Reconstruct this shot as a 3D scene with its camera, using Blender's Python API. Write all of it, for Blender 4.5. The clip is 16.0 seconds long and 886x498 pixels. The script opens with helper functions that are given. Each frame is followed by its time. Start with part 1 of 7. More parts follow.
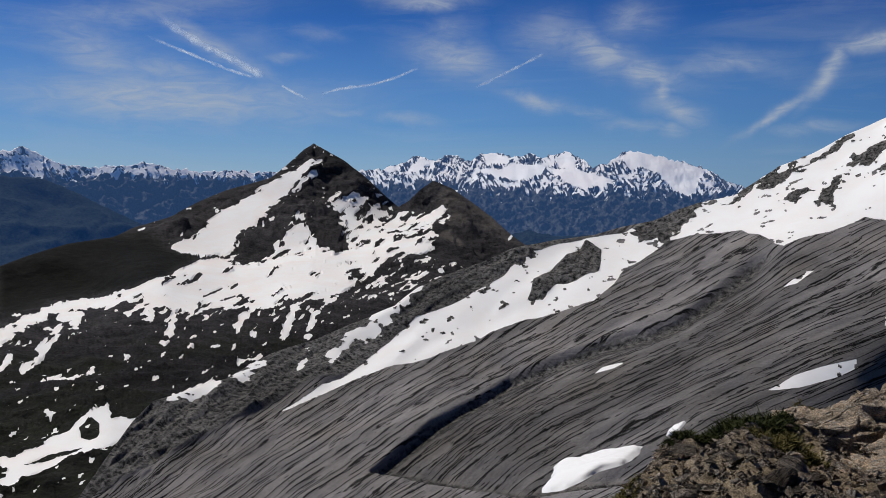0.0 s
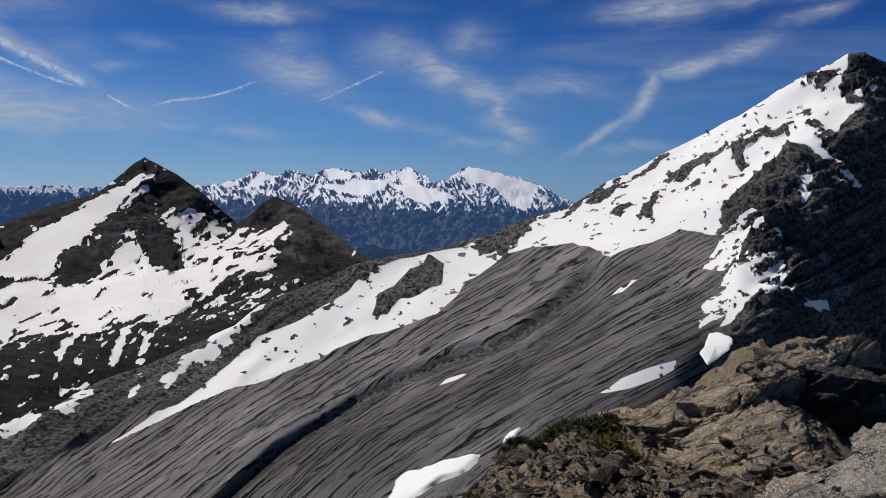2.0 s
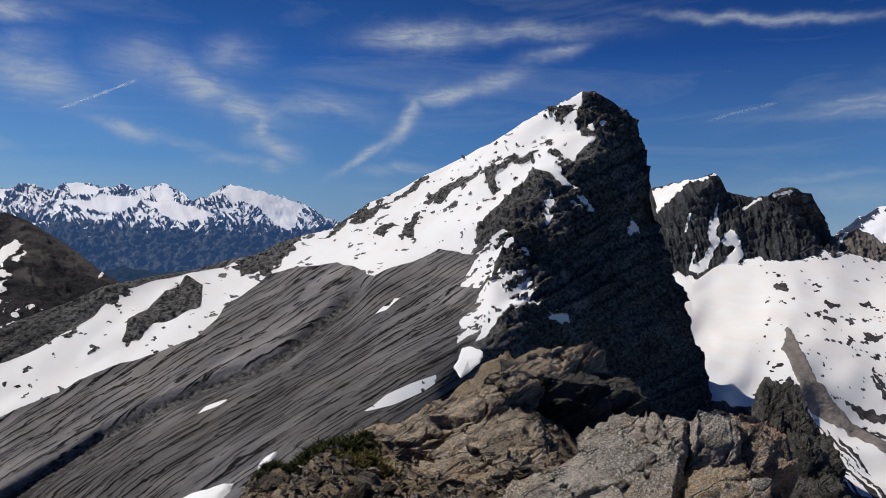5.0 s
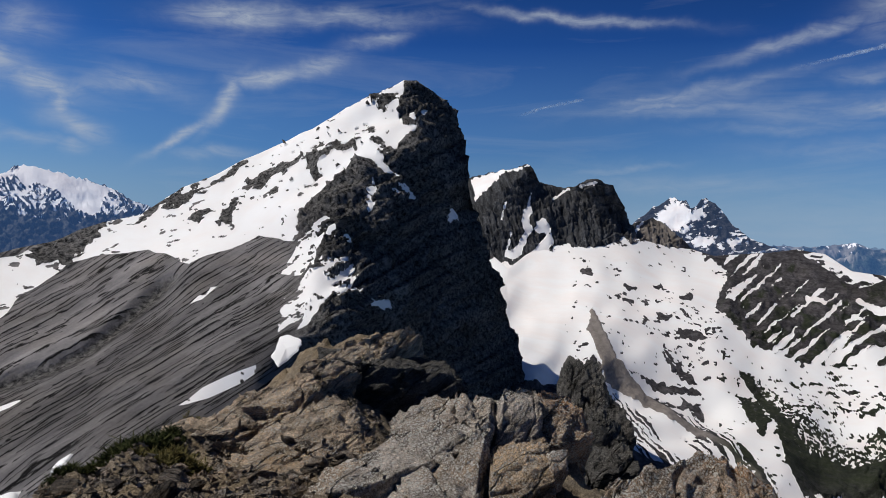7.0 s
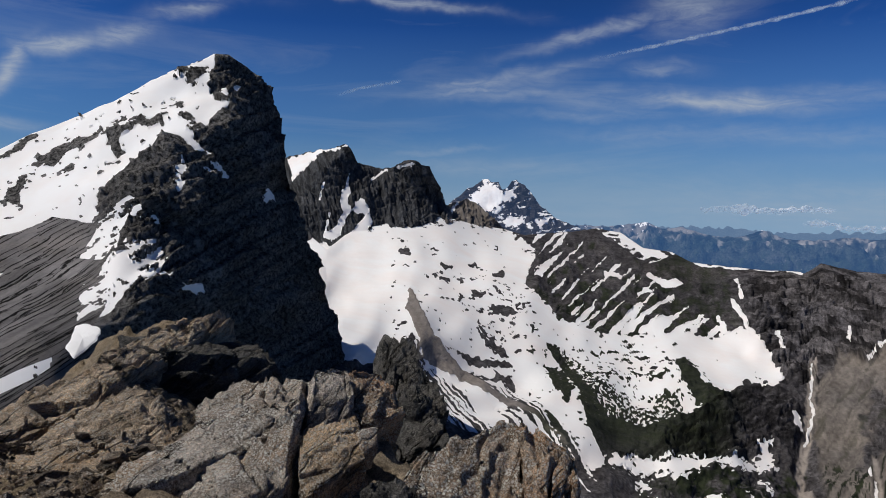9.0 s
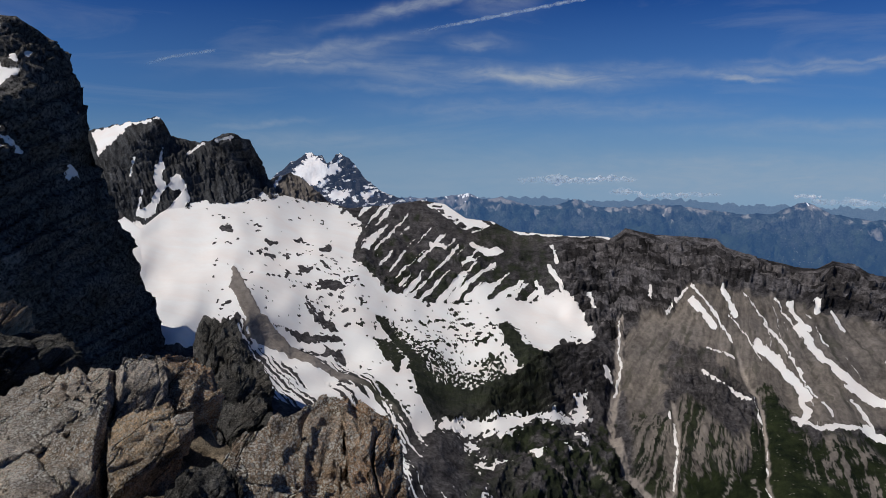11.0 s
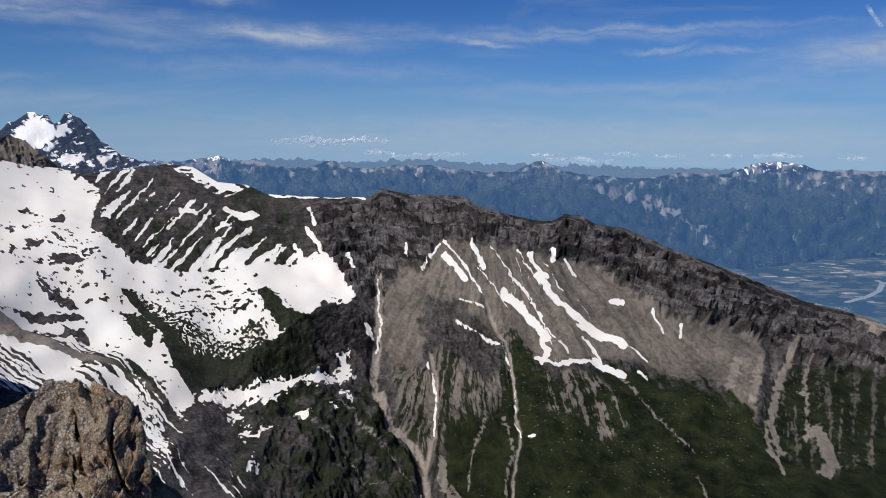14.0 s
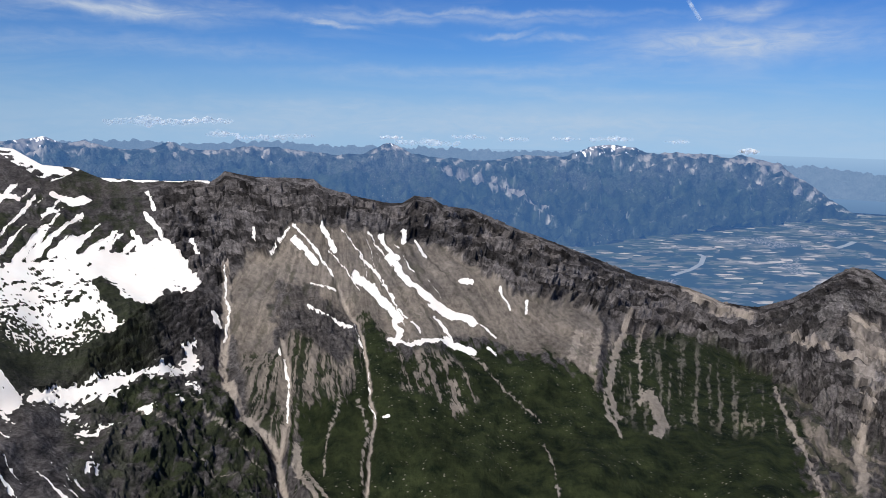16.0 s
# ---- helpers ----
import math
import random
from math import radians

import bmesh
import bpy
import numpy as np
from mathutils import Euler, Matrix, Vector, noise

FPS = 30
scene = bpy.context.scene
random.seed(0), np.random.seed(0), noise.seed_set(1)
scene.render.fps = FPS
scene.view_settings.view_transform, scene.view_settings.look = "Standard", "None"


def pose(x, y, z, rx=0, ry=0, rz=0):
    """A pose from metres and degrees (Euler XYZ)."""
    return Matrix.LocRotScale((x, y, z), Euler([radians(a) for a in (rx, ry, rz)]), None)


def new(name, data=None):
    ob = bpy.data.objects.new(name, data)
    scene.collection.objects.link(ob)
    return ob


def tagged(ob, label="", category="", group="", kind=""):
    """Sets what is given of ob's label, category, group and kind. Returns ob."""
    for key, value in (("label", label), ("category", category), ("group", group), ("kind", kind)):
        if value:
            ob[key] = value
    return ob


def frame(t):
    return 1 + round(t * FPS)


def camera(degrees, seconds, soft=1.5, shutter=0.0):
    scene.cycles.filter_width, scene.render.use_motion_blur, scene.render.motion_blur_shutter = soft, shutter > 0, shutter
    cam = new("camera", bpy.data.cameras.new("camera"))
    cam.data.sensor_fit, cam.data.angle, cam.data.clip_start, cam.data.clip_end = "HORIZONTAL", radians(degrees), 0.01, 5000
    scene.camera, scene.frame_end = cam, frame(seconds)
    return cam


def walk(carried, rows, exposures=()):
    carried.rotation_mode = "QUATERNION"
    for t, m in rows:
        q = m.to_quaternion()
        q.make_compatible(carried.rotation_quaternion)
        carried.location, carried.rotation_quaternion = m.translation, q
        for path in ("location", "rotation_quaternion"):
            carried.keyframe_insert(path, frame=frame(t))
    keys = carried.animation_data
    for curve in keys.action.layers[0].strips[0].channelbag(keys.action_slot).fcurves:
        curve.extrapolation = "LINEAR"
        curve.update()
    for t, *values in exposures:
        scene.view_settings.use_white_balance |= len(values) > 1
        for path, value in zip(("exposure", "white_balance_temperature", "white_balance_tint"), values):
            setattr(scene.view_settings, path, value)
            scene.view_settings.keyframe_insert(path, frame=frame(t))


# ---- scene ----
EYE = 1.6  # height of the eye over the summit rock
cam = camera(59.6, 16.0, 0.65)
# seconds, x, y, z from the first eye, and the turns of the phone held at arm's length
ROWS = [
    (0.0, 0.000, 0.000, 0.000, 85.50, 0.10, 0.00),
    (0.5, 0.026, -0.001, 0.000, 85.75, 0.17, -2.97),
    (1.0, 0.051, -0.003, 0.000, 85.99, 0.18, -5.92),
    (1.5, 0.075, -0.006, 0.000, 86.26, 0.26, -8.67),
    (2.0, 0.100, -0.010, 0.000, 86.60, 0.26, -11.57),
    (2.5, 0.123, -0.015, 0.000, 86.96, 0.25, -14.26),
    (3.0, 0.148, -0.022, 0.000, 87.36, 0.20, -17.22),
    (3.5, 0.173, -0.031, 0.000, 87.70, 0.13, -20.25),
    (4.0, 0.196, -0.040, 0.000, 87.92, 0.03, -23.04),
    (6.5, 0.311, -0.109, 0.000, 87.58, -0.80, -38.47),
    (7.0, 0.334, -0.128, 0.000, 87.23, -0.83, -41.91),
    (7.5, 0.356, -0.149, 0.000, 86.89, -0.83, -45.36),
    (8.0, 0.375, -0.169, 0.000, 86.64, -0.95, -48.54),
    (8.5, 0.394, -0.192, 0.000, 86.35, -1.09, -51.92),
    (9.0, 0.411, -0.216, 0.000, 86.01, -1.08, -55.27),
    (11.5, 0.474, -0.339, 0.000, 83.70, -0.24, -71.25),
    (12.0, 0.481, -0.365, 0.000, 83.20, -0.15, -74.34),
    (12.5, 0.488, -0.392, 0.000, 82.67, -0.11, -77.52),
    (13.0, 0.493, -0.418, 0.000, 82.21, -0.13, -80.51),
    (13.5, 0.496, -0.441, 0.000, 81.85, -0.19, -83.18),
    (14.0, 0.499, -0.466, 0.000, 81.47, -0.27, -86.07),
    (14.5, 0.500, -0.490, 0.000, 81.14, -0.43, -88.76),
    (15.0, 0.500, -0.515, 0.000, 80.84, -0.55, -91.64),
    (15.5, 0.498, -0.540, 0.000, 80.55, -0.66, -94.50),
    (16.0, 0.496, -0.563, 0.000, 80.28, -0.86, -97.11),
]
walk(cam, [(t, pose(x, y, EYE + z, rx, ry, rz)) for t, x, y, z, rx, ry, rz in ROWS], [(0.0, -0.24), (2.0, -0.2), (4.0, -0.16), (7.0, -0.16), (9.0, -0.24), (11.5, -0.34), (12.5, -0.3), (14.0, -0.04), (16.0, 0.3)])

# ---- light ----
SUN_BEARING, SUN_HEIGHT = -52.0, 56.0
sun = new("sun", bpy.data.lights.new("sun", "SUN"))
sun.data.energy, sun.data.angle, sun.data.color = 4.0, radians(0.53), (1.0, 0.955, 0.88)
sun.matrix_world = pose(0, 0, 60, 90 - SUN_HEIGHT, 0, 180 - SUN_BEARING)
world = bpy.data.worlds.new("sky")
scene.world = world
world.use_nodes = True


def node(tree, kind, values=None, **props):
    """A node with its properties and its inputs set: a value, or a socket to link."""
    n = tree.nodes.new(kind)
    for k, v in props.items():
        if k == "ramp":
            els = n.color_ramp.elements
            while len(els) > 1:
                els.remove(els[-1])
            els[0].position, els[0].color = v[0][0], rgba(v[0][1])
            for p, c in v[1:]:
                els.new(p).color = rgba(c)
        elif k == "op":
            n.operation = v
        elif k == "blend":
            n.data_type, n.blend_type = "RGBA", v
        elif k == "name_of":
            n.attribute_name = v
        elif k == "dims":
            n.noise_dimensions = v
        elif k == "feature":
            n.feature = v
        elif k == "clamp":
            n.use_clamp = v
    for k, v in (values or {}).items():
        s = n.inputs[k]
        if isinstance(v, bpy.types.NodeSocket):
            tree.links.new(v, s)
        elif hasattr(s.default_value, "__len__") and isinstance(v, (int, float)):
            s.default_value = (v, v, v, 1)[:len(s.default_value)]
        elif hasattr(s.default_value, "__len__") and len(s.default_value) == 4:
            s.default_value = rgba(v)
        else:
            s.default_value = v
    return n


def rgba(c):
    return (c, c, c, 1) if isinstance(c, (int, float)) else (*c[:3], 1)


def mix(tree, fac, a, b, blend="MIX"):
    n = node(tree, "ShaderNodeMix", {0: fac, 6: a, 7: b}, blend=blend)
    return n.outputs[2]


def math_(tree, op, a, b=0.0, clamp=False):
    return node(tree, "ShaderNodeMath", {0: a, 1: b}, op=op, clamp=clamp).outputs[0]


def noise_of(tree, vec, scale, detail=4, rough=0.55, dist=0.0):
    return node(tree, "ShaderNodeTexNoise", {"Vector": vec, "Scale": scale, "Detail": detail, "Roughness": rough, "Distortion": dist}).outputs[0]


def ramp_of(tree, fac, stops):
    return node(tree, "ShaderNodeValToRGB", {0: fac}, ramp=stops).outputs[0]


def stretched(tree, vec, scale, turn=(0, 0, 0)):
    n = node(tree, "ShaderNodeMapping", {"Vector": vec, "Scale": scale, "Rotation": turn})
    return n.outputs[0]


# bearing, height, half length and width, turn and weight of each wisp
CIRRUS = [(-19.1, 6.1, 9.2, 1.53, -1, 0.90), (-24.0, 8.9, 3.3, 1.75, -24, 0.60), (-16.8, 10.1, 5.5, 0.61, -28, 0.60), (-20.7, 11.8, 7.1, 0.88, 8, 0.40), (-19.2, 8.0, 3.8, 0.88, -11, 0.50), (-1.2, 13.3, 3.0, 0.53, -1, 0.80), (0.8, 9.3, 3.1, 1.23, -13, 0.75), (0.6, 11.3, 1.8, 0.88, 0, 0.40), (6.7, 6.3, 2.4, 0.44, -13, 0.75), (10.4, 5.4, 2.3, 0.35, -10, 0.30), (-2.8, 5.0, 2.3, 0.44, -3, 0.50), (-7.6, 5.7, 1.7, 0.35, -7, 0.50), (-9.1, 10.9, 1.7, 0.44, -6, 0.30), (-11.5, 9.2, 1.7, 0.35, 6, 0.40)]
CIRRUS += [(8.0, 10.8, 2.8, 1.31, -8, 0.50), (11.2, 9.6, 3.0, 1.14, -25, 0.85), (13.4, 11.7, 2.0, 1.09, 5, 0.50), (14.8, 7.9, 2.3, 0.88, -14, 0.85), (15.7, 6.7, 1.0, 0.66, 70, 0.80), (16.4, 5.5, 1.9, 0.79, -25, 0.75), (16.4, 4.0, 0.9, 0.44, -1, 0.50), (13.9, 4.4, 2.5, 0.44, -7, 0.40), (21.0, 8.6, 2.6, 0.66, -11, 0.40), (24.2, 3.7, 1.3, 0.35, -7, 0.40)]
CIRRUS += [(26.9, 13.4, 3.8, 0.79, 4, 0.90), (34.6, 13.6, 5.8, 0.53, 0, 0.60), (37.0, 12.3, 2.4, 0.44, 13, 0.50), (19.5, 8.5, 3.9, 0.61, 4, 0.50), (23.4, 5.0, 2.4, 0.31, 31, 0.85), (26.1, 7.4, 2.2, 0.48, 54, 0.95), (29.0, 9.2, 2.3, 0.57, 11, 0.85), (32.6, 10.2, 2.4, 0.66, 22, 0.65), (25.9, 3.9, 2.0, 0.39, 3, 0.40)]
CIRRUS += [(34.5, 13.7, 5.9, 0.44, 3, 0.50), (51.1, 13.8, 6.6, 0.35, -6, 0.75), (66.0, 11.7, 5.2, 0.44, 14, 0.65), (72.4, 13.0, 2.8, 1.31, -1, 0.50), (59.9, 8.5, 6.8, 0.44, 10, 0.45), (56.3, 8.0, 2.7, 0.26, 7, 0.40), (70.7, 9.1, 2.3, 0.53, -3, 0.30), (55.0, 3.2, 3.5, 0.22, 6, 0.30)]
CIRRUS += [(74.9, 6.7, 5.2, 0.53, -3, 1.00), (57.2, 7.6, 3.3, 0.22, 5, 0.55), (59.9, 8.1, 5.1, 0.61, 10, 0.30), (81.8, 7.2, 3.3, 0.44, 0, 0.30), (53.4, 13.5, 3.3, 0.31, -5, 0.70), (37.2, 12.5, 1.6, 0.22, 10, 0.60), (65.2, 6.9, 4.5, 0.88, -6, 0.25), (69.9, 4.5, 7.2, 0.66, 0, 0.22)]
CIRRUS += [(61.5, 7.4, 8.6, 0.44, 1, 0.35), (93.0, 6.8, 16.9, 0.35, 0, 0.42), (88.8, 6.4, 2.2, 0.17, -5, 0.75), (70.5, 8.9, 2.0, 0.35, 0, 0.50), (101.4, 5.8, 1.9, 0.17, 4, 0.50), (65.7, 5.9, 5.3, 0.44, -1, 0.28), (79.2, 4.5, 8.9, 0.66, -1, 0.28), (57.6, 2.1, 7.9, 0.66, -1, 0.22), (90.6, 0.3, 20.5, 0.88, 0, 0.32)]
CIRRUS += [(117.6, 5.2, 7.4, 1.14, 1, 0.85), (117.5, 7.2, 2.5, 0.53, 5, 0.70), (88.6, 6.5, 2.0, 0.17, -7, 0.80), (101.5, 5.9, 2.0, 0.17, 6, 0.50), (100.0, 7.2, 11.1, 0.22, 0, 0.50), (105.7, 5.6, 3.1, 0.26, 2, 0.40), (99.8, 3.2, 13.9, 0.44, 1, 0.30), (107.0, 1.7, 9.7, 0.53, -2, 0.22), (99.6, -0.6, 30.2, 1.23, 0, 0.40)]


def build_sky():
    t = world.node_tree
    t.nodes.clear()
    sky = t.nodes.new("ShaderNodeTexSky")
    sky.sky_type, sky.sun_disc = "NISHITA", False
    sky.sun_elevation, sky.sun_rotation = radians(SUN_HEIGHT), radians(SUN_BEARING)
    sky.altitude, sky.air_density, sky.dust_density, sky.ozone_density = 2900, 1.0, 0.1, 3.0
    way = t.nodes.new("ShaderNodeTexCoord").outputs["Generated"]
    xyz = node(t, "ShaderNodeSeparateXYZ", {0: way}).outputs
    az = math_(t, "MULTIPLY", math_(t, "ARCTAN2", xyz[0], xyz[1]), 57.2958)
    el = math_(t, "MULTIPLY", math_(t, "ARCSINE", xyz[2]), 57.2958)
    flat = node(t, "ShaderNodeCombineXYZ", {0: az, 1: el}).outputs[0]
    # wind-drawn wisps of high ice cloud
    warp = math_(t, "MULTIPLY", math_(t, "SUBTRACT", noise_of(t, flat, 0.3, 4, 0.55), 0.5), 1.7)
    e2 = math_(t, "ADD", el, warp)
    a2 = math_(t, "ADD", az, math_(t, "MULTIPLY", math_(t, "SUBTRACT", noise_of(t, flat, 0.25, 3, 0.5), 0.5), 2.2))
    veil = 0.0
    for ca, ce, ln, wd, turn, power in CIRRUS:
        c, s = math.cos(radians(turn)), math.sin(radians(turn))
        da, de = math_(t, "SUBTRACT", a2, ca), math_(t, "SUBTRACT", e2, ce)
        u = math_(t, "ADD", math_(t, "MULTIPLY", da, c / ln), math_(t, "MULTIPLY", de, s / ln))
        v = math_(t, "ADD", math_(t, "MULTIPLY", de, c / wd), math_(t, "MULTIPLY", da, -s / wd))
        r = math_(t, "ADD", math_(t, "MULTIPLY", u, u), math_(t, "MULTIPLY", v, v))
        g = math_(t, "MULTIPLY", math_(t, "EXPONENT", math_(t, "MULTIPLY", r, -1.0)), power)
        veil = g if isinstance(veil, float) else math_(t, "MAXIMUM", veil, g)
    wisp = noise_of(t, stretched(t, flat, (0.35, 1.3, 1), (0, 0, 0.25)), 0.9, 8, 0.62, 1.6)
    soft = noise_of(t, stretched(t, flat, (0.05, 0.3, 1)), 1.0, 6, 0.6, 1.0)
    veil = math_(t, "MULTIPLY", veil, ramp_of(t, wisp, [(0.24, 0.3), (0.64, 1)]))
    veil = math_(t, "ADD", veil, math_(t, "MULTIPLY", ramp_of(t, soft, [(0.5, 0), (0.8, 1)]), 0.22), True)
    col = mix(t, 1.0, sky.outputs[0], (0.25, 0.73, 1.62), "MULTIPLY")
    col = mix(t, 1.0, col, ramp_of(t, xyz[2], [(0.0, 1.0), (0.2, 0.95), (0.36, 0.6), (1.0, 0.3)]), "MULTIPLY")
    # deeper blue on the side away from the sun
    low = ramp_of(t, math_(t, "MULTIPLY", el, 0.05, True), [(0.0, 0.85), (0.22, 0.5), (0.6, 0.0)])
    col = mix(t, low, col, (3.0, 6.7, 11.8))
    col = mix(t, ramp_of(t, math_(t, "MULTIPLY", math_(t, "ADD", el, 3.0), 0.1, True), [(0.0, 0.7), (0.3, 0.5), (0.75, 0.0)]), col, (6.6, 9.4, 12.4))
    sunward = node(t, "ShaderNodeVectorMath", {0: way, 1: (math.sin(radians(SUN_BEARING)) * math.cos(radians(SUN_HEIGHT)), math.cos(radians(SUN_BEARING)) * math.cos(radians(SUN_HEIGHT)), math.sin(radians(SUN_HEIGHT)))}, op="DOT_PRODUCT").outputs["Value"]
    col = mix(t, 1.0, col, ramp_of(t, math_(t, "ADD", math_(t, "MULTIPLY", sunward, 0.5), 0.5), [(0.2, 0.95), (0.34, 0.85), (0.48, 0.72), (0.58, 0.79), (0.7, (1.22, 1.08, 0.95)), (0.85, (1.4, 1.16, 0.95))]), "MULTIPLY")
    col = mix(t, math_(t, "MULTIPLY", veil, 0.92), col, (8.4, 9.4, 10.8))
    bg = node(t, "ShaderNodeBackground", {"Color": col, "Strength": 0.055})
    out = t.nodes.new("ShaderNodeOutputWorld")
    t.links.new(bg.outputs[0], out.inputs[0])


build_sky()


# ---- materials ----
def material(name):
    m = bpy.data.materials.new(name)
    m.use_nodes = True
    t = m.node_tree
    t.nodes.clear()
    out = t.nodes.new("ShaderNodeOutputMaterial")
    return m, t, out, t.nodes.new("ShaderNodeTexCoord").outputs["Object"]


def finish(t, out, colour, rough, height=None, depth=0.1, strength=1.0, glow=None):
    b = node(t, "ShaderNodeBsdfPrincipled", {"Base Color": colour, "Roughness": rough, "Specular IOR Level": 0.05})
    if height is not None:
        t.links.new(node(t, "ShaderNodeBump", {"Height": height, "Distance": depth, "Strength": strength}).outputs[0], b.inputs["Normal"])
    if glow is not None:
        b.inputs["Emission Color"].default_value = rgba(glow[0])
        b.inputs["Emission Strength"].default_value = glow[1]
    t.links.new(b.outputs[0], out.inputs[0])


def cover_of(t):
    """The ground cover that grows or lies on a slope: grass, scree and tone."""
    a = node(t, "ShaderNodeAttribute", name_of="cover")
    return node(t, "ShaderNodeSeparateColor", {0: a.outputs[0]}).outputs


def snow_over(t, co, col, hgt, size, dust):
    """Old snow over the rock where the slope holds it, with a ragged thawing edge."""
    s = node(t, "ShaderNodeAttribute", name_of="snow").outputs["Fac"]
    rag = math_(t, "SUBTRACT", noise_of(t, co, 30.0 / size, 5, 0.65), 0.5)
    mask = ramp_of(t, math_(t, "ADD", math_(t, "MULTIPLY", math_(t, "ADD", s, math_(t, "MULTIPLY", rag, 0.32)), 0.5), 0.5), [(0.49, 0), (0.53, 1)])
    stain = ramp_of(t, noise_of(t, co, 2.0 / size, 6, 0.6, 0.5), [(0.4, 0), (0.7, 1)])
    white = mix(t, math_(t, "MULTIPLY", stain, 0.8), (0.87, 0.865, 0.87), dust)
    dimple = math_(t, "MULTIPLY", noise_of(t, co, 8.0 / size, 4, 0.55), 0.12)
    h2 = node(t, "ShaderNodeMix", {0: mask, 2: hgt, 3: dimple}).outputs[0]
    return mix(t, mask, col, white), h2


def rock_material(name, dark, light, warm, size, bump, grain=(1, 1, 1), turn=(0, 0, 0), glow=None):
    """Bare rock with bedding; grass and scree where the slope carries them. size: metres of the large blotches; glow:
    emission that stands for air haze.
    """
    m, t, out, co = material(name)
    big = noise_of(t, co, 1.0 / size, 5, 0.6)
    beds = noise_of(t, stretched(t, co, grain, turn), 6.0 / size, 6, 0.62, 0.3)
    fine = noise_of(t, co, 40.0 / size, 4, 0.65)
    col = mix(t, ramp_of(t, beds, [(0.3, 0), (0.7, 1)]), dark, light)
    col = mix(t, math_(t, "MULTIPLY", ramp_of(t, big, [(0.42, 0), (0.68, 1)]), 0.55), col, warm)
    col = mix(t, 0.9, col, ramp_of(t, fine, [(0.32, 0.35), (0.68, 1.5)]), "MULTIPLY")
    c = cover_of(t)
    scree = mix(t, ramp_of(t, big, [(0.35, 0), (0.65, 1)]), (0.145, 0.13, 0.123), (0.215, 0.186, 0.163))
    scree = mix(t, 0.5, scree, ramp_of(t, fine, [(0.3, 0.7), (0.7, 1.25)]), "MULTIPLY")
    col = mix(t, c[1], col, scree)
    green = mix(t, ramp_of(t, noise_of(t, co, 7.0 / size, 7, 0.72), [(0.36, 0), (0.64, 1)]), (0.006, 0.01, 0.006), (0.03, 0.038, 0.017))
    dots = node(t, "ShaderNodeTexVoronoi", {"Vector": co, "Scale": 26.0 / size}).outputs["Distance"]
    green = mix(t, math_(t, "MULTIPLY", ramp_of(t, dots, [(0.12, 1), (0.2, 0)]), ramp_of(t, big, [(0.5, 0), (0.58, 0.8)])), green, (0.2, 0.19, 0.16))
    col = mix(t, c[0], col, green)
    col = mix(t, 1.0, col, node(t, "ShaderNodeCombineColor", {0: c[2], 1: c[2], 2: c[2]}).outputs[0], "MULTIPLY")
    hgt = math_(t, "ADD", math_(t, "MULTIPLY", beds, 0.7), math_(t, "MULTIPLY", fine, 0.3))
    col, hgt = snow_over(t, co, col, hgt, size, (0.85, 0.78, 0.755))
    finish(t, out, col, 0.9, hgt, bump, 1.0, glow)
    return m


def snow_material(name, dust, size, glow=None):
    """Old summer snow, faintly stained by dust."""
    m, t, out, co = material(name)
    n = noise_of(t, co, 1.0 / size, 6, 0.6, 0.4)
    f = noise_of(t, co, 14.0 / size, 4, 0.6)
    col = mix(t, math_(t, "MULTIPLY", ramp_of(t, n, [(0.4, 0), (0.75, 1)]), 0.8), (0.86, 0.86, 0.87), dust)
    finish(t, out, col, 0.65, math_(t, "ADD", n, math_(t, "MULTIPLY", f, 0.25)), size * 0.03, 0.6, glow)
    return m


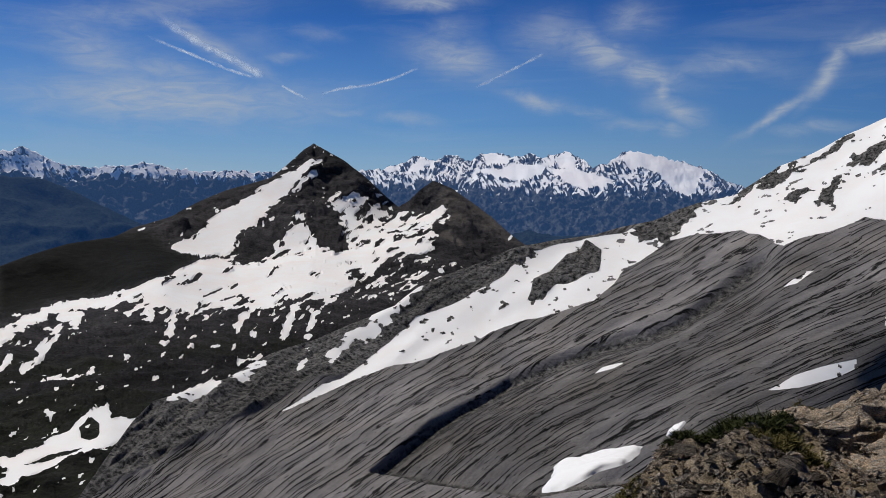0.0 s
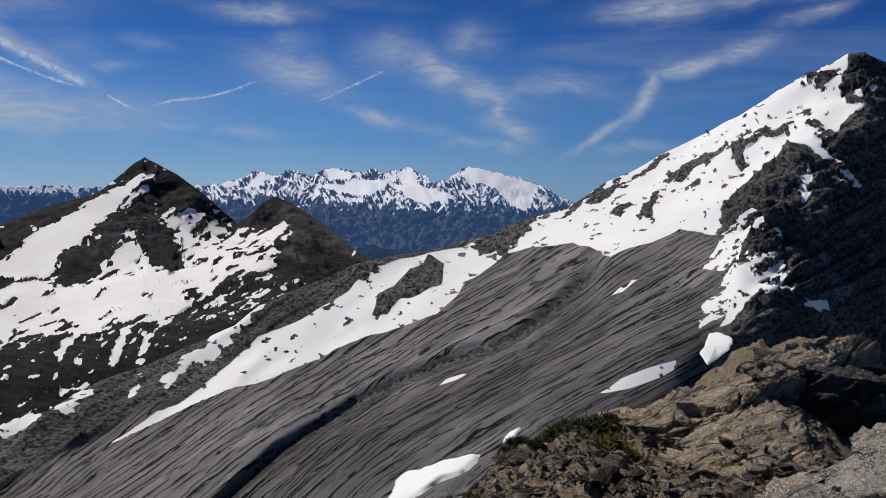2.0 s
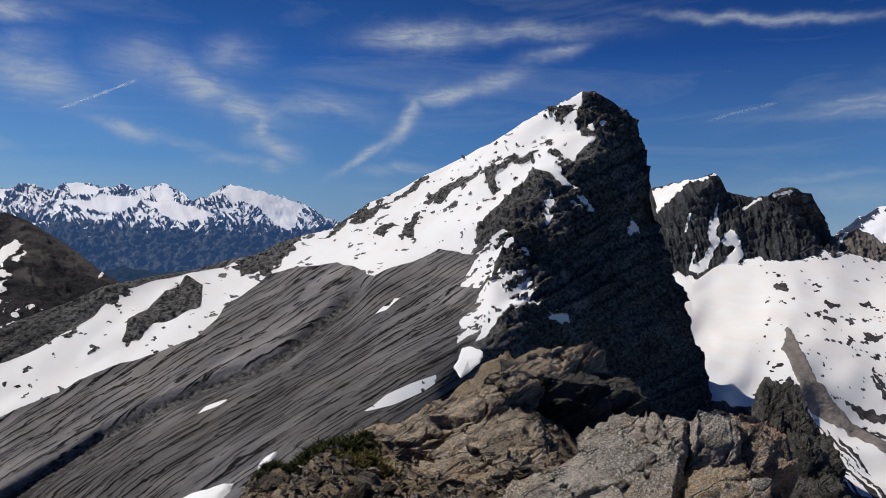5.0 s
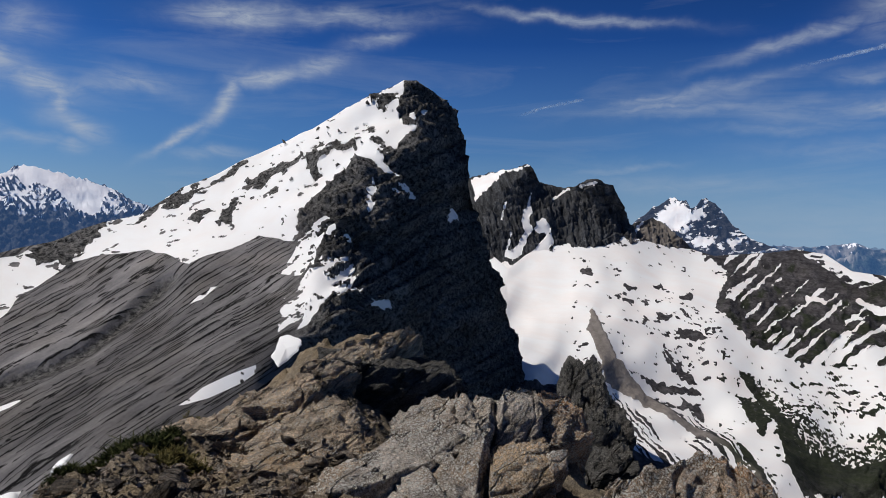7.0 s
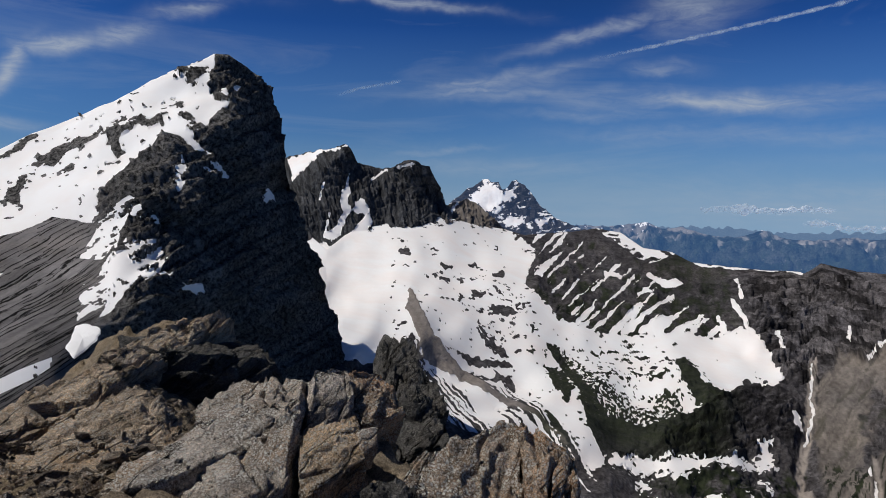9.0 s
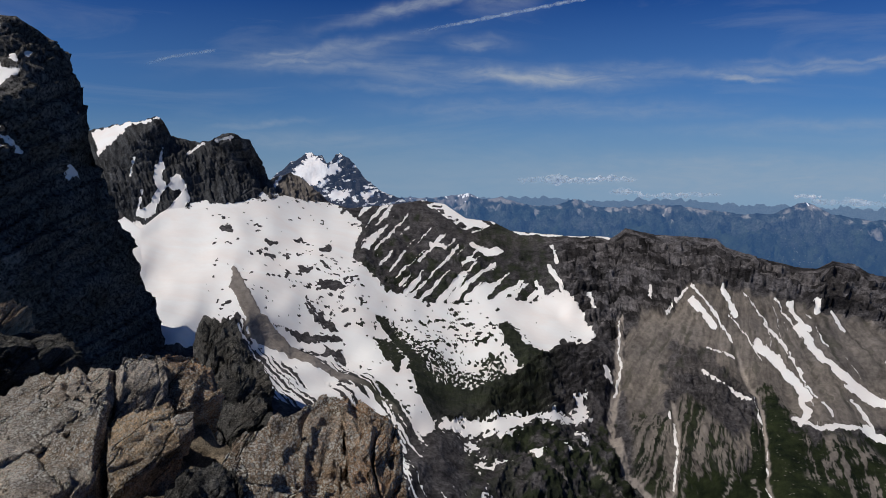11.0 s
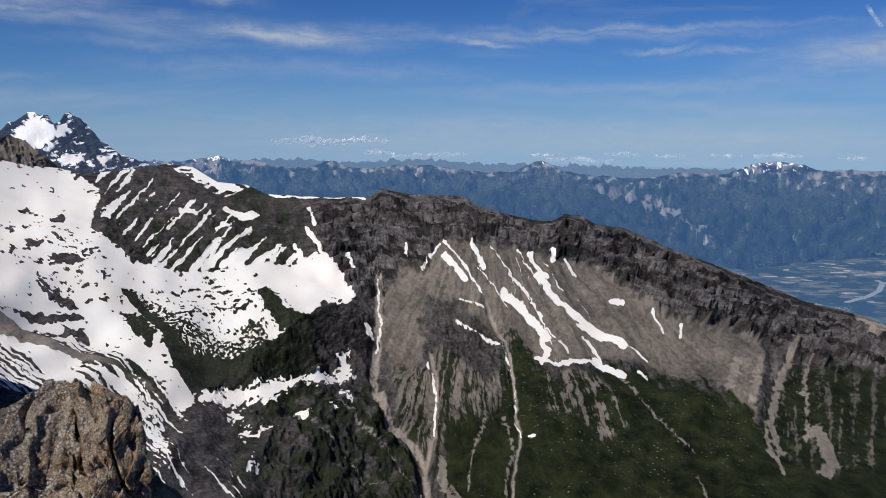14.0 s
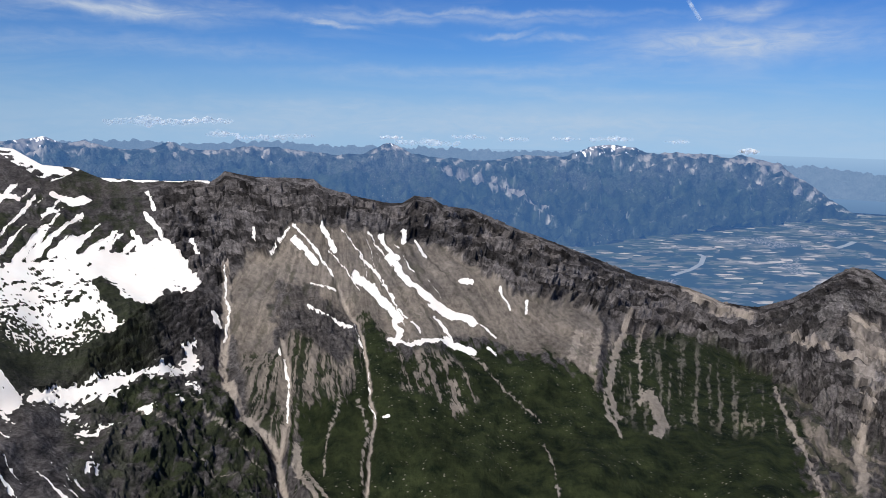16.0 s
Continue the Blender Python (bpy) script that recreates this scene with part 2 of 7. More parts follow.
def slab_material():
    """Grey limestone in thin folded beds: streaks, rust, open joints drawn as dark lines."""
    m, t, out, co = material("grey_banded_limestone")
    b = node(t, "ShaderNodeAttribute", name_of="beds").outputs["Vector"]
    q = node(t, "ShaderNodeSeparateXYZ", {0: b}).outputs[1]
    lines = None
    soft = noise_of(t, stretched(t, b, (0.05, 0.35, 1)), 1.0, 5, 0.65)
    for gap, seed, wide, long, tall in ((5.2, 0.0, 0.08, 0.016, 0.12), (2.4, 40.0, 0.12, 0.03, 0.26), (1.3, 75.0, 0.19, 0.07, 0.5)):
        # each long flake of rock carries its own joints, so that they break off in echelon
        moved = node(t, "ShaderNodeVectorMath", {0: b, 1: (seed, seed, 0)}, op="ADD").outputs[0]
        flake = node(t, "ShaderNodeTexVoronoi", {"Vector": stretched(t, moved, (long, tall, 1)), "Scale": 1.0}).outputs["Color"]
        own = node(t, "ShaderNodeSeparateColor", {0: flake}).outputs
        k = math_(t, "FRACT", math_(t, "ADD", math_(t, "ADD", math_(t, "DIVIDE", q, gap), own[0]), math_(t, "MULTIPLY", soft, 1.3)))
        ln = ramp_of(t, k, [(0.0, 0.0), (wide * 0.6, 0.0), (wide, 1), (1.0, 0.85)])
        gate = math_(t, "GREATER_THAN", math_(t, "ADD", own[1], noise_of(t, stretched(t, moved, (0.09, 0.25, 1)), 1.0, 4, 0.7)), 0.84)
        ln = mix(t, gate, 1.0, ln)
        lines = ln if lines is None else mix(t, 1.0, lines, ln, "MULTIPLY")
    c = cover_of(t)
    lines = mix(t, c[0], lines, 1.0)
    mid = noise_of(t, stretched(t, b, (0.03, 0.4, 1)), 1.0, 4, 0.55, 0.5)
    hair = noise_of(t, stretched(t, b, (0.5, 1.8, 1)), 1.0, 6, 0.7, 0.3)
    blot = noise_of(t, co, 0.05, 6, 0.6)
    fine = noise_of(t, co, 1.3, 5, 0.65)
    col = mix(t, ramp_of(t, mid, [(0.35, 0), (0.65, 1)]), (0.15, 0.143, 0.15), (0.275, 0.26, 0.262))
    col = mix(t, math_(t, "MULTIPLY", ramp_of(t, blot, [(0.45, 0), (0.7, 1)]), 0.6), col, (0.25, 0.225, 0.208))
    col = mix(t, 0.35, col, ramp_of(t, hair, [(0.28, 0.6), (0.72, 1.3)]), "MULTIPLY")
    col = mix(t, 0.4, col, ramp_of(t, fine, [(0.25, 0.5), (0.75, 1.4)]), "MULTIPLY")
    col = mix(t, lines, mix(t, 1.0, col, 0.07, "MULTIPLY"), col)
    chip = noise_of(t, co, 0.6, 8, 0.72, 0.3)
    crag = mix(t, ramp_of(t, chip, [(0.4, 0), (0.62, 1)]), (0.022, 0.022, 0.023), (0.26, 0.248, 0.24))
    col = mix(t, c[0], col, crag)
    col = mix(t, 1.0, col, node(t, "ShaderNodeCombineColor", {0: c[2], 1: c[2], 2: c[2]}).outputs[0], "MULTIPLY")
    hgt = math_(t, "ADD", math_(t, "MULTIPLY", lines, 0.8), math_(t, "ADD", math_(t, "ADD", math_(t, "MULTIPLY", chip, math_(t, "MULTIPLY", c[0], 3.0)), math_(t, "MULTIPLY", fine, 0.35)), math_(t, "MULTIPLY", hair, 0.15)))
    col, hgt = snow_over(t, co, col, hgt, 30, (0.85, 0.81, 0.795))
    finish(t, out, col, 0.85, hgt, 0.8, 1.0)
    return m


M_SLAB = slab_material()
M_DARK = rock_material("dark_limestone", (0.022, 0.024, 0.028), (0.085, 0.088, 0.096), (0.07, 0.068, 0.068), 60, 1.5, (3, 3, 1))
M_PEAK = rock_material("slate_mountain_rock", (0.012, 0.012, 0.014), (0.062, 0.058, 0.062), (0.036, 0.033, 0.033), 120, 6, (1, 1, 2))
M_RIDGE = rock_material("weathered_ridge_rock", (0.022, 0.021, 0.024), (0.118, 0.111, 0.118), (0.092, 0.082, 0.08), 110, 4.0, (1, 1, 4))
M_SNOW = snow_material("old_snow", (0.84, 0.8, 0.79), 14)
# air haze on the far ranges is put in as a blue emission
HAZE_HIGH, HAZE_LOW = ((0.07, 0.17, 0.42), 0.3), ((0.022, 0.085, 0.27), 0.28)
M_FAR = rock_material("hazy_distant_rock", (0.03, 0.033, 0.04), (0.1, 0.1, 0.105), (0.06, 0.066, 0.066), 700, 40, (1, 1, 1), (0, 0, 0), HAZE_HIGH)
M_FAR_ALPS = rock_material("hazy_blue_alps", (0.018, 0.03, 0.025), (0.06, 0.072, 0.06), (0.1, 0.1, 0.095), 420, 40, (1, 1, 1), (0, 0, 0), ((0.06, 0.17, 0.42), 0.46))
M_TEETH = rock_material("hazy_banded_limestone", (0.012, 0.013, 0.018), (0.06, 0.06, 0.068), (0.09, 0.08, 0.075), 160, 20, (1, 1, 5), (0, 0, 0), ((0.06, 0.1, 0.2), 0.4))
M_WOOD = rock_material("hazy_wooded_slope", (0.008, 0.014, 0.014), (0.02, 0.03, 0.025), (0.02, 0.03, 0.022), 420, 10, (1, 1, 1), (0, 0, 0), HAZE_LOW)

# ---- numeric helpers ----
GRADS = np.array([(1, 1, 0), (-1, 1, 0), (1, -1, 0), (-1, -1, 0), (1, 0, 1), (-1, 0, 1), (1, 0, -1), (-1, 0, -1), (0, 1, 1), (0, -1, 1), (0, 1, -1), (0, -1, -1)], dtype=np.float32)
PERM = np.random.RandomState(7).permutation(512).astype(np.int32)


def gnoise(x, y, z, seed=0):
    """Gradient noise on arrays, about -0.7 to 0.7."""
    x, y, z = (np.asarray(a, dtype=np.float32) for a in (x, y, z))
    x, y, z = np.broadcast_arrays(x, y, z)
    xi, yi, zi = (np.floor(a).astype(np.int32) for a in (x, y, z))
    xf, yf, zf = x - xi, y - yi, z - zi
    u, v, w = (a * a * a * (a * (a * 6 - 15) + 10) for a in (xf, yf, zf))
    total = 0
    for i in (0, 1):
        for j in (0, 1):
            for k in (0, 1):
                h = PERM[(PERM[(PERM[(xi + i + seed * 37) & 511] + yi + j) & 511] + zi + k) & 511] % 12
                g = GRADS[h]
                dot = g[..., 0] * (xf - i) + g[..., 1] * (yf - j) + g[..., 2] * (zf - k)
                total = total + dot * (u if i else 1 - u) * (v if j else 1 - v) * (w if k else 1 - w)
    return total


def fbm(x, y, z, octaves=5, seed=0, gain=0.5):
    s, a, f = 0, 1.0, 1.0
    for o in range(octaves):
        s = s + a * gnoise(x * f, y * f, z * f, seed + o)
        a, f = a * gain, f * 2.03
    return s


def ridged(x, y, z, octaves=5, seed=0, gain=0.5):
    """Sharp crests and rounded hollows, about -0.5 to 1."""
    s, a, f, prev = 0, 1.0, 1.0, 1.0
    for o in range(octaves):
        n = 1 - 2.2 * np.abs(gnoise(x * f, y * f, z * f, seed + o))
        s = s + a * n * prev
        prev = np.clip(n, 0, 1)
        a, f = a * gain, f * 2.07
    return s - 0.5


def facets(x, y, z, seed=0):
    """Broken flat faces: each cell is a tilted plane of its own, about -0.6 to 0.6."""
    x, y, z = (np.asarray(a, dtype=np.float32) for a in (x, y, z))
    xi, yi, zi = (np.floor(a).astype(np.int32) for a in (x, y, z))
    best, val = np.full(x.shape, 9.0, dtype=np.float32), np.zeros(x.shape, dtype=np.float32)
    for i in (-1, 0, 1):
        for j in (-1, 0, 1):
            for k in (-1, 0, 1):
                h = PERM[(PERM[(PERM[(xi + i + seed * 37) & 511] + yi + j) & 511] + zi + k) & 511]
                r = [PERM[(h + q) & 511] / np.float32(512) for q in (0, 101, 233, 57)]
                dx, dy, dz = x - (xi + i) - r[0], y - (yi + j) - r[1], z - (zi + k) - r[2]
                d = dx * dx + dy * dy + dz * dz
                v = (r[1] - 0.5) * dx * 2 + (r[2] - 0.5) * dy * 2 + (r[0] - 0.5) * dz * 2 + (r[3] - 0.5) * 0.5
                near = d < best
                best, val = np.where(near, d, best), np.where(near, v, val)
    return val


def smooth(a, lo, hi):
    t = np.clip((a - lo) / (hi - lo), 0, 1)
    return t * t * (3 - 2 * t)


def near(f):
    """Work a mask out only round its outline; far from it, the mask is plainly outside."""
    def g(az, el, line, *more):
        q = np.array(line)
        hit = (az > q[:, 0].min() - 3) & (az < q[:, 0].max() + 3) & (el > q[:, 1].min() - 3) & (el < q[:, 1].max() + 3)
        out = np.full(az.shape, -3.0, dtype=np.float32)
        out[hit] = f(az[hit], el[hit], line, *more)
        return out
    return g


@near
def inside(az, el, poly):
    """Signed distance in degrees to a closed outline: positive within."""
    p = np.array(poly, dtype=np.float32)
    best = np.full(az.shape, 1e9, dtype=np.float32)
    odd = np.zeros(az.shape, dtype=bool)
    for (x0, y0), (x1, y1) in zip(p, np.roll(p, -1, axis=0)):
        dx, dy = x1 - x0, y1 - y0
        k = np.clip(((az - x0) * dx + (el - y0) * dy) / (dx * dx + dy * dy + 1e-9), 0, 1)
        best = np.minimum(best, (az - x0 - k * dx) ** 2 + (el - y0 - k * dy) ** 2)
        if y0 != y1:
            odd ^= ((y0 > el) != (y1 > el)) & (az < dx * (el - y0) / dy + x0)
    return np.where(odd, 1, -1) * np.sqrt(best)


@near
def along(az, el, line, width):
    """Signed distance to a band of that half width round an open line."""
    p = np.array(line, dtype=np.float32)
    best = np.full(az.shape, 1e9, dtype=np.float32)
    for (x0, y0), (x1, y1) in zip(p[:-1], p[1:]):
        dx, dy = x1 - x0, y1 - y0
        k = np.clip(((az - x0) * dx + (el - y0) * dy) / (dx * dx + dy * dy + 1e-9), 0, 1)
        best = np.minimum(best, (az - x0 - k * dx) ** 2 + (el - y0 - k * dy) ** 2)
    return width - np.sqrt(best)


def place(az, el, d):
    """A point at bearing az (degrees, clockwise from the first view), height angle el and level distance d from the summit."""
    a, e = np.radians(az), np.radians(el)
    return np.stack([d * np.sin(a), d * np.cos(a), EYE + d * np.tan(e)], -1)


def depth_from(az, el, marks):
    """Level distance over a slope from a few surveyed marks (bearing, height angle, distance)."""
    m = np.array(marks, dtype=np.float64)
    p = m[:, :2] * (1.0, 1.6)
    r = np.sqrt(((p[:, None] - p[None]) ** 2).sum(-1))
    n = len(m)
    a = np.zeros((n + 3, n + 3))
    a[:n, :n], a[:n, n], a[:n, n + 1:], a[n, :n], a[n + 1:, :n] = -r - 0.05 * np.eye(n), 1, p, 1, p.T
    w = np.linalg.solve(a, np.concatenate([np.log(m[:, 2]), np.zeros(3)]))
    q0, q1 = az, el * 1.6
    s = w[n] + w[n + 1] * q0 + w[n + 2] * q1
    for k in range(n):
        s = s - w[k] * np.sqrt((q0 - p[k, 0]) ** 2 + (q1 - p[k, 1]) ** 2 + 0.3)
    return np.exp(s)


def grid_faces(rows, cols):
    i = np.arange(rows * cols, dtype=np.int32).reshape(rows, cols)
    return np.stack([i[:-1, :-1], i[1:, :-1], i[1:, 1:], i[:-1, 1:]], -1).reshape(-1, 4)


def mesh_from(name, verts, faces, mat, smooth_shade=True, cover=None, extra=None):
    me = bpy.data.meshes.new(name)
    used = np.unique(faces)
    if len(used) < len(verts):
        remap = np.full(len(verts), -1, dtype=np.int32)
        remap[used] = np.arange(len(used))
        verts, faces = verts[used], remap[faces]
        cover = None if cover is None else cover[used]
        extra = None if extra is None else {k: v[used] for k, v in extra.items()}
    n = faces.shape[1]
    me.vertices.add(len(verts))
    me.vertices.foreach_set("co", np.ascontiguousarray(verts, dtype=np.float32).ravel())
    me.loops.add(faces.size)
    me.loops.foreach_set("vertex_index", np.ascontiguousarray(faces, dtype=np.int32).ravel())
    me.polygons.add(len(faces))
    me.polygons.foreach_set("loop_start", np.arange(0, faces.size, n, dtype=np.int32))
    me.polygons.foreach_set("use_smooth", np.full(len(faces), smooth_shade, dtype=bool))
    a = me.color_attributes.new("cover", "FLOAT_COLOR", "POINT")
    if cover is None:
        cover = np.tile(np.array([0, 0, 1.0], dtype=np.float32), (len(verts), 1))
    a.data.foreach_set("color", np.concatenate([cover, np.ones((len(verts), 1))], 1).astype(np.float32).ravel())
    for key, v in (extra or {}).items():
        if v.ndim == 1:
            me.attributes.new(key, "FLOAT", "POINT").data.foreach_set("value", v.astype(np.float32))
        else:
            me.attributes.new(key, "FLOAT_VECTOR", "POINT").data.foreach_set("vector", v.astype(np.float32).ravel())
    me.materials.append(mat)
    me.update(calc_edges=True)
    me.validate()
    return me


def normals_of(p):
    n = np.cross(np.gradient(p, axis=1), np.gradient(p, axis=0))
    n /= np.linalg.norm(n, axis=-1, keepdims=True) + 1e-9
    flip = np.where((n * (p - np.array([0, 0, EYE]))).sum(-1, keepdims=True) > 0, -1, 1)
    return n * flip


def slope(name, crest, foot, marks, step, mat, relief, snow=None, cover=None, label="", back=0.25, category="mountain", jag=0.0, kind="", crown=1.0, beds=None, calm=5):
    """A mountainside from its crest line down to its foot. relief(p, az, el) gives metres out of the face;
    snow(p, az, el) is above 0 where snow lies and fills the hollows."""
    c, f = np.array(crest), np.array(foot)
    az = np.arange(c[0, 0], c[-1, 0] + step / 2, step)
    top, low = np.interp(az, c[:, 0], c[:, 1]), np.interp(az, f[:, 0], f[:, 1])
    if jag:
        top = top + jag * (fbm(az * 1.3, 0 * az, 0 * az + 3.3, 5, 11) + 0.8 * ridged(az * 1.7, 0 * az, 0 * az + 1.7, 4, 5, 0.6) - 0.3)
    rows = int(np.clip((top - low).mean() / step, 12, 460))
    v = np.linspace(0, 1, rows)[:, None] ** 1.08
    el = top[None] + (low - top)[None] * v
    azg = np.broadcast_to(az, el.shape)
    d = depth_from(azg, el, marks)
    p = place(azg, el, d)
    nrm = normals_of(p)
    h = relief(p, azg, el)
    h = (h - h.mean()) * (0.12 + 0.88 * smooth(top[None] - el, 0.0, crown))
    s = np.full(azg.shape, -1.0)
    if snow is not None:
        s = snow(p, azg, el)
        h = h + (blurred(h, calm) - h) * smooth(s, -0.3, 0.3)
    rock = p + nrm * h[..., None]
    # the far side falls away behind the crest
    k = np.array([0.04, 0.12, 0.3])[:, None]
    behind = place(np.broadcast_to(az, (3, len(az))), top[None] + 0 * k, d[0][None] * (1 + back * k))
    behind[..., 2] -= d[0][None] * back * k * 0.9
    behind = behind + (nrm * h[..., None])[0][None]
    full = np.concatenate([behind[::-1], rock])
    cv = cover(p, azg, el, h) if cover is not None else np.broadcast_to(np.array([0, 0, 1.0]), p.shape)
    pad = lambda v: np.concatenate([np.repeat(v[:1], 3, 0), v])
    extra = {"snow": pad(s).reshape(-1)}
    if beds is not None:
        u, q = beds(azg, el, p)
        extra["beds"] = pad(np.stack([u, q, 0 * u], -1)).reshape(-1, 3)
    verts, cov, fs = full.reshape(-1, 3), pad(cv).reshape(-1, 3), grid_faces(*full.shape[:2])
    held = extra["snow"][fs].min(1) > 0.45
    ob = tagged(new(name, mesh_from(name, verts, fs[~held], mat, True, cov, extra)), label, category, kind=kind)
    if held.sum() > 400:
        so = new("snow_field", mesh_from("snow_field", verts, fs[held], mat, True, cov, extra))
        so.parent = ob
        tagged(so, "bright old snow lying in the hollows", kind="stuff")
    return ob


def blurred(a, r):
    """A box blur of r cells, twice."""
    for _ in range(2):
        for axis in (0, 1):
            pad = np.pad(a, [(r + 1, r) if k == axis else (0, 0) for k in (0, 1)], mode="edge")
            c = np.cumsum(pad, axis=axis, dtype=np.float64)
            n = a.shape[axis]
            a = (np.take(c, np.arange(2 * r + 1, 2 * r + 1 + n), axis) - np.take(c, np.arange(0, n), axis)) / (2 * r + 1)
    return a


# ---- the great slab with the snow band and the rock tooth ----
CREST_TOOTH = [(-34, -24.5), (-25.9, -20.2), (-22.3, -15.8), (-21.0, -14.6), (-18.3, -14.06), (-15.9, -13.46), (-12.7, -11.85), (-9.4, -10.96), (-6.9, -10.0), (-3.6, -8.8), (-1.9, -7.4),
               (-0.2, -6.55), (2.8, -5.5), (5.1, -4.45), (8.2, -3.8), (11.0, -3.4), (13.0, -2.8), (15.4, -2.3), (16.9, -1.5), (18.8, -0.9), (20.6, -0.5), (21.7, 0.25), (23.4, 1.45),
               (25.1, 2.15), (27.6, 3.55), (30.0, 4.7), (32.4, 5.7), (34.8, 7.2), (37.1, 8.45), (39.1, 9.4), (39.9, 9.45), (41.2, 8.66), (42.2, 7.85), (42.8, 6.4), (43.4, 4.4), (43.8, 2.0),
               (44.3, -0.9), (45.2, -3.0), (46.0, -5.4), (46.9, -7.8), (47.3, -9.2), (47.9, -12.0)]
FOOT_TOOTH = [(-34, -27), (-20, -27), (8, -27), (14, -24), (30, -21), (40, -19), (48, -17)]
MARKS_TOOTH = [(-34, -24, 190), (-22, -16, 240), (-9, -11, 300), (5, -4.5, 340), (15, -2.3, 360), (22, 0.5, 365), (30, 4.7, 375), (37, 8.4, 370), (40, 9.4, 360), (-30, -27, 130), (-10, -27, 150), (8, -27, 160), (20, -22, 175), (30, -20, 190), (0, -13, 265), (12, -8, 290), (20, -6, 285), (24, -4, 285), (20, -12, 225), (28, -11, 225), (30, -3, 290), (34, 0, 285), (38, 3, 305), (40.5, 5, 320), (37, -1, 280), (35.8, -6, 245), (34, -9, 230), (40, -10, 312), (38.2, -3, 294), (38.2, -9, 292), (39, 0, 304)]
MARKS_TOOTH += [(42, -3, 330), (43, 2, 350), (44, -8, 345), (46.5, -8, 420), (44, 0, 380), (43, 5, 390), (42, 7.8, 385), (46, -15, 360), (40, -18, 290)]

ISLAND = [(6.13, -8.19), (6.74, -6.72), (8.99, -4.83), (10.61, -3.91), (11.63, -4.39), (11.45, -6.03), (9.83, -6.76), (8.40, -6.91), (7.37, -8.04)]
SNOW_BAND = [(-11.98, -15.83), (-9.48, -14.52), (-6.96, -13.28), (-4.00, -11.09), (-1.88, -9.46), (0.66, -8.64), (4.03, -6.75), (5.90, -4.86), (8.57, -3.93), (11.41, -3.41), (13.80, -2.81), (15.57, -3.03), (18.40, -1.09), (21.69, -0.10), (21.76, -2.43), (19.19, -2.86), (16.17, -3.71), (13.45, -5.58), (12.47, -6.83), (11.07, -8.09), (9.03, -8.75), (6.13, -9.43), (3.62, -10.49), (1.51, -11.46), (-1.04, -12.36), (-3.59, -12.95), (-6.13, -13.71), (-9.49, -15.00)]
SNOW_SLOPE = [(18.19, -2.25), (19.87, -0.79), (22.17, 0.33), (24.26, 2.11), (27.56, 3.95), (31.21, 5.52), (34.76, 7.21), (37.06, 8.41), (39.12, 9.53), (39.02, 8.58), (38.61, 7.95), (38.70, 6.98), (38.97, 6.00), (39.90, 5.78), (39.42, 5.29), (38.72, 4.69), (38.50, 4.03), (37.48, 4.41), (37.10, 3.79), (38.48, 2.65), (37.69, 2.74), (36.72, 3.40), (35.76, 3.30), (35.11, 2.34), (34.02, 1.55), (32.91, 0.79), (32.12, 0.22), (31.44, -0.60), (31.65, -1.42), (31.17, -2.49), (30.03, -2.12), (28.60, -1.92), (26.75, -2.88), (25.09, -3.51), (23.84, -4.10), (22.17, -3.18), (21.12, -2.89), (19.66, -3.09), (18.19, -3.17)]
OUTCROPS = [[(21.65, -0.10), (23.51, 1.80), (25.23, 2.44), (27.75, 3.48), (27.83, 3.03), (26.18, 2.02), (24.25, 0.92), (22.56, -0.27)], [(25.57, -1.03), (26.91, 1.03), (27.40, 0.86), (26.76, -1.11)], [(27.07, 1.36), (28.36, 2.45), (29.99, 3.00), (31.87, 3.77), (31.76, 3.01), (30.00, 2.35), (29.09, 1.55), (27.40, 1.19)], [(32.46, 3.99), (33.22, 4.81), (33.30, 4.33), (32.73, 3.87)], [(32.19, 3.36), (33.91, 4.51), (35.69, 4.78), (35.77, 3.99), (34.38, 3.95), (33.01, 3.03), (32.63, 1.71), (32.32, 2.28)], [(36.05, 5.73), (36.68, 6.33), (37.31, 5.88), (36.80, 5.44)], [(36.66, 7.56), (37.83, 8.25), (38.76, 8.65), (38.34, 7.92), (37.40, 7.10)]]
OUTCROPS += [[(36.55, 4.86), (37.25, 4.96), (38.39, 4.11), (37.81, 4.01)], [(23.72, -0.69), (25.16, 0.22), (25.57, -0.12), (24.55, -0.94)], [(29.21, 1.01), (29.80, 1.42), (29.96, 1.17), (29.33, 0.77)], [(13.41, -3.22), (15.36, -2.11), (17.08, -1.29), (18.77, -0.69), (18.22, -1.56), (17.30, -2.77), (15.97, -3.83), (15.38, -3.52), (14.21, -3.74)], [(4.85, -4.78), (5.89, -4.44), (6.93, -4.65), (6.11, -5.36), (5.07, -5.49)]]
SNOW_TONGUE = [(29.82, -8.74), (30.02, -7.19), (30.34, -6.16), (31.27, -5.73), (31.91, -4.90), (30.13, -4.60), (30.85, -3.48), (31.41, -2.24), (32.25, -1.34), (33.05, -1.01), (33.72, -0.52), (34.91, -1.53), (35.34, -2.54), (34.24, -2.26), (33.49, -2.06), (32.94, -2.88), (32.67, -3.79), (33.66, -3.77), (35.24, -3.55), (36.02, -4.30), (35.44, -5.12), (34.86, -6.14), (34.08, -6.57), (33.09, -7.20), (32.29, -8.03), (31.28, -8.46), (31.52, -7.85), (30.87, -7.90)]
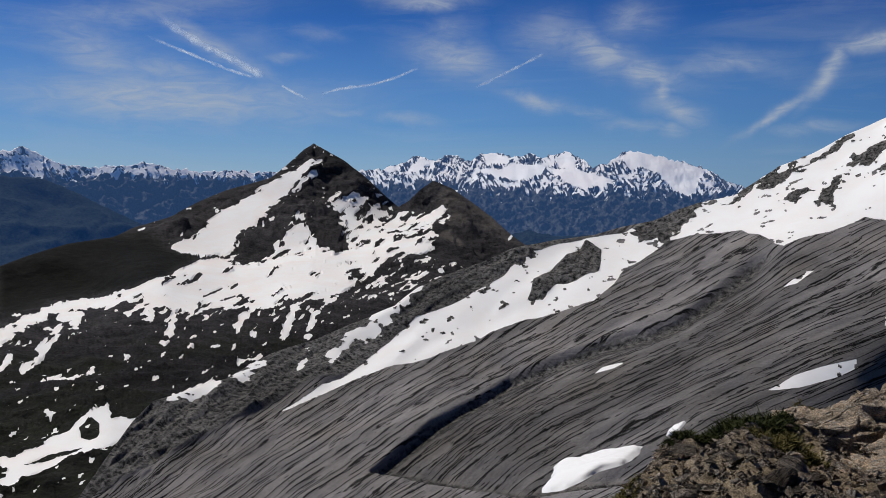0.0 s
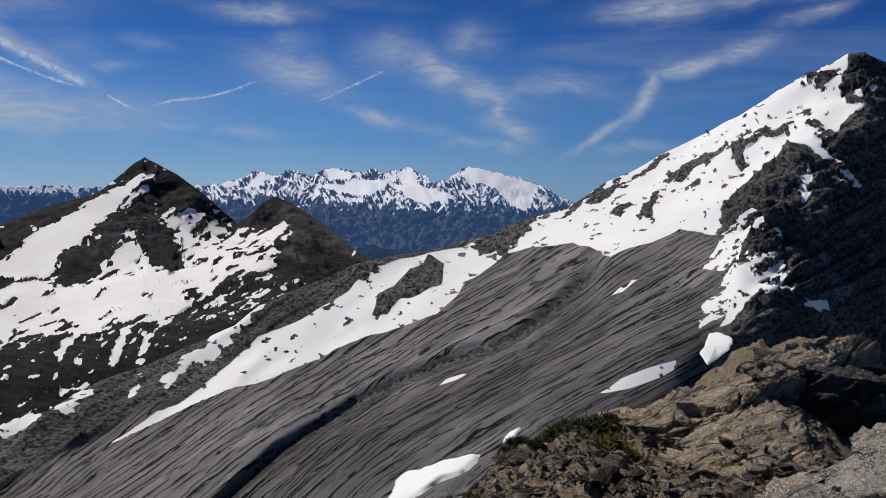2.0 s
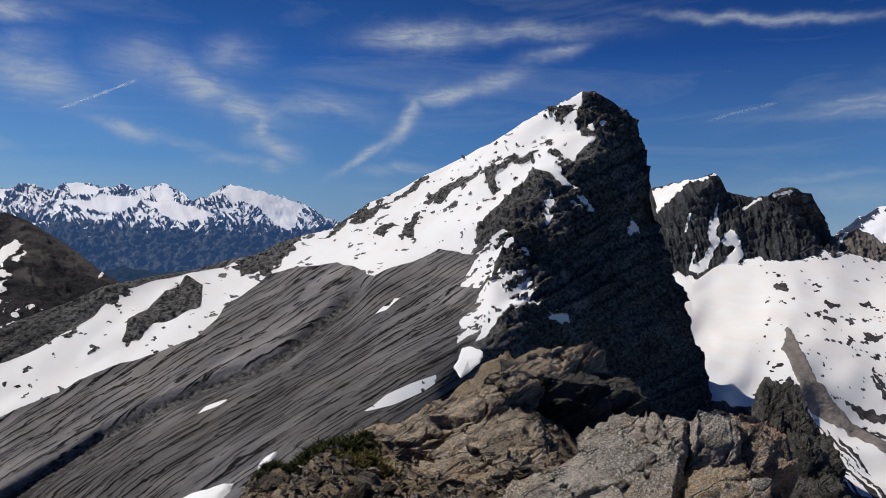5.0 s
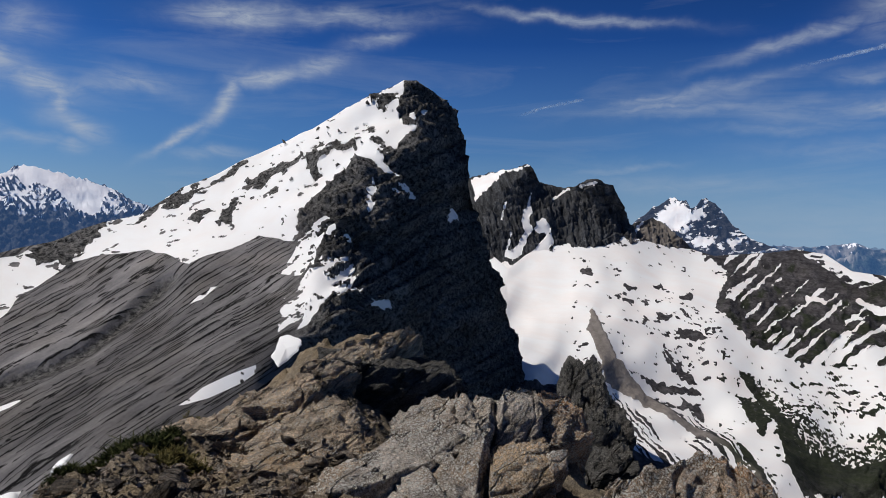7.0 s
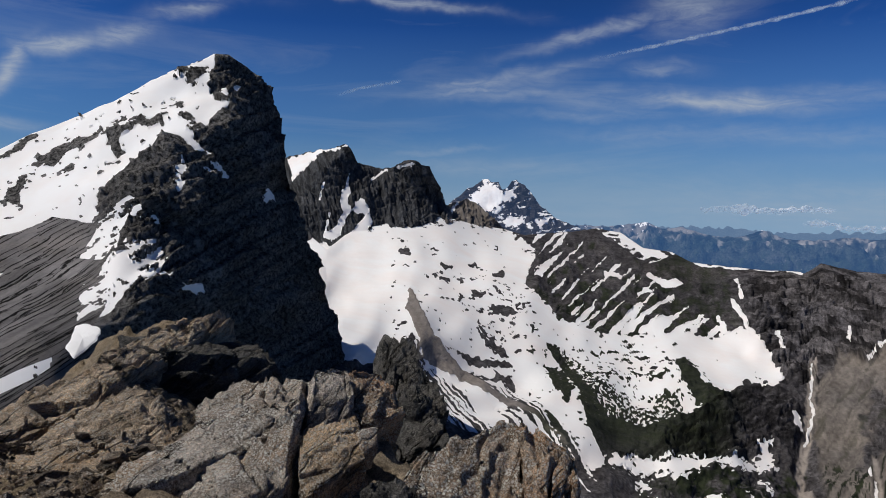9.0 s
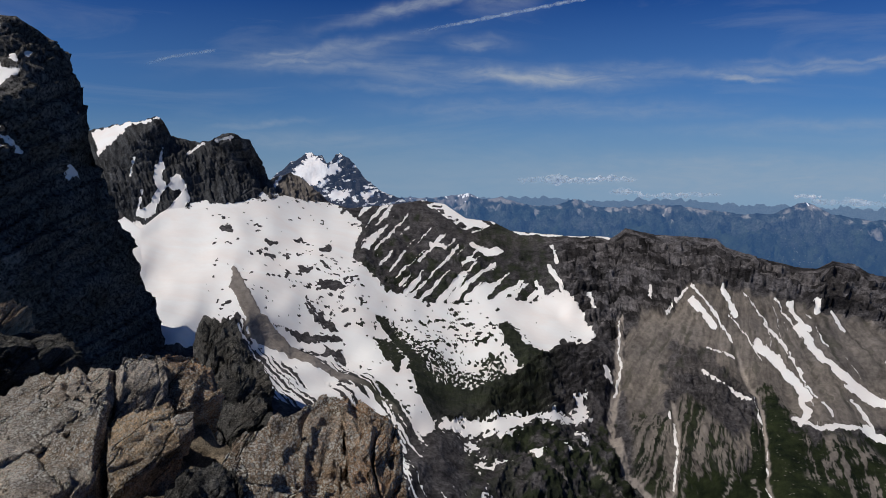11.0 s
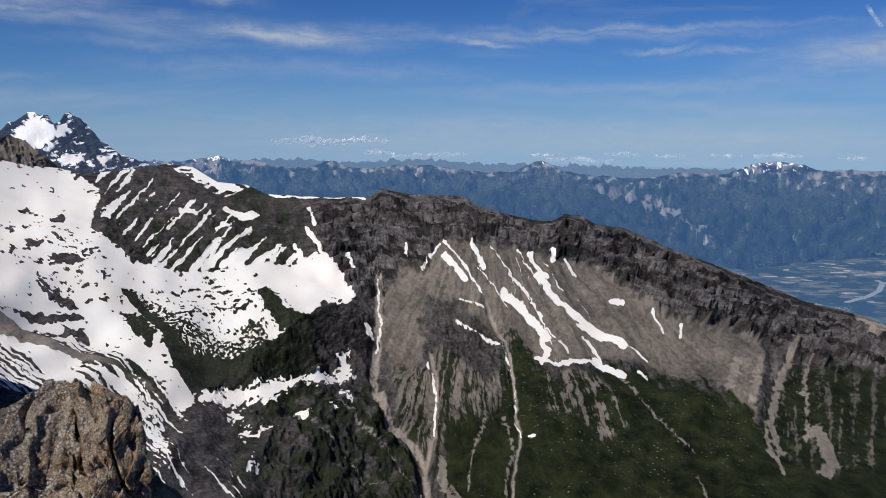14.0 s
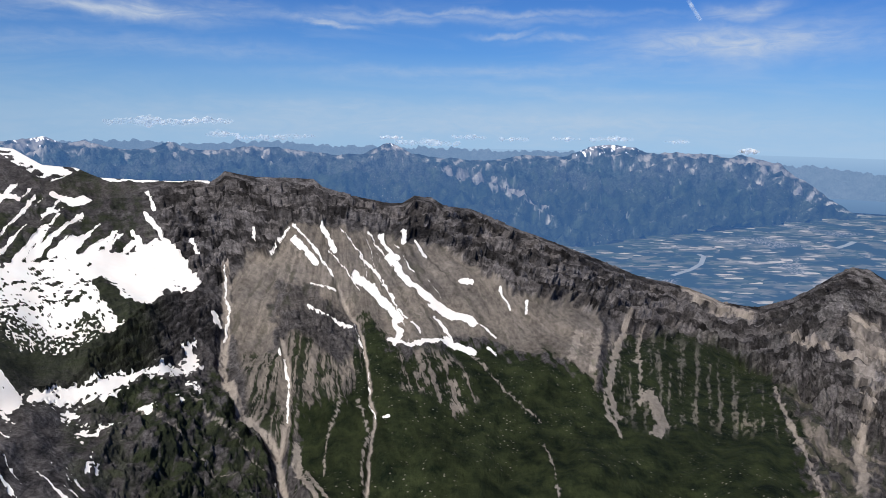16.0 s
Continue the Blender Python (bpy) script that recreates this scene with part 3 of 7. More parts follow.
SNOW_LOW = [[(22.92, -13.90), (24.69, -12.59), (26.36, -11.83), (28.84, -10.96), (28.85, -11.49), (27.61, -12.33), (25.11, -13.31)],
            [(11.05, -13.16), (11.67, -12.62), (13.34, -12.11), (12.50, -12.69)], [(23.84, -6.64), (25.10, -5.60), (25.72, -5.51), (24.68, -6.35)], [(37.06, -6.80), (37.40, -6.51), (37.71, -6.98), (37.21, -7.15)], [(41.99, 0.54), (42.58, 0.00), (42.59, -0.62), (42.09, -0.72)]]
SNOW_STRIPS = [([(-15.15, -13.31), (-13.94, -12.71), (-13.33, -12.42)], 0.18), ([(-19.83, -14.44), (-18.30, -14.06), (-16.74, -13.87)], 0.20), ([(-8.41, -12.30), (-6.10, -11.06), (-3.99, -9.94)], 0.25), ([(-5.25, -9.42), (-3.56, -8.82), (-2.08, -7.59)], 0.50), ([(-10.69, -12.94), (-10.06, -12.16)], 0.20), ([(36.81, 2.52), (36.74, 1.80), (36.48, 1.01)], 0.22), ([(36.29, 0.53), (36.37, -0.28)], 0.14), ([(38.56, 1.78), (39.21, 1.46), (39.69, 1.10)], 0.13)]
SNOW_STRIPS += [([(37.37, 3.54), (38.40, 2.69)], 0.20), ([(35.64, -5.44), (36.42, -5.82), (36.97, -6.68)], 0.12), ([(37.13, -6.84), (37.67, -6.90)], 0.18), ([(39.70, 6.82), (40.69, 6.97)], 0.18), ([(37.31, 1.80), (38.08, 1.31)], 0.10), ([(41.90, 0.50), (42.02, -0.59)], 0.14), ([(42.09, -0.01), (42.49, -0.51)], 0.12), ([(36.33, 4.99), (37.10, 4.58), (38.05, 4.16)], 0.16)]


def strata(az, el, p):
    """Along the beds and across them, in metres of the face, gently folded."""
    a, e = az * 4.4, el * 4.4
    fold = 2.0 * gnoise(p[..., 0] * 0.012, p[..., 1] * 0.012, p[..., 2] * 0.012, 3) + 0.25 * gnoise(p[..., 0] * 0.05, p[..., 1] * 0.05, p[..., 2] * 0.05, 4)
    th = np.radians(30)
    return a * np.cos(th) + e * np.sin(th), -a * np.sin(th) + e * np.cos(th) + fold


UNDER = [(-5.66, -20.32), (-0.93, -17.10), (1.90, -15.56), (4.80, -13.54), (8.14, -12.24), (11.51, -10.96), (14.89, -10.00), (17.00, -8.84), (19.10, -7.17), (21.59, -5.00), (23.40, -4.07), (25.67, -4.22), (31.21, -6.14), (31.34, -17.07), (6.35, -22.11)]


def relief_tooth(p, az, el):
    x, y, z = p[..., 0], p[..., 1], p[..., 2]
    u, q = strata(az, el, p)
    steep = smooth(az + 0.25 * el, 29.5, 32)
    knob = smooth(inside(az, el, ISLAND), -0.3, 0.1)
    for poly in OUTCROPS:
        knob = np.maximum(knob, smooth(inside(az, el, poly), -0.25, 0.05))
    knob = knob * (1 - steep)
    low = smooth(-(el - np.interp(az, [-34, -9.9, 1.4, 9.3, 12.8], [-24, -14.5, -11.6, -8.6, -6.5])), -0.4, 0.3)
    left = smooth(-az, -14, -2) * (1 - low)
    h = 1.8 * fbm(x * 0.02, y * 0.02, z * 0.02, 4, 21)
    # beds: stepped ledges whose risers face down the dip, thin open joints, a few cross cracks
    for gap, tall, seed in ((9.5, 0.18, 31), (4.1, 0.05, 32)):
        w = q / gap + 0.9 * gnoise(u * 0.03, q * 0.12, 0 * u, seed) + 0.25 * gnoise(u * 0.15, q * 0.2, 0 * u, seed + 1)
        saw = w - np.floor(w)
        saw = np.where(saw < 0.75, saw / 0.75, (1 - saw) / 0.25)
        h = h + tall * (0.5 - saw) * (0.25 + 1.0 * smooth(gnoise(u * 0.02, q * 0.06, 0 * u, seed + 5), -0.25, 0.2))
    n = gnoise(u * 0.03, q * 0.4, 0 * u, 41)
    h = h - 0.2 * (1 - smooth(np.abs(n), 0.0, 0.05))
    cross = gnoise((u + 0.5 * q) * 0.3, (q - 0.2 * u) * 0.1, 0 * u, 51)
    h = h - 0.5 * (1 - smooth(np.abs(cross), 0, 0.06)) * smooth(gnoise(u * 0.04, q * 0.06, 0 * u + 5, 52), 0.05, 0.25)
    # a long overhung step across the slab
    under = inside(az, el, UNDER)
    h = h - 4.0 * smooth(under, -0.02, 0.08) * np.exp(-np.clip(under, 0, None) / 1.6) * (1 - smooth(az, 21.5, 24.5))
    turn = 1 - 0.75 * smooth(az, 35.5, 38)
    # the tooth: broken ledges along the beds, steeper and blockier towards its shaded side
    crag = 3.0 * ridged(x * 0.03, y * 0.03, z * 0.04, 4, 61, 0.5) + turn * (3.4 * facets(u * 0.035, q * 0.16, 0 * u, 65) + 2.0 * facets(u * 0.1, q * 0.42, 0 * u, 66) + 0.8 * facets(u * 0.3, q * 1.1, 0 * u, 67))
    crag = crag + (1 - turn) * (3.0 * facets(x * 0.06, y * 0.06, z * 0.03, 62) + 1.2 * facets(x * 0.2, y * 0.2, z * 0.12, 63))
    beds = 2.0 * ((q * 0.2 + 0.5 * gnoise(u * 0.05, q * 0.1, 0 * u, 71)) % 1.0) + 0.8 * ((q * 0.55 + 0.6 * gnoise(u * 0.08, q * 0.2, 0 * u, 72)) % 1.0)
    h = h + left * (1.3 * facets(u * 0.05, q * 0.3, 0 * u, 82) + 1.2 * ridged(u * 0.03, q * 0.16, 0 * u, 4, 81) + 0.5 * ridged(u * 0.1, q * 0.5, 0 * u, 3, 85))
    h = h * (1 - steep) + (crag + beds) * steep
    h = h + knob * (2.4 * facets(x * 0.15, y * 0.15, z * 0.25, 68) + 1.4 * facets(x * 0.45, y * 0.45, z * 0.7, 69) + 0.5)
    return blurred(h, 1) * (1 - steep) + h * steep


def snow_tooth(p, az, el):
    x, y, z = p[..., 0], p[..., 1], p[..., 2]
    wob = 0.3 * fbm(x * 0.06, y * 0.06, z * 0.06, 4, 91)
    s = np.full(az.shape, -9.0)
    for poly in [SNOW_BAND, SNOW_SLOPE, SNOW_TONGUE]:
        s = np.maximum(s, inside(az, el, poly) * 2.2)
    for poly in SNOW_LOW:
        s = np.maximum(s, np.minimum(inside(az, el, poly), 0.25) * 6)
    for line, wdt in SNOW_STRIPS:
        s = np.maximum(s, along(az, el, line, wdt * 0.9) * 4 + 2.2 * fbm(x * 0.12, y * 0.12, z * 0.12, 4, 99, 0.6))
    u, q = strata(az, el, p)
    # rocks that stick out of the snow
    n = fbm(x * 0.07, y * 0.07, z * 0.07, 4, 95)
    n2 = fbm(x * 0.16, y * 0.16, z * 0.16, 4, 98, 0.6)
    for poly in OUTCROPS:
        s = np.minimum(s, -inside(az, el, poly) * 7 + 2.6 * (n2 + 0.16))
    s = np.minimum(s, 1.6 - 5.0 * smooth(fbm(x * 0.22, y * 0.22, z * 0.22, 3, 96), 0.52, 0.58))
    s = np.minimum(s, -inside(az, el, ISLAND) * 3 + 0.1)
    s = np.minimum(s, np.where(inside(az, el, SNOW_TONGUE) > -0.3, 1.3 - 4 * smooth(fbm(u * 0.13, q * 0.4, 0 * u, 4, 97, 0.6) - 0.16 * smooth(inside(az, el, SNOW_TONGUE), 0.2, 0.7), 0.06, 0.2), 9))
    crest = np.interp(az, [c[0] for c in CREST_TOOTH], [c[1] for c in CREST_TOOTH]) - el
    edge = smooth(az, 18, 20) * (1 - 0.8 * smooth(az, 25.5, 28)) * (1 - smooth(az, 37.5, 39)) * (1 - smooth(crest, 0.3, 0.8))
    s = s * (1 - edge) + edge * np.clip(6 * (0.1 - n2), -1, 1)
    return np.clip(s + wob, -1, 0.75)


def cover_tooth(p, az, el, h):
    x, y, z = p[..., 0], p[..., 1], p[..., 2]
    tone = 1.0 + 0.35 * fbm(x * 0.03, y * 0.03, z * 0.03, 4, 15)
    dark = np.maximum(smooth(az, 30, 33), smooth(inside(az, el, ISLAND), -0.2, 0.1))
    for poly in OUTCROPS:
        dark = np.maximum(dark, smooth(inside(az, el, poly), -0.3, 0.0))
    left = smooth(-az, -16, -6) * smooth(el - np.interp(az, [-34, -9.9, 1.4, 9.3, 12.8], [-24, -14.5, -11.6, -8.6, -6.5]), 0.2, 0.6)
    crest = np.interp(az, [c[0] for c in CREST_TOOTH], [c[1] for c in CREST_TOOTH]) - el
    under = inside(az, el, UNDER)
    # dark broken rock under the step, its colour also standing for the shade there
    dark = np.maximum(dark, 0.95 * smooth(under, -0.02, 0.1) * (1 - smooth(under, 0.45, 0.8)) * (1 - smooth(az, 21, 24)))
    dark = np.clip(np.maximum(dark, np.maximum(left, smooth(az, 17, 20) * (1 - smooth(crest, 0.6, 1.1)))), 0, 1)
    # tone drops below the long step
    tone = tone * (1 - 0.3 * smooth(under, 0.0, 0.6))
    return np.stack([dark, 0 * az, tone], -1)


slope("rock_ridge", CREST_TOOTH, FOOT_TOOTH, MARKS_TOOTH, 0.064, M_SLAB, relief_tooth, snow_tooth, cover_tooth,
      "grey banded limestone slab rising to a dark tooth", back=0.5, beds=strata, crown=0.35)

# ---- the pyramid peak and its snowy hollow ----
CREST_PEAK = [(-40, -6.6), (-34, -5.9), (-29.9, -4.9), (-28, -4.26), (-25.9, -3.67), (-23.2, -3.29), (-21.9, -2.74), (-19.5, -2.0), (-17.6, -1.03), (-15.6, -0.16), (-14.5, 0.16), (-12.5, 0.76), (-11.3, 1.78),
              (-10.2, 2.8), (-9.4, 3.29), (-8.6, 2.81), (-7.2, 2.0), (-6.0, 1.06), (-5.2, 0.35), (-4.1, -0.69), (-3.3, -1.36), (-2.5, -0.9), (-1.6, -0.07), (-0.7, 0.55), (0.7, -0.07), (1.9, -0.91),
              (3.6, -2.16), (4.8, -3.2), (5.9, -4.03), (8, -5.0), (11, -6)]
FOOT_PEAK = [(-40, -26), (-20, -26), (-10, -20), (0, -14), (11, -9)]
MARKS_PEAK = [(-40, -6, 1500), (-30, -5, 1450), (-22, -2.8, 1650), (-15, 0, 1850), (-9.4, 3.3, 1900), (-3.3, -1.4, 1800), (-0.7, 0.5, 1700), (6, -4, 1500), (11, -6, 1500),
              (-9, -1, 1720), (-12, -3, 1550), (-16, -4.5, 1500), (-6, -3, 1600), (-1, -4, 1400), (-22, -7, 1050), (-30, -9, 820), (-10, -8, 1050), (0, -8, 1050),
              (-26, -14, 560), (-38, -14, 560), (-15, -13, 660), (-25, -25, 330), (-40, -25, 330), (-5, -13, 800), (5, -10, 900), (-27, -4.6, 1400), (-21, -5, 1300), (-30, -7.5, 1360), (-25, -6.6, 1330)]
SNOW_GULLY = [(-19.77, -3.86), (-17.65, -3.17), (-16.13, -1.75), (-14.22, -0.89), (-11.87, 0.66), (-9.88, 1.99), (-8.67, 2.68), (-8.20, 2.28), (-9.89, 1.14), (-11.42, -0.39), (-12.62, -1.79), (-14.57, -2.96), (-15.75, -4.53), (-18.43, -4.72)]
SNOW_HEART = [(-15.74, -4.87), (-12.54, -2.70), (-9.29, -1.41), (-8.67, -0.67), (-7.64, -0.47), (-5.58, -0.19), (-3.51, -1.31), (-1.84, -1.32), (1.17, -0.70), (1.08, -2.03), (-0.17, -3.20), (-0.60, -4.88), (-3.53, -5.07), (-6.05, -6.50), (-9.39, -8.71), (-11.84, -8.44), (-14.64, -8.34), (-18.54, -8.96), (-22.97, -8.69), (-19.98, -6.52), (-16.53, -5.45)]
SNOW_WIDE = [(-30.08, -8.53), (-25.05, -7.42), (-18.44, -5.39), (-15.74, -4.67), (-7.69, -4.40), (4.85, -3.62), (3.60, -5.29), (-3.56, -9.45), (-9.43, -10.96), (-13.96, -13.97), (-21.57, -10.33), (-26.97, -12.85), (-30.19, -11.04)]
SNOW_BOWL = [(-30.43, -16.67), (-28.46, -16.45), (-26.73, -15.62), (-24.97, -14.92), (-23.89, -14.67), (-23.57, -15.64), (-21.93, -15.82), (-22.52, -16.87), (-24.00, -17.61), (-25.80, -18.26), (-28.56, -18.89), (-30.55, -19.39)]
BOWL_ROCKS = [[(-25.70, -15.75), (-24.98, -15.36), (-24.47, -15.90), (-24.46, -16.64), (-25.04, -16.75), (-25.55, -16.39)], [(-29.17, -17.74), (-27.48, -17.13), (-25.41, -17.42), (-26.47, -17.81), (-28.18, -17.90)], [(-30.47, -17.53), (-30.03, -17.77), (-30.19, -18.44), (-30.51, -18.55)], [(-29.55, -18.82), (-27.53, -18.46), (-26.15, -18.39), (-27.21, -18.87), (-28.57, -19.13)]]
BARE = [[(-0.54, -0.52), (1.13, -0.23), (3.22, -1.70), (5.73, -4.21), (4.89, -5.26), (1.94, -6.09), (-0.99, -5.44), (-0.48, -3.98), (0.79, -2.53)], [(-9.85, 3.16), (-8.99, 2.92), (-6.28, 1.23), (-3.86, -1.58), (-6.30, -0.41), (-8.24, -0.20), (-8.71, 0.41), (-8.49, 1.63), (-9.40, 2.11)], [(-3.04, -1.75), (-0.53, 0.56), (1.22, -0.23), (0.38, -1.11), (-1.38, -1.60)]]
BARE += [[(-21.94, -3.37), (-15.33, 0.10), (-11.86, 1.10), (-10.46, 2.51), (-10.07, 2.19), (-12.06, 0.82), (-14.40, -0.69), (-16.31, -1.55), (-17.83, -3.01), (-20.19, -3.50)], [(-9.52, -0.20), (-7.75, -2.25), (-6.97, -4.32), (-8.80, -4.29), (-9.96, -2.43)], [(-15.47, -5.33), (-14.47, -3.37), (-12.52, -2.20), (-11.12, -0.80), (-9.31, 0.62), (-9.06, -1.01), (-10.74, -1.81), (-11.96, -3.62), (-13.55, -4.87)]]
LEDGES = [([(-30.13, -9.61), (-28.14, -8.51), (-26.44, -7.89), (-23.65, -7.50), (-20.73, -6.88), (-19.59, -5.94), (-16.53, -5.45)], 0.35), ([(-30.19, -11.04), (-29.53, -10.57)], 0.2), ([(-27.28, -12.08), (-25.92, -12.30), (-24.69, -11.98)], 0.16), ([(-26.47, -8.64), (-25.43, -8.52), (-25.63, -9.07)], 0.35), ([(-28.91, -11.36), (-28.07, -10.90)], 0.25), ([(-27.71, -10.39), (-26.67, -9.55)], 0.3), ([(-21.16, -9.00), (-20.57, -7.67)], 0.25), ([(-19.71, -10.07), (-19.28, -8.52)], 0.22), ([(-18.88, -7.55), (-17.33, -6.63), (-14.99, -6.30)], 0.25), ([(-15.07, -9.73), (-13.85, -8.37), (-12.64, -8.00)], 0.25), ([(-11.88, -10.47), (-10.83, -8.67)], 0.25), ([(-10.24, -10.53), (-9.40, -9.12)], 0.2), ([(-14.93, -12.33), (-13.51, -11.61)], 0.2)]
LEDGES += [([(-19.45, -14.35), (-17.91, -14.02), (-16.54, -13.81)], 0.2), ([(-23.28, -7.14), (-22.72, -6.39)], 0.2), ([(-25.22, -7.22), (-25.02, -6.66)], 0.25), ([(-15.75, -5.47), (-13.76, -4.31), (-11.75, -3.52), (-9.31, -2.73), (-6.84, -2.34)], 0.4), ([(-14.54, -3.89), (-12.93, -2.49), (-10.91, -1.48), (-9.68, -0.67)], 0.3), ([(-10.89, -0.26), (-9.25, 0.97)], 0.15)]
HILL = [(-29.93, -4.91), (-27.97, -4.08), (-25.94, -3.51), (-23.15, -3.14), (-20.99, -3.11), (-19.16, -4.18), (-17.67, -4.94), (-19.97, -6.13), (-23.27, -6.75), (-26.76, -7.31), (-30.07, -8.17)]


def relief_peak(p, az, el):
    x, y, z = p[..., 0], p[..., 1], p[..., 2]
    calm = smooth(inside(az, el, HILL), -0.5, 0.6)
    s = smooth(-el, 3, 9)
    big = 16 * ridged(x * 0.0045, y * 0.0045, z * 0.006, 6, 101, 0.5) + 9 * facets(x * 0.009, y * 0.009, z * 0.012, 113) + 4 * facets(x * 0.025, y * 0.025, z * 0.035, 115)
    big = big + 2.5 * facets(x * 0.06, y * 0.06, z * 0.08, 116) + 2.0 * ridged(x * 0.03, y * 0.03, z * 0.04, 4, 117)
    knobs = 3.5 * ridged(x * 0.011, y * 0.016, z * 0.02, 5, 111, 0.55) + 2.0 * facets(x * 0.03, y * 0.03, z * 0.04, 114)
    return (big * (1 - 0.7 * s) + knobs * s) * (1 - 0.85 * calm)


def snow_peak(p, az, el):
    x, y, z = p[..., 0], p[..., 1], p[..., 2]
    a, b = az * 0.9 + el * 0.45, -az * 0.42 + el
    blot = 0.75 * fbm(a * 0.75, b * 2.3, 0 * az, 4, 121, 0.55) + 0.35 * gnoise(a * 0.5, b * 4.5, 0 * az, 128)
    s = inside(az, el, SNOW_GULLY) * 3.5 + 0.2 + 1.0 * fbm(a * 0.8, b * 3, 0 * az + 7, 4, 122)
    heart = smooth(inside(az, el, SNOW_HEART), -0.6, 0.9)
    wide = smooth(inside(az, el, SNOW_WIDE), -1.0, 0.8)
    s = np.maximum(s, (blot + 0.56 * heart + 0.26 * wide - 0.42 - 0.32 * smooth(-el, 7, 10) - 0.3 * smooth(-el, 9.5, 11)) * 6)
    s = np.maximum(s, inside(az, el, SNOW_BOWL) * 3 + 1.0 * fbm(a * 0.8, b * 1.6, 0 * az + 3, 4, 124))
    for poly in BOWL_ROCKS:
        s = np.minimum(s, -inside(az, el, poly) * 6)
    for line, wdt in LEDGES:
        s = np.maximum(s, np.minimum(along(az, el, line, wdt) * 5, 0.7) + 1.5 * fbm(a * 1.4, b * 3, 0 * az + 5, 4, 127))
    s = np.maximum(s, (fbm(a * 1.2, b * 2.4, 0 * az + 9, 4, 125) - 0.5) * 5)
    for poly in BARE:
        s = np.minimum(s, -inside(az, el, poly) * 4 + 2.2 * fbm(a * 1.6, b * 3, 0 * az + 11, 4, 126, 0.6) - 0.3)
    s = s - 5 * smooth(inside(az, el, HILL), -0.3, 0.3)
    return np.clip(s, -1, 0.7)


def cover_peak(p, az, el, h):
    x, y, z = p[..., 0], p[..., 1], p[..., 2]
    n = fbm(x * 0.01, y * 0.01, z * 0.01, 5, 131)
    hill = smooth(inside(az, el, HILL), -0.4, 0.4)
    grass = np.clip(0.35 * hill + smooth(n + 0.06 * (-el - 11), 0.0, 0.35) * 0.5 * smooth(-el, 8, 12), 0, 1)
    scree = smooth(az, -1.5, 0.5) * smooth(n, -0.1, 0.25) * (1 - hill) * smooth(el, -6, -4)
    # hill tone cut to stand for its shade; tone also drops towards the foot
    return np.stack([grass, 0.22 * scree, (1 + 0.4 * n) * (1 - 0.72 * hill) * (1 - 0.45 * smooth(-el, 9.5, 11.5))], -1)


slope("pyramid_peak", CREST_PEAK, FOOT_PEAK, MARKS_PEAK, 0.085, M_PEAK, relief_peak, snow_peak, cover_peak,
      "dark slate pyramid peak with snow gullies over a snow-spotted hollow", back=0.5)

# ---- cliffs at the head of the cirque ----
CREST_CLIFF = [(42.14, 1.46), (43.92, 2.52), (45.45, 2.95), (48.13, 3.51), (48.55, 3.19), (48.98, 2.29), (50.83, 1.85), (52.04, 2.19), (52.44, 2.48), (53.24, 2.48), (54.25, 2.08), (54.88, 0.79), (55.43, -0.75), (55.90, -0.58), (56.88, -0.20), (57.58, -0.39), (58.45, -1.17), (59.71, -2.22), (60.40, -2.72)]
FOOT_CLIFF = [(40, -6), (48, -6), (54, -3.0), (57, -2.6), (62, -4)]
MARKS_CLIFF = [(42, 2, 1110), (44, 2.55, 1110), (46, 3.05, 1090), (48, 3.5, 1010), (43, 0.6, 1000), (45.4, 1.9, 995), (47, 2.6, 985), (49.2, 2.3, 1050), (51, 1.9, 1060), (53, 2.4, 1020), (54.8, 1, 1060), (57, -0.3, 1160), (60, -3, 1160), (46, -3, 930), (48, -1, 950), (51, -1, 1000), (54, -1.5, 1000), (48, -6, 860), (56, -3, 1010), (58.5, -2.6, 1070), (57.4, -1.6, 1085)]
SNOW_CLIFF = [[(43.93, 2.43), (45.44, 2.92), (46.51, 3.15), (47.95, 3.51), (48.32, 3.48), (47.95, 3.31), (46.92, 3.03), (46.10, 2.60), (45.49, 2.10), (44.76, 1.34), (44.27, 0.83)],
              [(47.91, 0.28), (48.28, 0.71), (48.54, 0.09), (48.30, -0.54), (48.64, -1.16), (48.11, -2.00), (47.84, -3.05), (47.13, -3.56), (46.38, -3.36), (47.41, -2.43), (47.94, -1.38), (47.72, -0.55)],
              [(48.84, -0.74), (49.25, -0.31), (49.60, -0.93), (49.98, -1.47), (49.06, -1.57), (48.60, -1.16)],
              [(45.98, -4.20), (46.47, -3.70), (47.01, -3.94), (48.05, -3.67), (48.46, -3.04), (49.07, -2.20), (49.90, -1.39), (50.20, -1.97), (49.31, -3.65), (48.07, -4.51), (45.99, -4.95)]]
CLIFF_STREAKS = [([(46.54, 0.67), (46.26, -0.58)], 0.07), ([(49.98, 1.03), (51.09, 1.76)], 0.08), ([(51.92, 1.98), (53.04, 2.25)], 0.10), ([(56.55, -0.26), (55.95, -1.23)], 0.12), ([(46.98, -1.60), (46.59, -3.28)], 0.07), ([(48.39, 1.41), (48.28, 0.71)], 0.06)]


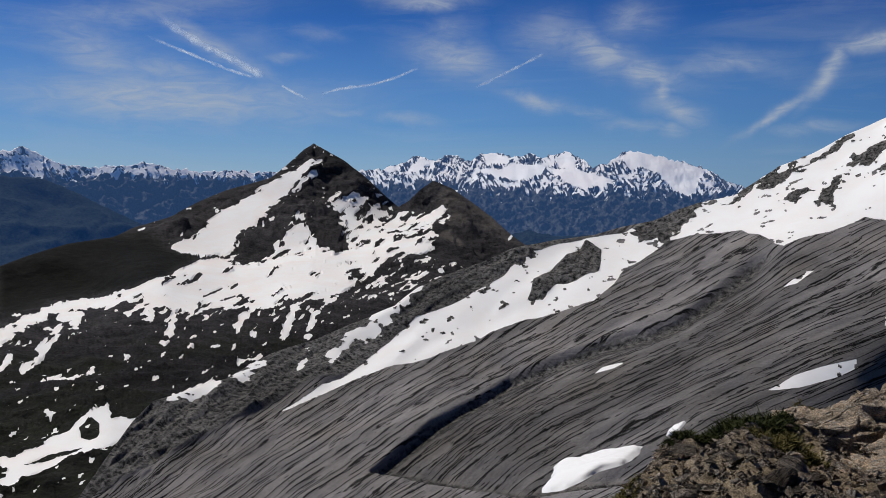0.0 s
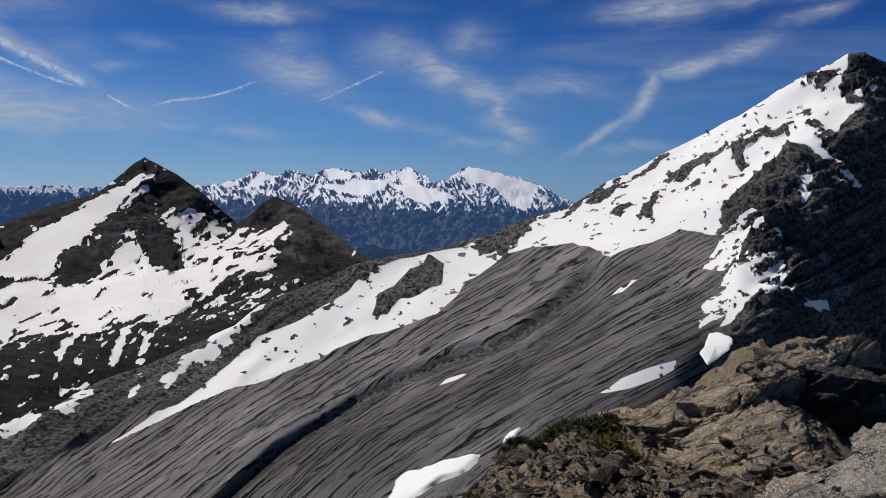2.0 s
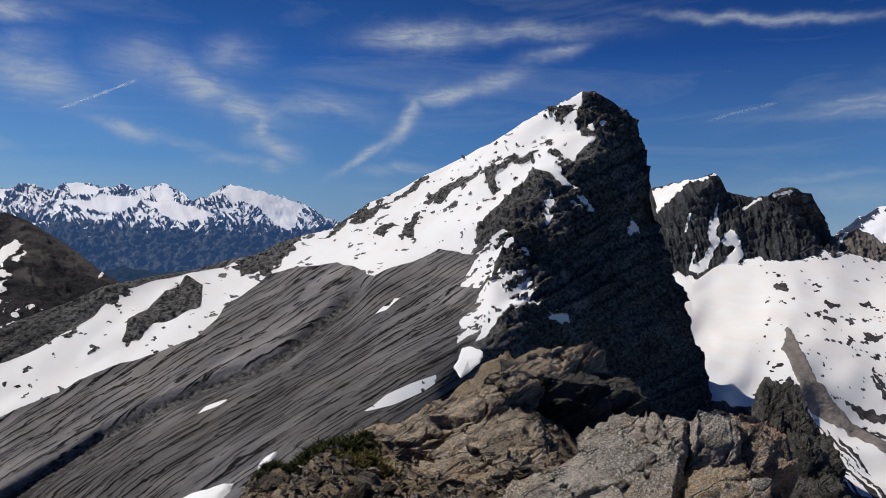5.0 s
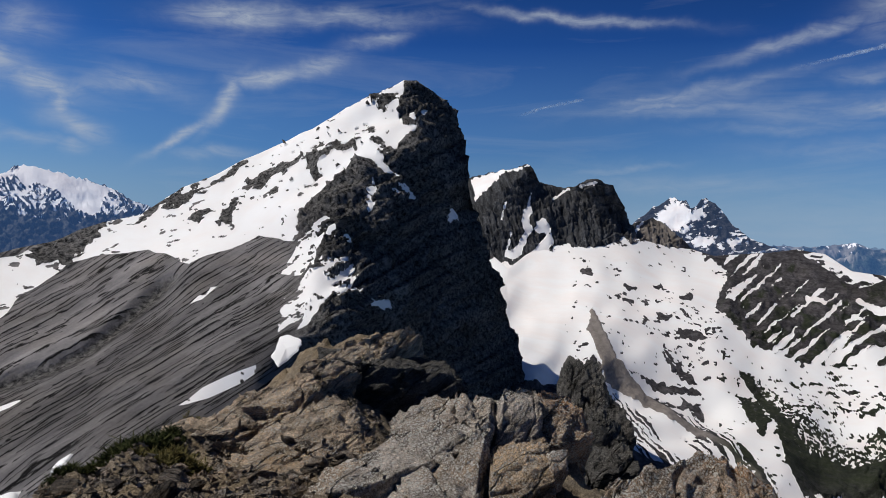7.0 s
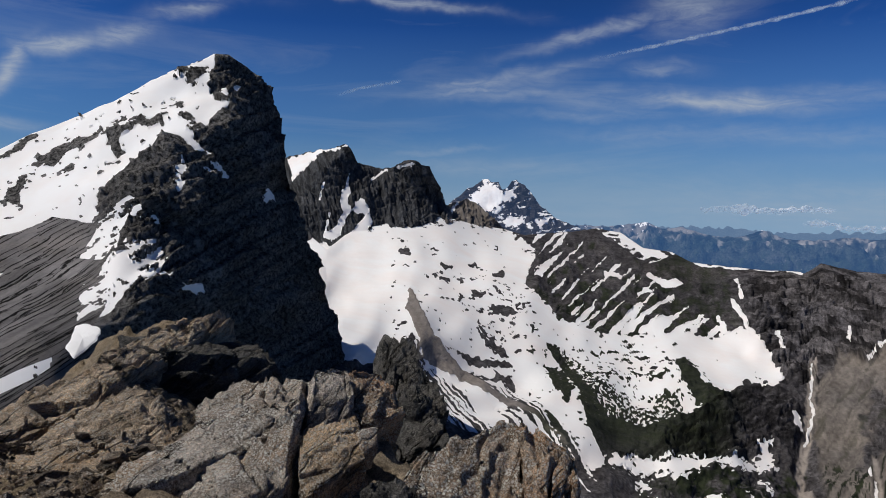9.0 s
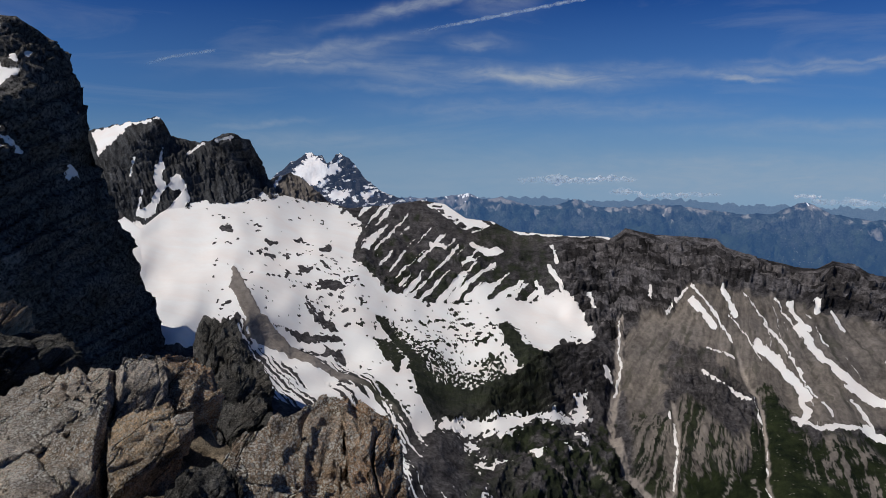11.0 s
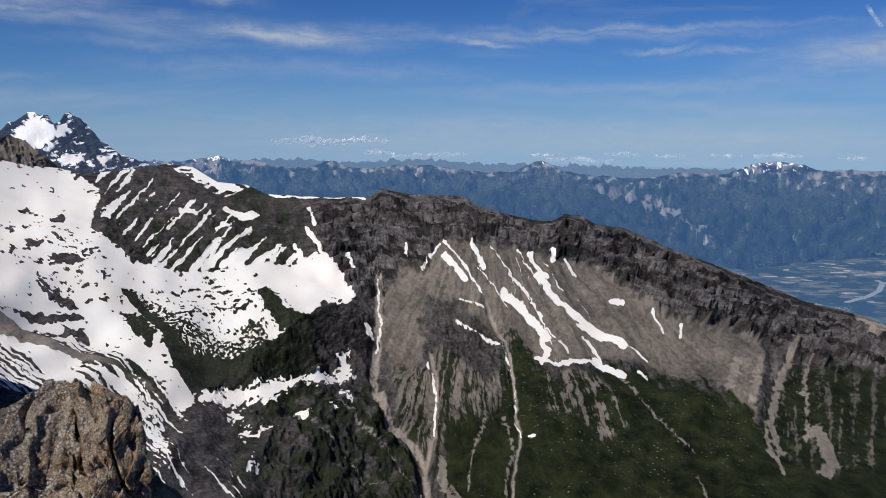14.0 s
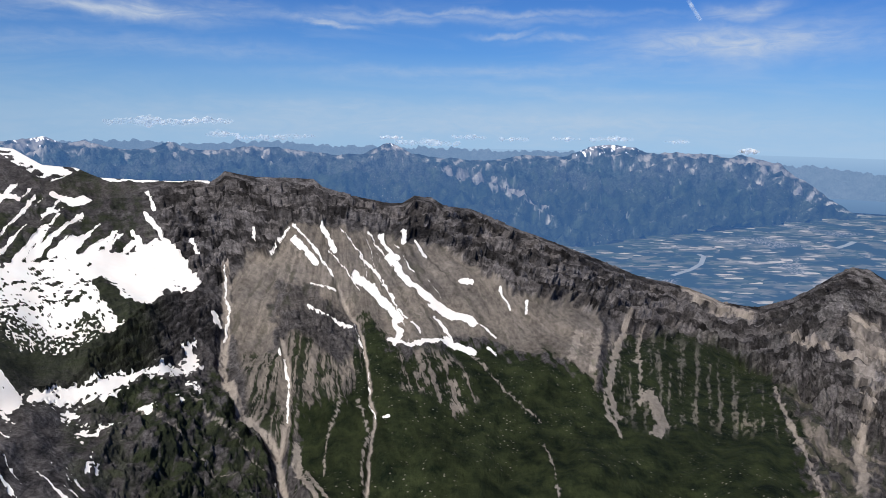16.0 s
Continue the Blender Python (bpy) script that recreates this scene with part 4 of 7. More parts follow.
def relief_cliff(p, az, el):
    x, y, z = p[..., 0], p[..., 1], p[..., 2]
    lean = az + 0.25 * el
    flutes = 5 * facets(lean * 1.1, el * 0.25, 0 * az, 142) + 3 * facets(lean * 3.2, el * 0.6, 0 * az, 143) + 1.6 * facets(lean * 9.0, el * 1.8, 0 * az, 144)
    ledges = 3 * ((el * 1.3 - 0.35 * az + 0.3 * gnoise(az * 1.2, el * 1.2, 0 * az, 9)) % 1.0)
    return flutes + ledges + 1.2 * ridged(az * 2.0, el * 2.0, 0 * az, 4, 145)


def snow_cliff(p, az, el):
    s = np.full(az.shape, -9.0)
    for poly in SNOW_CLIFF:
        s = np.maximum(s, inside(az, el, poly) * 8)
    for line, wdt in CLIFF_STREAKS:
        s = np.maximum(s, along(az, el, line, wdt) * 9)
    return np.clip(s + 1.1 * fbm(az * 3.0 + 0.8 * el, el * 2.5, 0 * az, 4, 151, 0.6), -1, 1)


slope("cirque_cliff", CREST_CLIFF, FOOT_CLIFF, MARKS_CLIFF, 0.06, M_DARK, relief_cliff, snow_cliff,
      lambda p, az, el, h: np.stack([0 * az, 0.75 * smooth(az, 55.2, 55.8), 1 + 0.8 * fbm(az * 3.0 + 0.8 * el, el * 0.8, 0 * az, 4, 155, 0.6)], -1),
      "dark rock cliffs with a snow cap above the cirque", back=0.4, jag=0.09, crown=0.3)

# ---- snow basin, scree slopes and the long ridge ----
CREST_RIDGE = [(42, -3.2), (45.6, -3.1), (46.8, -4.1), (48.1, -3.05), (49.7, -2.2), (50.9, -1.55), (53.3, -1.3), (54.9, -1.45), (56.5, -1.8), (58.1, -2.19), (59.8, -2.4), (61.3, -2.82), (63.1, -2.64), (65.0, -2.45), (66.6, -2.18), (68.3, -2.47), (69.9, -3.5), (71.9, -3.73), (73.2, -4.36), (75.3, -4.57), (78.2, -4.78), (80.7, -4.76), (81.5, -4.13), (83.6, -4.53), (87.7, -4.68), (88.4, -5.29), (90.6, -5.85), (93.2, -6.39), (94.2, -6.35), (95.1, -5.8), (96.4, -5.99), (97.2, -6.51), (99.4, -6.73), (101.3, -7.55), (103.1, -8.2), (105.7, -9.05), (108.9, -10.13), (111.7, -11.19), (113.8, -11.46), (115.3, -11.74), (117.7, -12.52), (120.0, -12.69)]
CREST_RIDGE += [(122.1, -11.88), (123.4, -10.97), (124.7, -9.9), (125.6, -9.35), (126.6, -9.5), (129, -10.8), (136, -13)]
FOOT_RIDGE = [(42, -22), (55, -25), (66, -30), (90, -33), (110, -32), (136, -30)]
MARKS_RIDGE = [(44, -3, 900), (50, -2, 980), (55, -1.5, 1030), (60, -2.5, 1120), (66.6, -2.2, 1250), (73, -4.4, 1150), (81, -4.5, 1080), (88, -4.8, 1080), (95, -5.9, 1080), (103, -8.2, 1150), (112, -11.2, 1300), (120, -12.7, 1450), (125.6, -9.4, 1250), (136, -13, 1250), (48, -8, 680), (55, -6, 800), (62, -7, 820), (70, -8, 880), (77, -8, 900), (48, -11, 410), (51, -12, 430), (48, -14, 370), (55, -13, 520), (62, -13, 600), (70, -12.5, 720), (76, -13, 720), (80.5, -9, 900), (81.5, -14, 720)]
MARKS_RIDGE += [(84.5, -22, 520), (86, -9, 840), (88, -14, 660), (90, -20, 500), (95, -10, 850), (98, -15, 700), (100, -22, 500), (105, -13, 800), (112, -16, 760), (110, -24, 470), (120, -18, 760), (126, -16, 800), (128, -26, 420), (66, -20, 430), (72, -18, 500), (76, -16.5, 560), (74, -25, 380), (85, -32, 330), (60, -22, 330), (110, -32, 330), (60, -18, 420)]
BASIN = [(44.40, -4.08), (46.02, -3.04), (49.71, -1.21), (55.13, -1.28), (60.16, -2.38), (62.27, -3.79), (61.51, -6.31), (64.07, -8.70), (66.96, -9.58), (70.57, -9.78), (74.81, -9.48), (76.64, -8.75), (77.95, -9.60), (79.60, -11.98), (78.81, -12.67), (77.16, -12.24), (76.10, -13.50), (74.58, -13.19), (73.28, -11.36), (72.40, -11.43), (73.25, -13.32), (74.33, -14.45), (73.31, -14.78), (71.89, -13.44), (70.76, -14.71), (69.36, -14.51), (67.90, -13.35), (66.44, -12.24), (64.75, -10.80), (63.21, -10.38), (64.59, -12.35), (65.69, -14.30), (66.38, -16.62), (67.88, -18.37), (66.50, -20.09), (64.75, -17.52), (63.04, -16.24), (58.78, -14.62), (54.49, -12.28), (53.18, -10.24), (51.10, -12.31), (45.68, -12.68), (46.06, -9.02)]
SPOTS_HIGH = [(56.69, -6.01), (59.40, -6.13), (61.49, -7.09), (62.76, -8.68), (62.02, -11.16), (59.52, -10.46), (56.97, -8.91)]
SPECKLED = [(63.61, -9.85), (65.66, -10.74), (68.45, -11.54), (71.59, -13.21), (74.21, -13.51), (74.44, -14.61), (70.56, -15.92), (67.81, -15.42), (66.36, -13.67), (64.67, -11.41)]
SPOTS_LOW = [(64.53, -10.32), (68.61, -10.58), (74.50, -11.26), (74.96, -13.16), (71.97, -15.38), (67.12, -14.20), (65.81, -11.88)]
CLEAN = [(72.14, -9.87), (77.78, -9.81), (79.32, -11.94), (77.14, -11.79), (76.08, -13.04), (74.16, -12.07)]
MORAINE = [(52.96, -5.97), (52.85, -6.94), (52.54, -7.98), (52.34, -8.61), (52.77, -9.02), (53.12, -9.84), (53.44, -10.86), (54.06, -11.96), (55.76, -12.77), (57.90, -13.78), (60.06, -14.80), (62.22, -16.18), (64.78, -18.00), (65.18, -17.89), (63.04, -15.97), (60.45, -14.06), (57.69, -12.37), (56.15, -11.32), (54.90, -10.21), (54.03, -8.78), (53.50, -7.76), (53.10, -6.72)]
DIRT = [[(56.50, -11.09), (57.43, -11.28), (59.13, -11.52), (60.90, -11.62), (60.99, -11.90), (59.14, -12.01), (57.65, -11.72)], [(58.24, -9.81), (59.31, -10.19), (60.38, -10.90), (60.90, -11.54), (59.75, -11.08), (58.77, -10.46)], [(56.82, -12.24), (58.73, -12.67), (61.05, -12.51), (60.64, -12.81), (58.32, -13.01)], [(57.89, -12.82), (59.59, -13.30), (61.52, -14.32), (60.47, -14.36), (58.76, -13.61)], [(59.57, -12.16), (60.84, -12.72), (61.93, -14.10), (61.08, -13.73)], [(52.03, -4.09), (52.74, -3.99), (52.84, -4.66), (52.17, -4.63)], [(55.11, -5.13), (56.25, -5.19), (56.30, -5.44), (55.29, -5.46)], [(55.05, -6.05), (55.89, -5.95), (55.89, -6.24), (55.22, -6.30)]]
DIRT += [[(59.07, -5.71), (59.91, -5.52), (60.00, -5.94), (59.33, -6.04)], [(61.85, -6.63), (62.85, -6.68), (62.69, -6.97), (61.94, -6.92)], [(57.21, -4.87), (57.92, -4.82), (57.97, -5.03), (57.38, -5.08)], [(58.83, -7.84), (60.30, -8.01), (61.15, -8.48), (60.53, -8.66), (59.47, -8.36)], [(58.23, -8.98), (58.75, -9.71), (59.52, -10.10), (58.93, -10.12), (58.32, -9.56)], [(57.55, -6.92), (58.60, -7.06), (58.52, -7.31), (57.68, -7.25)], [(55.25, -7.71), (56.17, -7.70), (56.18, -7.86), (55.42, -7.88)], [(72.40, -11.43), (73.17, -11.37), (74.40, -13.21), (74.81, -14.02), (74.06, -14.40), (73.25, -13.32)], [(63.25, -12.01), (64.59, -12.35), (65.26, -13.92), (64.88, -14.94), (64.02, -13.99)]]
APRON = [(58.79, -13.28), (61.52, -13.47), (64.26, -16.03), (66.26, -18.54), (67.91, -20.21), (71.28, -23.47), (72.99, -26.93), (63.95, -26.36), (64.54, -20.77), (62.97, -18.32), (60.66, -15.39)]
QUIET = [(53.78, -9.03), (66.47, -9.64), (70.53, -15.51), (71.33, -19.56), (73.87, -26.95), (61.87, -26.15), (53.75, -16.65)]
CLIFF_BAND = [(68.39, -17.82), (71.22, -17.08), (73.49, -15.37), (75.80, -13.71), (78.53, -12.15), (80.44, -13.45), (81.24, -15.58), (79.95, -15.97), (77.17, -16.94), (74.86, -17.42), (71.54, -17.72), (69.04, -18.28)]
SHELF = [[(67.86, -18.10), (69.77, -17.79), (72.63, -17.63), (76.39, -17.18), (78.53, -17.05), (78.17, -16.24), (78.84, -16.05), (79.50, -17.44), (78.50, -17.67), (77.13, -17.87), (75.68, -17.69), (74.44, -18.21), (73.09, -19.11), (72.56, -18.67), (71.49, -18.54), (69.36, -18.61), (68.32, -18.68)], [(78.59, -18.31), (79.14, -18.51), (79.34, -19.38), (78.82, -19.34)], [(70.39, -18.94), (71.43, -19.35), (71.03, -19.95), (70.28, -19.55)], [(70.95, -21.23), (71.53, -20.58), (71.68, -21.15), (71.28, -21.64), (72.62, -20.84), (73.26, -20.63), (73.34, -21.09), (72.21, -21.41)], [(75.29, -19.94), (76.05, -20.21), (75.91, -20.65), (75.38, -20.44)], [(71.36, -23.29), (71.74, -22.99), (71.95, -23.74), (71.44, -23.73)], [(77.43, -19.79), (78.02, -19.65), (77.88, -20.10)]]
STREAKS = [([(86.21, -8.10), (87.83, -9.69), (89.06, -11.36)], 0.12), ([(86.27, -9.05), (87.00, -9.68), (87.81, -10.52)], 0.32), ([(87.38, -11.75), (89.26, -12.19)], 0.08), ([(88.26, -8.25), (89.28, -9.70)], 0.22), ([(87.15, -13.31), (87.77, -13.81), (89.03, -14.46), (90.51, -15.19)], 0.2), ([(89.71, -8.26), (92.00, -10.97), (93.71, -13.05)], 0.08), ([(90.74, -11.38), (92.00, -12.22), (93.28, -13.47), (94.15, -14.71)], 0.36), ([(93.72, -14.71), (94.15, -15.96), (93.73, -16.78)], 0.3), ([(93.29, -16.37), (94.59, -16.99), (95.68, -16.78)], 0.22), ([(92.63, -8.67), (93.27, -9.71), (93.91, -10.34)], 0.22), ([(94.19, -8.79), (94.37, -9.29)], 0.25), ([(95.17, -9.28), (96.03, -10.32)], 0.16)]
STREAKS += [([(93.27, -10.13), (94.55, -11.80), (95.85, -13.04), (98.02, -14.47), (99.76, -15.05)], 0.34), ([(96.29, -13.87), (98.46, -14.88)], 0.2), ([(95.89, -16.65), (97.62, -16.47), (99.81, -17.12)], 0.3), ([(97.62, -16.14), (99.37, -16.92)], 0.2), ([(98.62, -12.16), (99.48, -12.36)], 0.22), ([(101.63, -12.71), (102.52, -13.93)], 0.1), ([(103.77, -13.26), (103.67, -14.01)], 0.16), ([(99.97, -15.05), (101.50, -15.91)], 0.12), ([(100.88, -16.76), (101.54, -17.27)], 0.12), ([(95.01, -15.13), (95.67, -15.95)], 0.12), ([(91.16, -10.13), (92.85, -11.80), (94.58, -14.71)], 0.07), ([(91.79, -8.47), (93.27, -10.55)], 0.08), ([(88.86, -9.70), (90.31, -11.37), (91.15, -12.21)], 0.06), ([(93.69, -9.29), (95.19, -11.38)], 0.07)]
STREAKS += [([(96.73, -14.70), (98.05, -16.13)], 0.1), ([(85.88, -8.35), (85.17, -9.24), (84.62, -9.96)], 0.1), ([(83.49, -8.71), (83.43, -9.20)], 0.16), ([(81.24, -10.76), (81.25, -12.77), (81.54, -13.79), (81.16, -15.57)], 0.09), ([(80.41, -14.33), (80.78, -14.95)], 0.3), ([(78.88, -9.27), (79.45, -10.36)], 0.2), ([(76.05, -7.00), (76.81, -8.20), (77.50, -9.41)], 0.22), ([(77.49, -9.80), (78.20, -10.83), (78.94, -11.66)], 0.3), ([(76.26, -5.64), (76.69, -6.71)], 0.14), ([(75.15, -8.14), (76.01, -9.34)], 0.18), ([(70.41, -5.30), (71.56, -5.90), (72.43, -5.74)], 0.28), ([(70.10, -6.48), (70.50, -6.61)], 0.22), ([(67.31, -5.38), (68.41, -5.68)], 0.24)]
STREAKS += [([(73.04, -4.16), (74.08, -4.56), (75.69, -4.66), (78.45, -4.70), (80.35, -4.80)], 0.12), ([(81.34, -3.93), (83.09, -4.25)], 0.07), ([(85.40, -17.80), (85.70, -19.42), (85.55, -20.61), (85.32, -21.78)], 0.1), ([(85.01, -16.78), (85.12, -17.39)], 0.12), ([(90.64, -14.69), (91.78, -18.00), (92.00, -19.62)], 0.06), ([(92.00, -20.43), (92.35, -21.64)], 0.08), ([(92.88, -21.85), (93.31, -21.89)], 0.12), ([(84.68, -25.22), (84.99, -26.75), (85.48, -27.91)], 0.1)]
CONE_SNOW = [(87.84, -8.24), (93.69, -8.67), (96.26, -11.37), (100.62, -15.03), (99.81, -17.12), (94.59, -16.99), (93.29, -14.71), (90.31, -11.37)]
LOWER_SNOW = [(53.40, -10.65), (54.06, -12.08), (55.77, -12.87), (57.91, -13.84), (60.06, -14.78), (63.07, -17.03), (65.65, -19.39), (65.74, -22.03), (62.33, -20.38), (58.86, -17.81), (55.42, -16.32), (53.47, -14.74), (51.95, -12.31)]
CREST_SNOW = [(66.40, -2.11), (68.32, -2.06), (70.31, -2.52), (72.47, -3.46), (71.92, -3.96), (70.38, -4.55), (69.18, -3.98), (67.75, -3.01)]
STRIPES = [(61.41, -2.36), (64.28, -2.08), (66.35, -3.05), (69.21, -4.80), (72.40, -6.46), (74.75, -8.10), (76.65, -9.13), (72.54, -10.04), (68.58, -9.70), (65.75, -9.85), (64.45, -7.86), (61.92, -5.88), (62.07, -3.80)]
WALL_LINE = [(73.87, -8.47), (77.45, -10.59), (80.67, -12.34), (82.93, -10.08), (84.95, -9.72), (85.88, -8.10), (90.33, -8.26), (93.27, -8.54), (94.75, -9.37), (97.51, -9.67), (100.10, -11.50), (102.48, -12.89), (106.92, -13.11), (109.06, -14.22), (111.99, -15.22), (115.20, -15.33), (118.72, -15.93), (122.62, -18.07), (125.30, -20.01), (128.71, -20.75)]
CONE = [(85.88, -8.10), (90.33, -8.26), (93.27, -8.54), (94.75, -9.37), (97.51, -9.67), (100.10, -11.50), (102.48, -12.89), (106.92, -13.11), (109.05, -14.02), (109.56, -15.81), (108.81, -17.49), (109.35, -19.85), (106.71, -17.63), (103.26, -17.00), (101.08, -16.26), (98.91, -15.90), (94.60, -17.19), (93.29, -16.78), (91.15, -14.70), (89.45, -14.67), (86.94, -13.38), (85.26, -14.56), (83.95, -17.73), (82.72, -17.66), (81.59, -14.80), (81.48, -11.97), (82.93, -10.00), (84.96, -9.44)]
LOWER_CONE = [(81.95, -16.02), (84.38, -16.95), (86.07, -15.81), (89.42, -17.95), (91.14, -16.35), (93.30, -18.01), (93.75, -22.06), (91.13, -21.22), (87.67, -21.50), (85.06, -23.71), (83.02, -21.24)]
CRAGS = [(84.91, -11.69), (87.79, -12.17), (90.72, -14.69), (91.14, -16.35), (87.73, -16.76), (85.23, -16.18), (84.46, -13.71)]
OCHRE = [(93.73, -17.40), (96.33, -17.10), (98.07, -17.36), (100.54, -20.36), (98.16, -22.11), (95.94, -20.45), (94.40, -20.05)]
GREEN = [(86.39, -21.05), (89.40, -19.97), (90.92, -17.98), (91.58, -13.88), (93.29, -16.37), (94.60, -17.60), (99.36, -16.51), (101.52, -16.57), (103.27, -17.20), (106.72, -17.83), (109.33, -19.45), (110.01, -16.59), (111.20, -15.69), (114.38, -15.01), (117.89, -15.05), (120.63, -16.27), (122.34, -19.05), (123.69, -21.77), (124.69, -24.45), (125.13, -28.52), (86.84, -31.64), (86.71, -27.24), (85.69, -24.14)]
HEATH = [(72.59, -18.30), (75.61, -17.49), (78.63, -19.32), (81.09, -17.56), (81.80, -20.75), (84.21, -23.65), (84.53, -27.83), (84.88, -30.78), (73.78, -29.36), (75.19, -25.32), (74.63, -21.55)]
FINGERS = [([(111.20, -14.27), (110.26, -17.38), (110.08, -19.39), (111.01, -20.89)], 0.26), ([(112.16, -14.80), (112.11, -17.22), (112.52, -19.95)], 0.15), ([(113.07, -19.50), (114.20, -21.14), (113.83, -21.76)], 0.5), ([(121.61, -18.22), (122.84, -20.45), (124.51, -22.70), (125.60, -24.60)], 0.16), ([(109.12, -15.44), (108.77, -18.30)], 0.25), ([(107.66, -15.53), (107.13, -17.60)], 0.3), ([(99.37, -17.21), (102.49, -19.88), (105.16, -21.43)], 0.07), ([(105.45, -23.11), (106.41, -25.18), (106.81, -27.06)], 0.06), ([(109.75, -19.42), (110.26, -20.96), (111.16, -22.05)], 0.15), ([(91.13, -20.01), (91.78, -22.82), (91.12, -25.16), (91.55, -27.54)], 0.09), ([(89.40, -19.97), (88.51, -22.72), (88.26, -25.43)], 0.08)]
FINGERS += [([(86.13, -23.39), (86.31, -25.33), (87.58, -27.37)], 0.3), ([(86.96, -25.36), (88.67, -27.73)], 0.2), ([(75.09, -20.11), (78.06, -23.09), (81.63, -25.72)], 0.05), ([(78.23, -19.28), (80.93, -22.23), (83.75, -25.15)], 0.05)]
RIBBED = [(107.42, -14.73), (111.96, -14.82), (115.20, -15.33), (118.77, -16.51), (121.92, -18.37), (123.30, -21.48), (120.70, -21.37), (117.59, -21.08), (114.47, -22.07), (110.71, -21.51), (108.43, -18.32)]
SAND = [[(114.54, -11.40), (116.89, -11.92), (120.00, -13.26), (119.69, -13.92), (117.02, -13.65), (115.01, -12.64)], [(121.93, -14.50), (123.72, -14.56), (126.55, -15.40), (125.57, -15.74), (123.07, -15.18), (122.34, -14.98)], [(125.60, -12.59), (127.89, -13.00), (128.33, -17.27), (126.99, -16.43), (125.81, -14.78)], [(125.88, -15.51), (126.91, -15.71), (128.08, -17.32), (127.36, -19.97), (128.16, -22.63), (127.85, -24.44), (126.81, -21.16), (127.17, -18.21)]]
GULLY_BED = [(81.32, -10.76), (81.28, -14.38), (81.03, -17.16), (82.22, -20.40), (84.65, -23.10), (85.15, -25.25), (85.49, -27.54), (86.21, -30.16)]
GULLY_SIDE = [(85.23, -16.18), (85.73, -18.22), (85.78, -19.82), (85.44, -21.78), (84.94, -23.24)]
GULLY_THIRD = [(89.47, -11.78), (91.15, -15.11), (91.78, -18.00), (92.35, -21.24), (91.78, -24.39), (91.55, -27.08), (91.55, -30.44)]


def below_crest(az, el):
    return np.interp(az, [c[0] for c in CREST_RIDGE], [c[1] for c in CREST_RIDGE]) - el


def wall_of(az, el):
    """The layered rock wall under the ridge's crest."""
    line = np.interp(az, [c[0] for c in WALL_LINE], [c[1] for c in WALL_LINE])
    return smooth(el - line + 0.7 * fbm(az * 0.8, el * 0.8, 0 * az, 4, 212), -0.15, 0.25) * smooth(az, 75, 78)


def fall(az, el):
    """Across the fall line of the scree cone and down it."""
    a0, e0 = WALL_LINE[6][0] - 1.0, WALL_LINE[6][1] + 6.0
    return np.degrees(np.arctan2(az - a0, e0 - el)), np.hypot(az - a0, e0 - el)


def relief_ridge(p, az, el):
    x, y, z = p[..., 0], p[..., 1], p[..., 2]
    basin = smooth(inside(az, el, BASIN), -0.6, 0.5)
    top = below_crest(az, el)
    wall = wall_of(az, el)
    th, r = fall(az, el)
    soft = np.maximum(np.maximum(basin, smooth(inside(az, el, QUIET), -0.5, 0.6)), np.maximum(smooth(inside(az, el, CONE), -0.2, 0.4), smooth(inside(az, el, GREEN), -0.3, 0.6)))
    crags = smooth(inside(az, el, CRAGS), -0.3, 0.4)
    h = 9 * fbm(az * 0.16, el * 0.2, 0 * az, 3, 205) + 1.5 * gnoise(th * 0.35, r * 0.1, 0 * az, 206) * smooth(az, 78, 82)
    h = h + (1 - soft) * (3 * ridged(az * 0.5 + 0.2 * el, el * 0.5, 0 * az, 5, 201, 0.55) + 0.9 * facets(az * 2.4, el * 3, 0 * az, 235))
    h = h + np.maximum(crags, 0) * (4 * facets(az * 1.2, el * 1.6, 0 * az, 236) + 2.5 * facets(az * 3.5, el * 4.5, 0 * az, 237))
    bend = 0.5 * gnoise(az * 0.2, el * 0.3, 0 * az, 6) + 0.12 * gnoise(az * 1.2, el * 1.2, 0 * az, 7)
    crag = 3 * ridged(az * 0.5, el * 0.6, 0 * az, 4, 211, 0.5) + 4 * facets(az * 1.6, el * 1.6, 0 * az, 232) + 9 * ((top * 1.0 + bend) % 1.0) + 5 * ((top * 2.7 + 2.2 * bend) % 1.0) + 4 * facets(az * 0.7, el * 2.4, 0 * az, 233) + 1.3 * facets(az * 1.8, el * 5, 0 * az, 234)
    h = h * (1 - wall) + crag * wall
    band = smooth(inside(az, el, CLIFF_BAND), -0.3, 0.2)
    h = h + band * (0.8 * ridged(az * 0.5 + el * 0.9, el * 2.2 - az * 0.9, 0 * az, 3, 221) + 4 * ((el * 1.4 - az * 0.62 + 0.4 * gnoise(az, el, 0 * az, 7)) % 1.0) + 1.6 * ((el * 3.6 - az * 1.6 + 0.6 * gnoise(az, el, 0 * az, 10)) % 1.0) + 0.6 * facets(az * 2.5, el * 3, 0 * az, 238))
    for line, wdt, dep in ((GULLY_BED, 0.7, 8), (GULLY_SIDE, 0.35, 4), (GULLY_THIRD, 0.35, 3)):
        h = h - dep * np.exp(-np.minimum(along(az, el, line, 0.0) / wdt, 0) ** 2)
    h = h + 2.0 * smooth(inside(az, el, MORAINE), -0.3, 0.3)
    return h + 1.0 * ridged(x * 0.06, y * 0.06, z * 0.06, 4, 231) * (1 - 0.7 * soft)


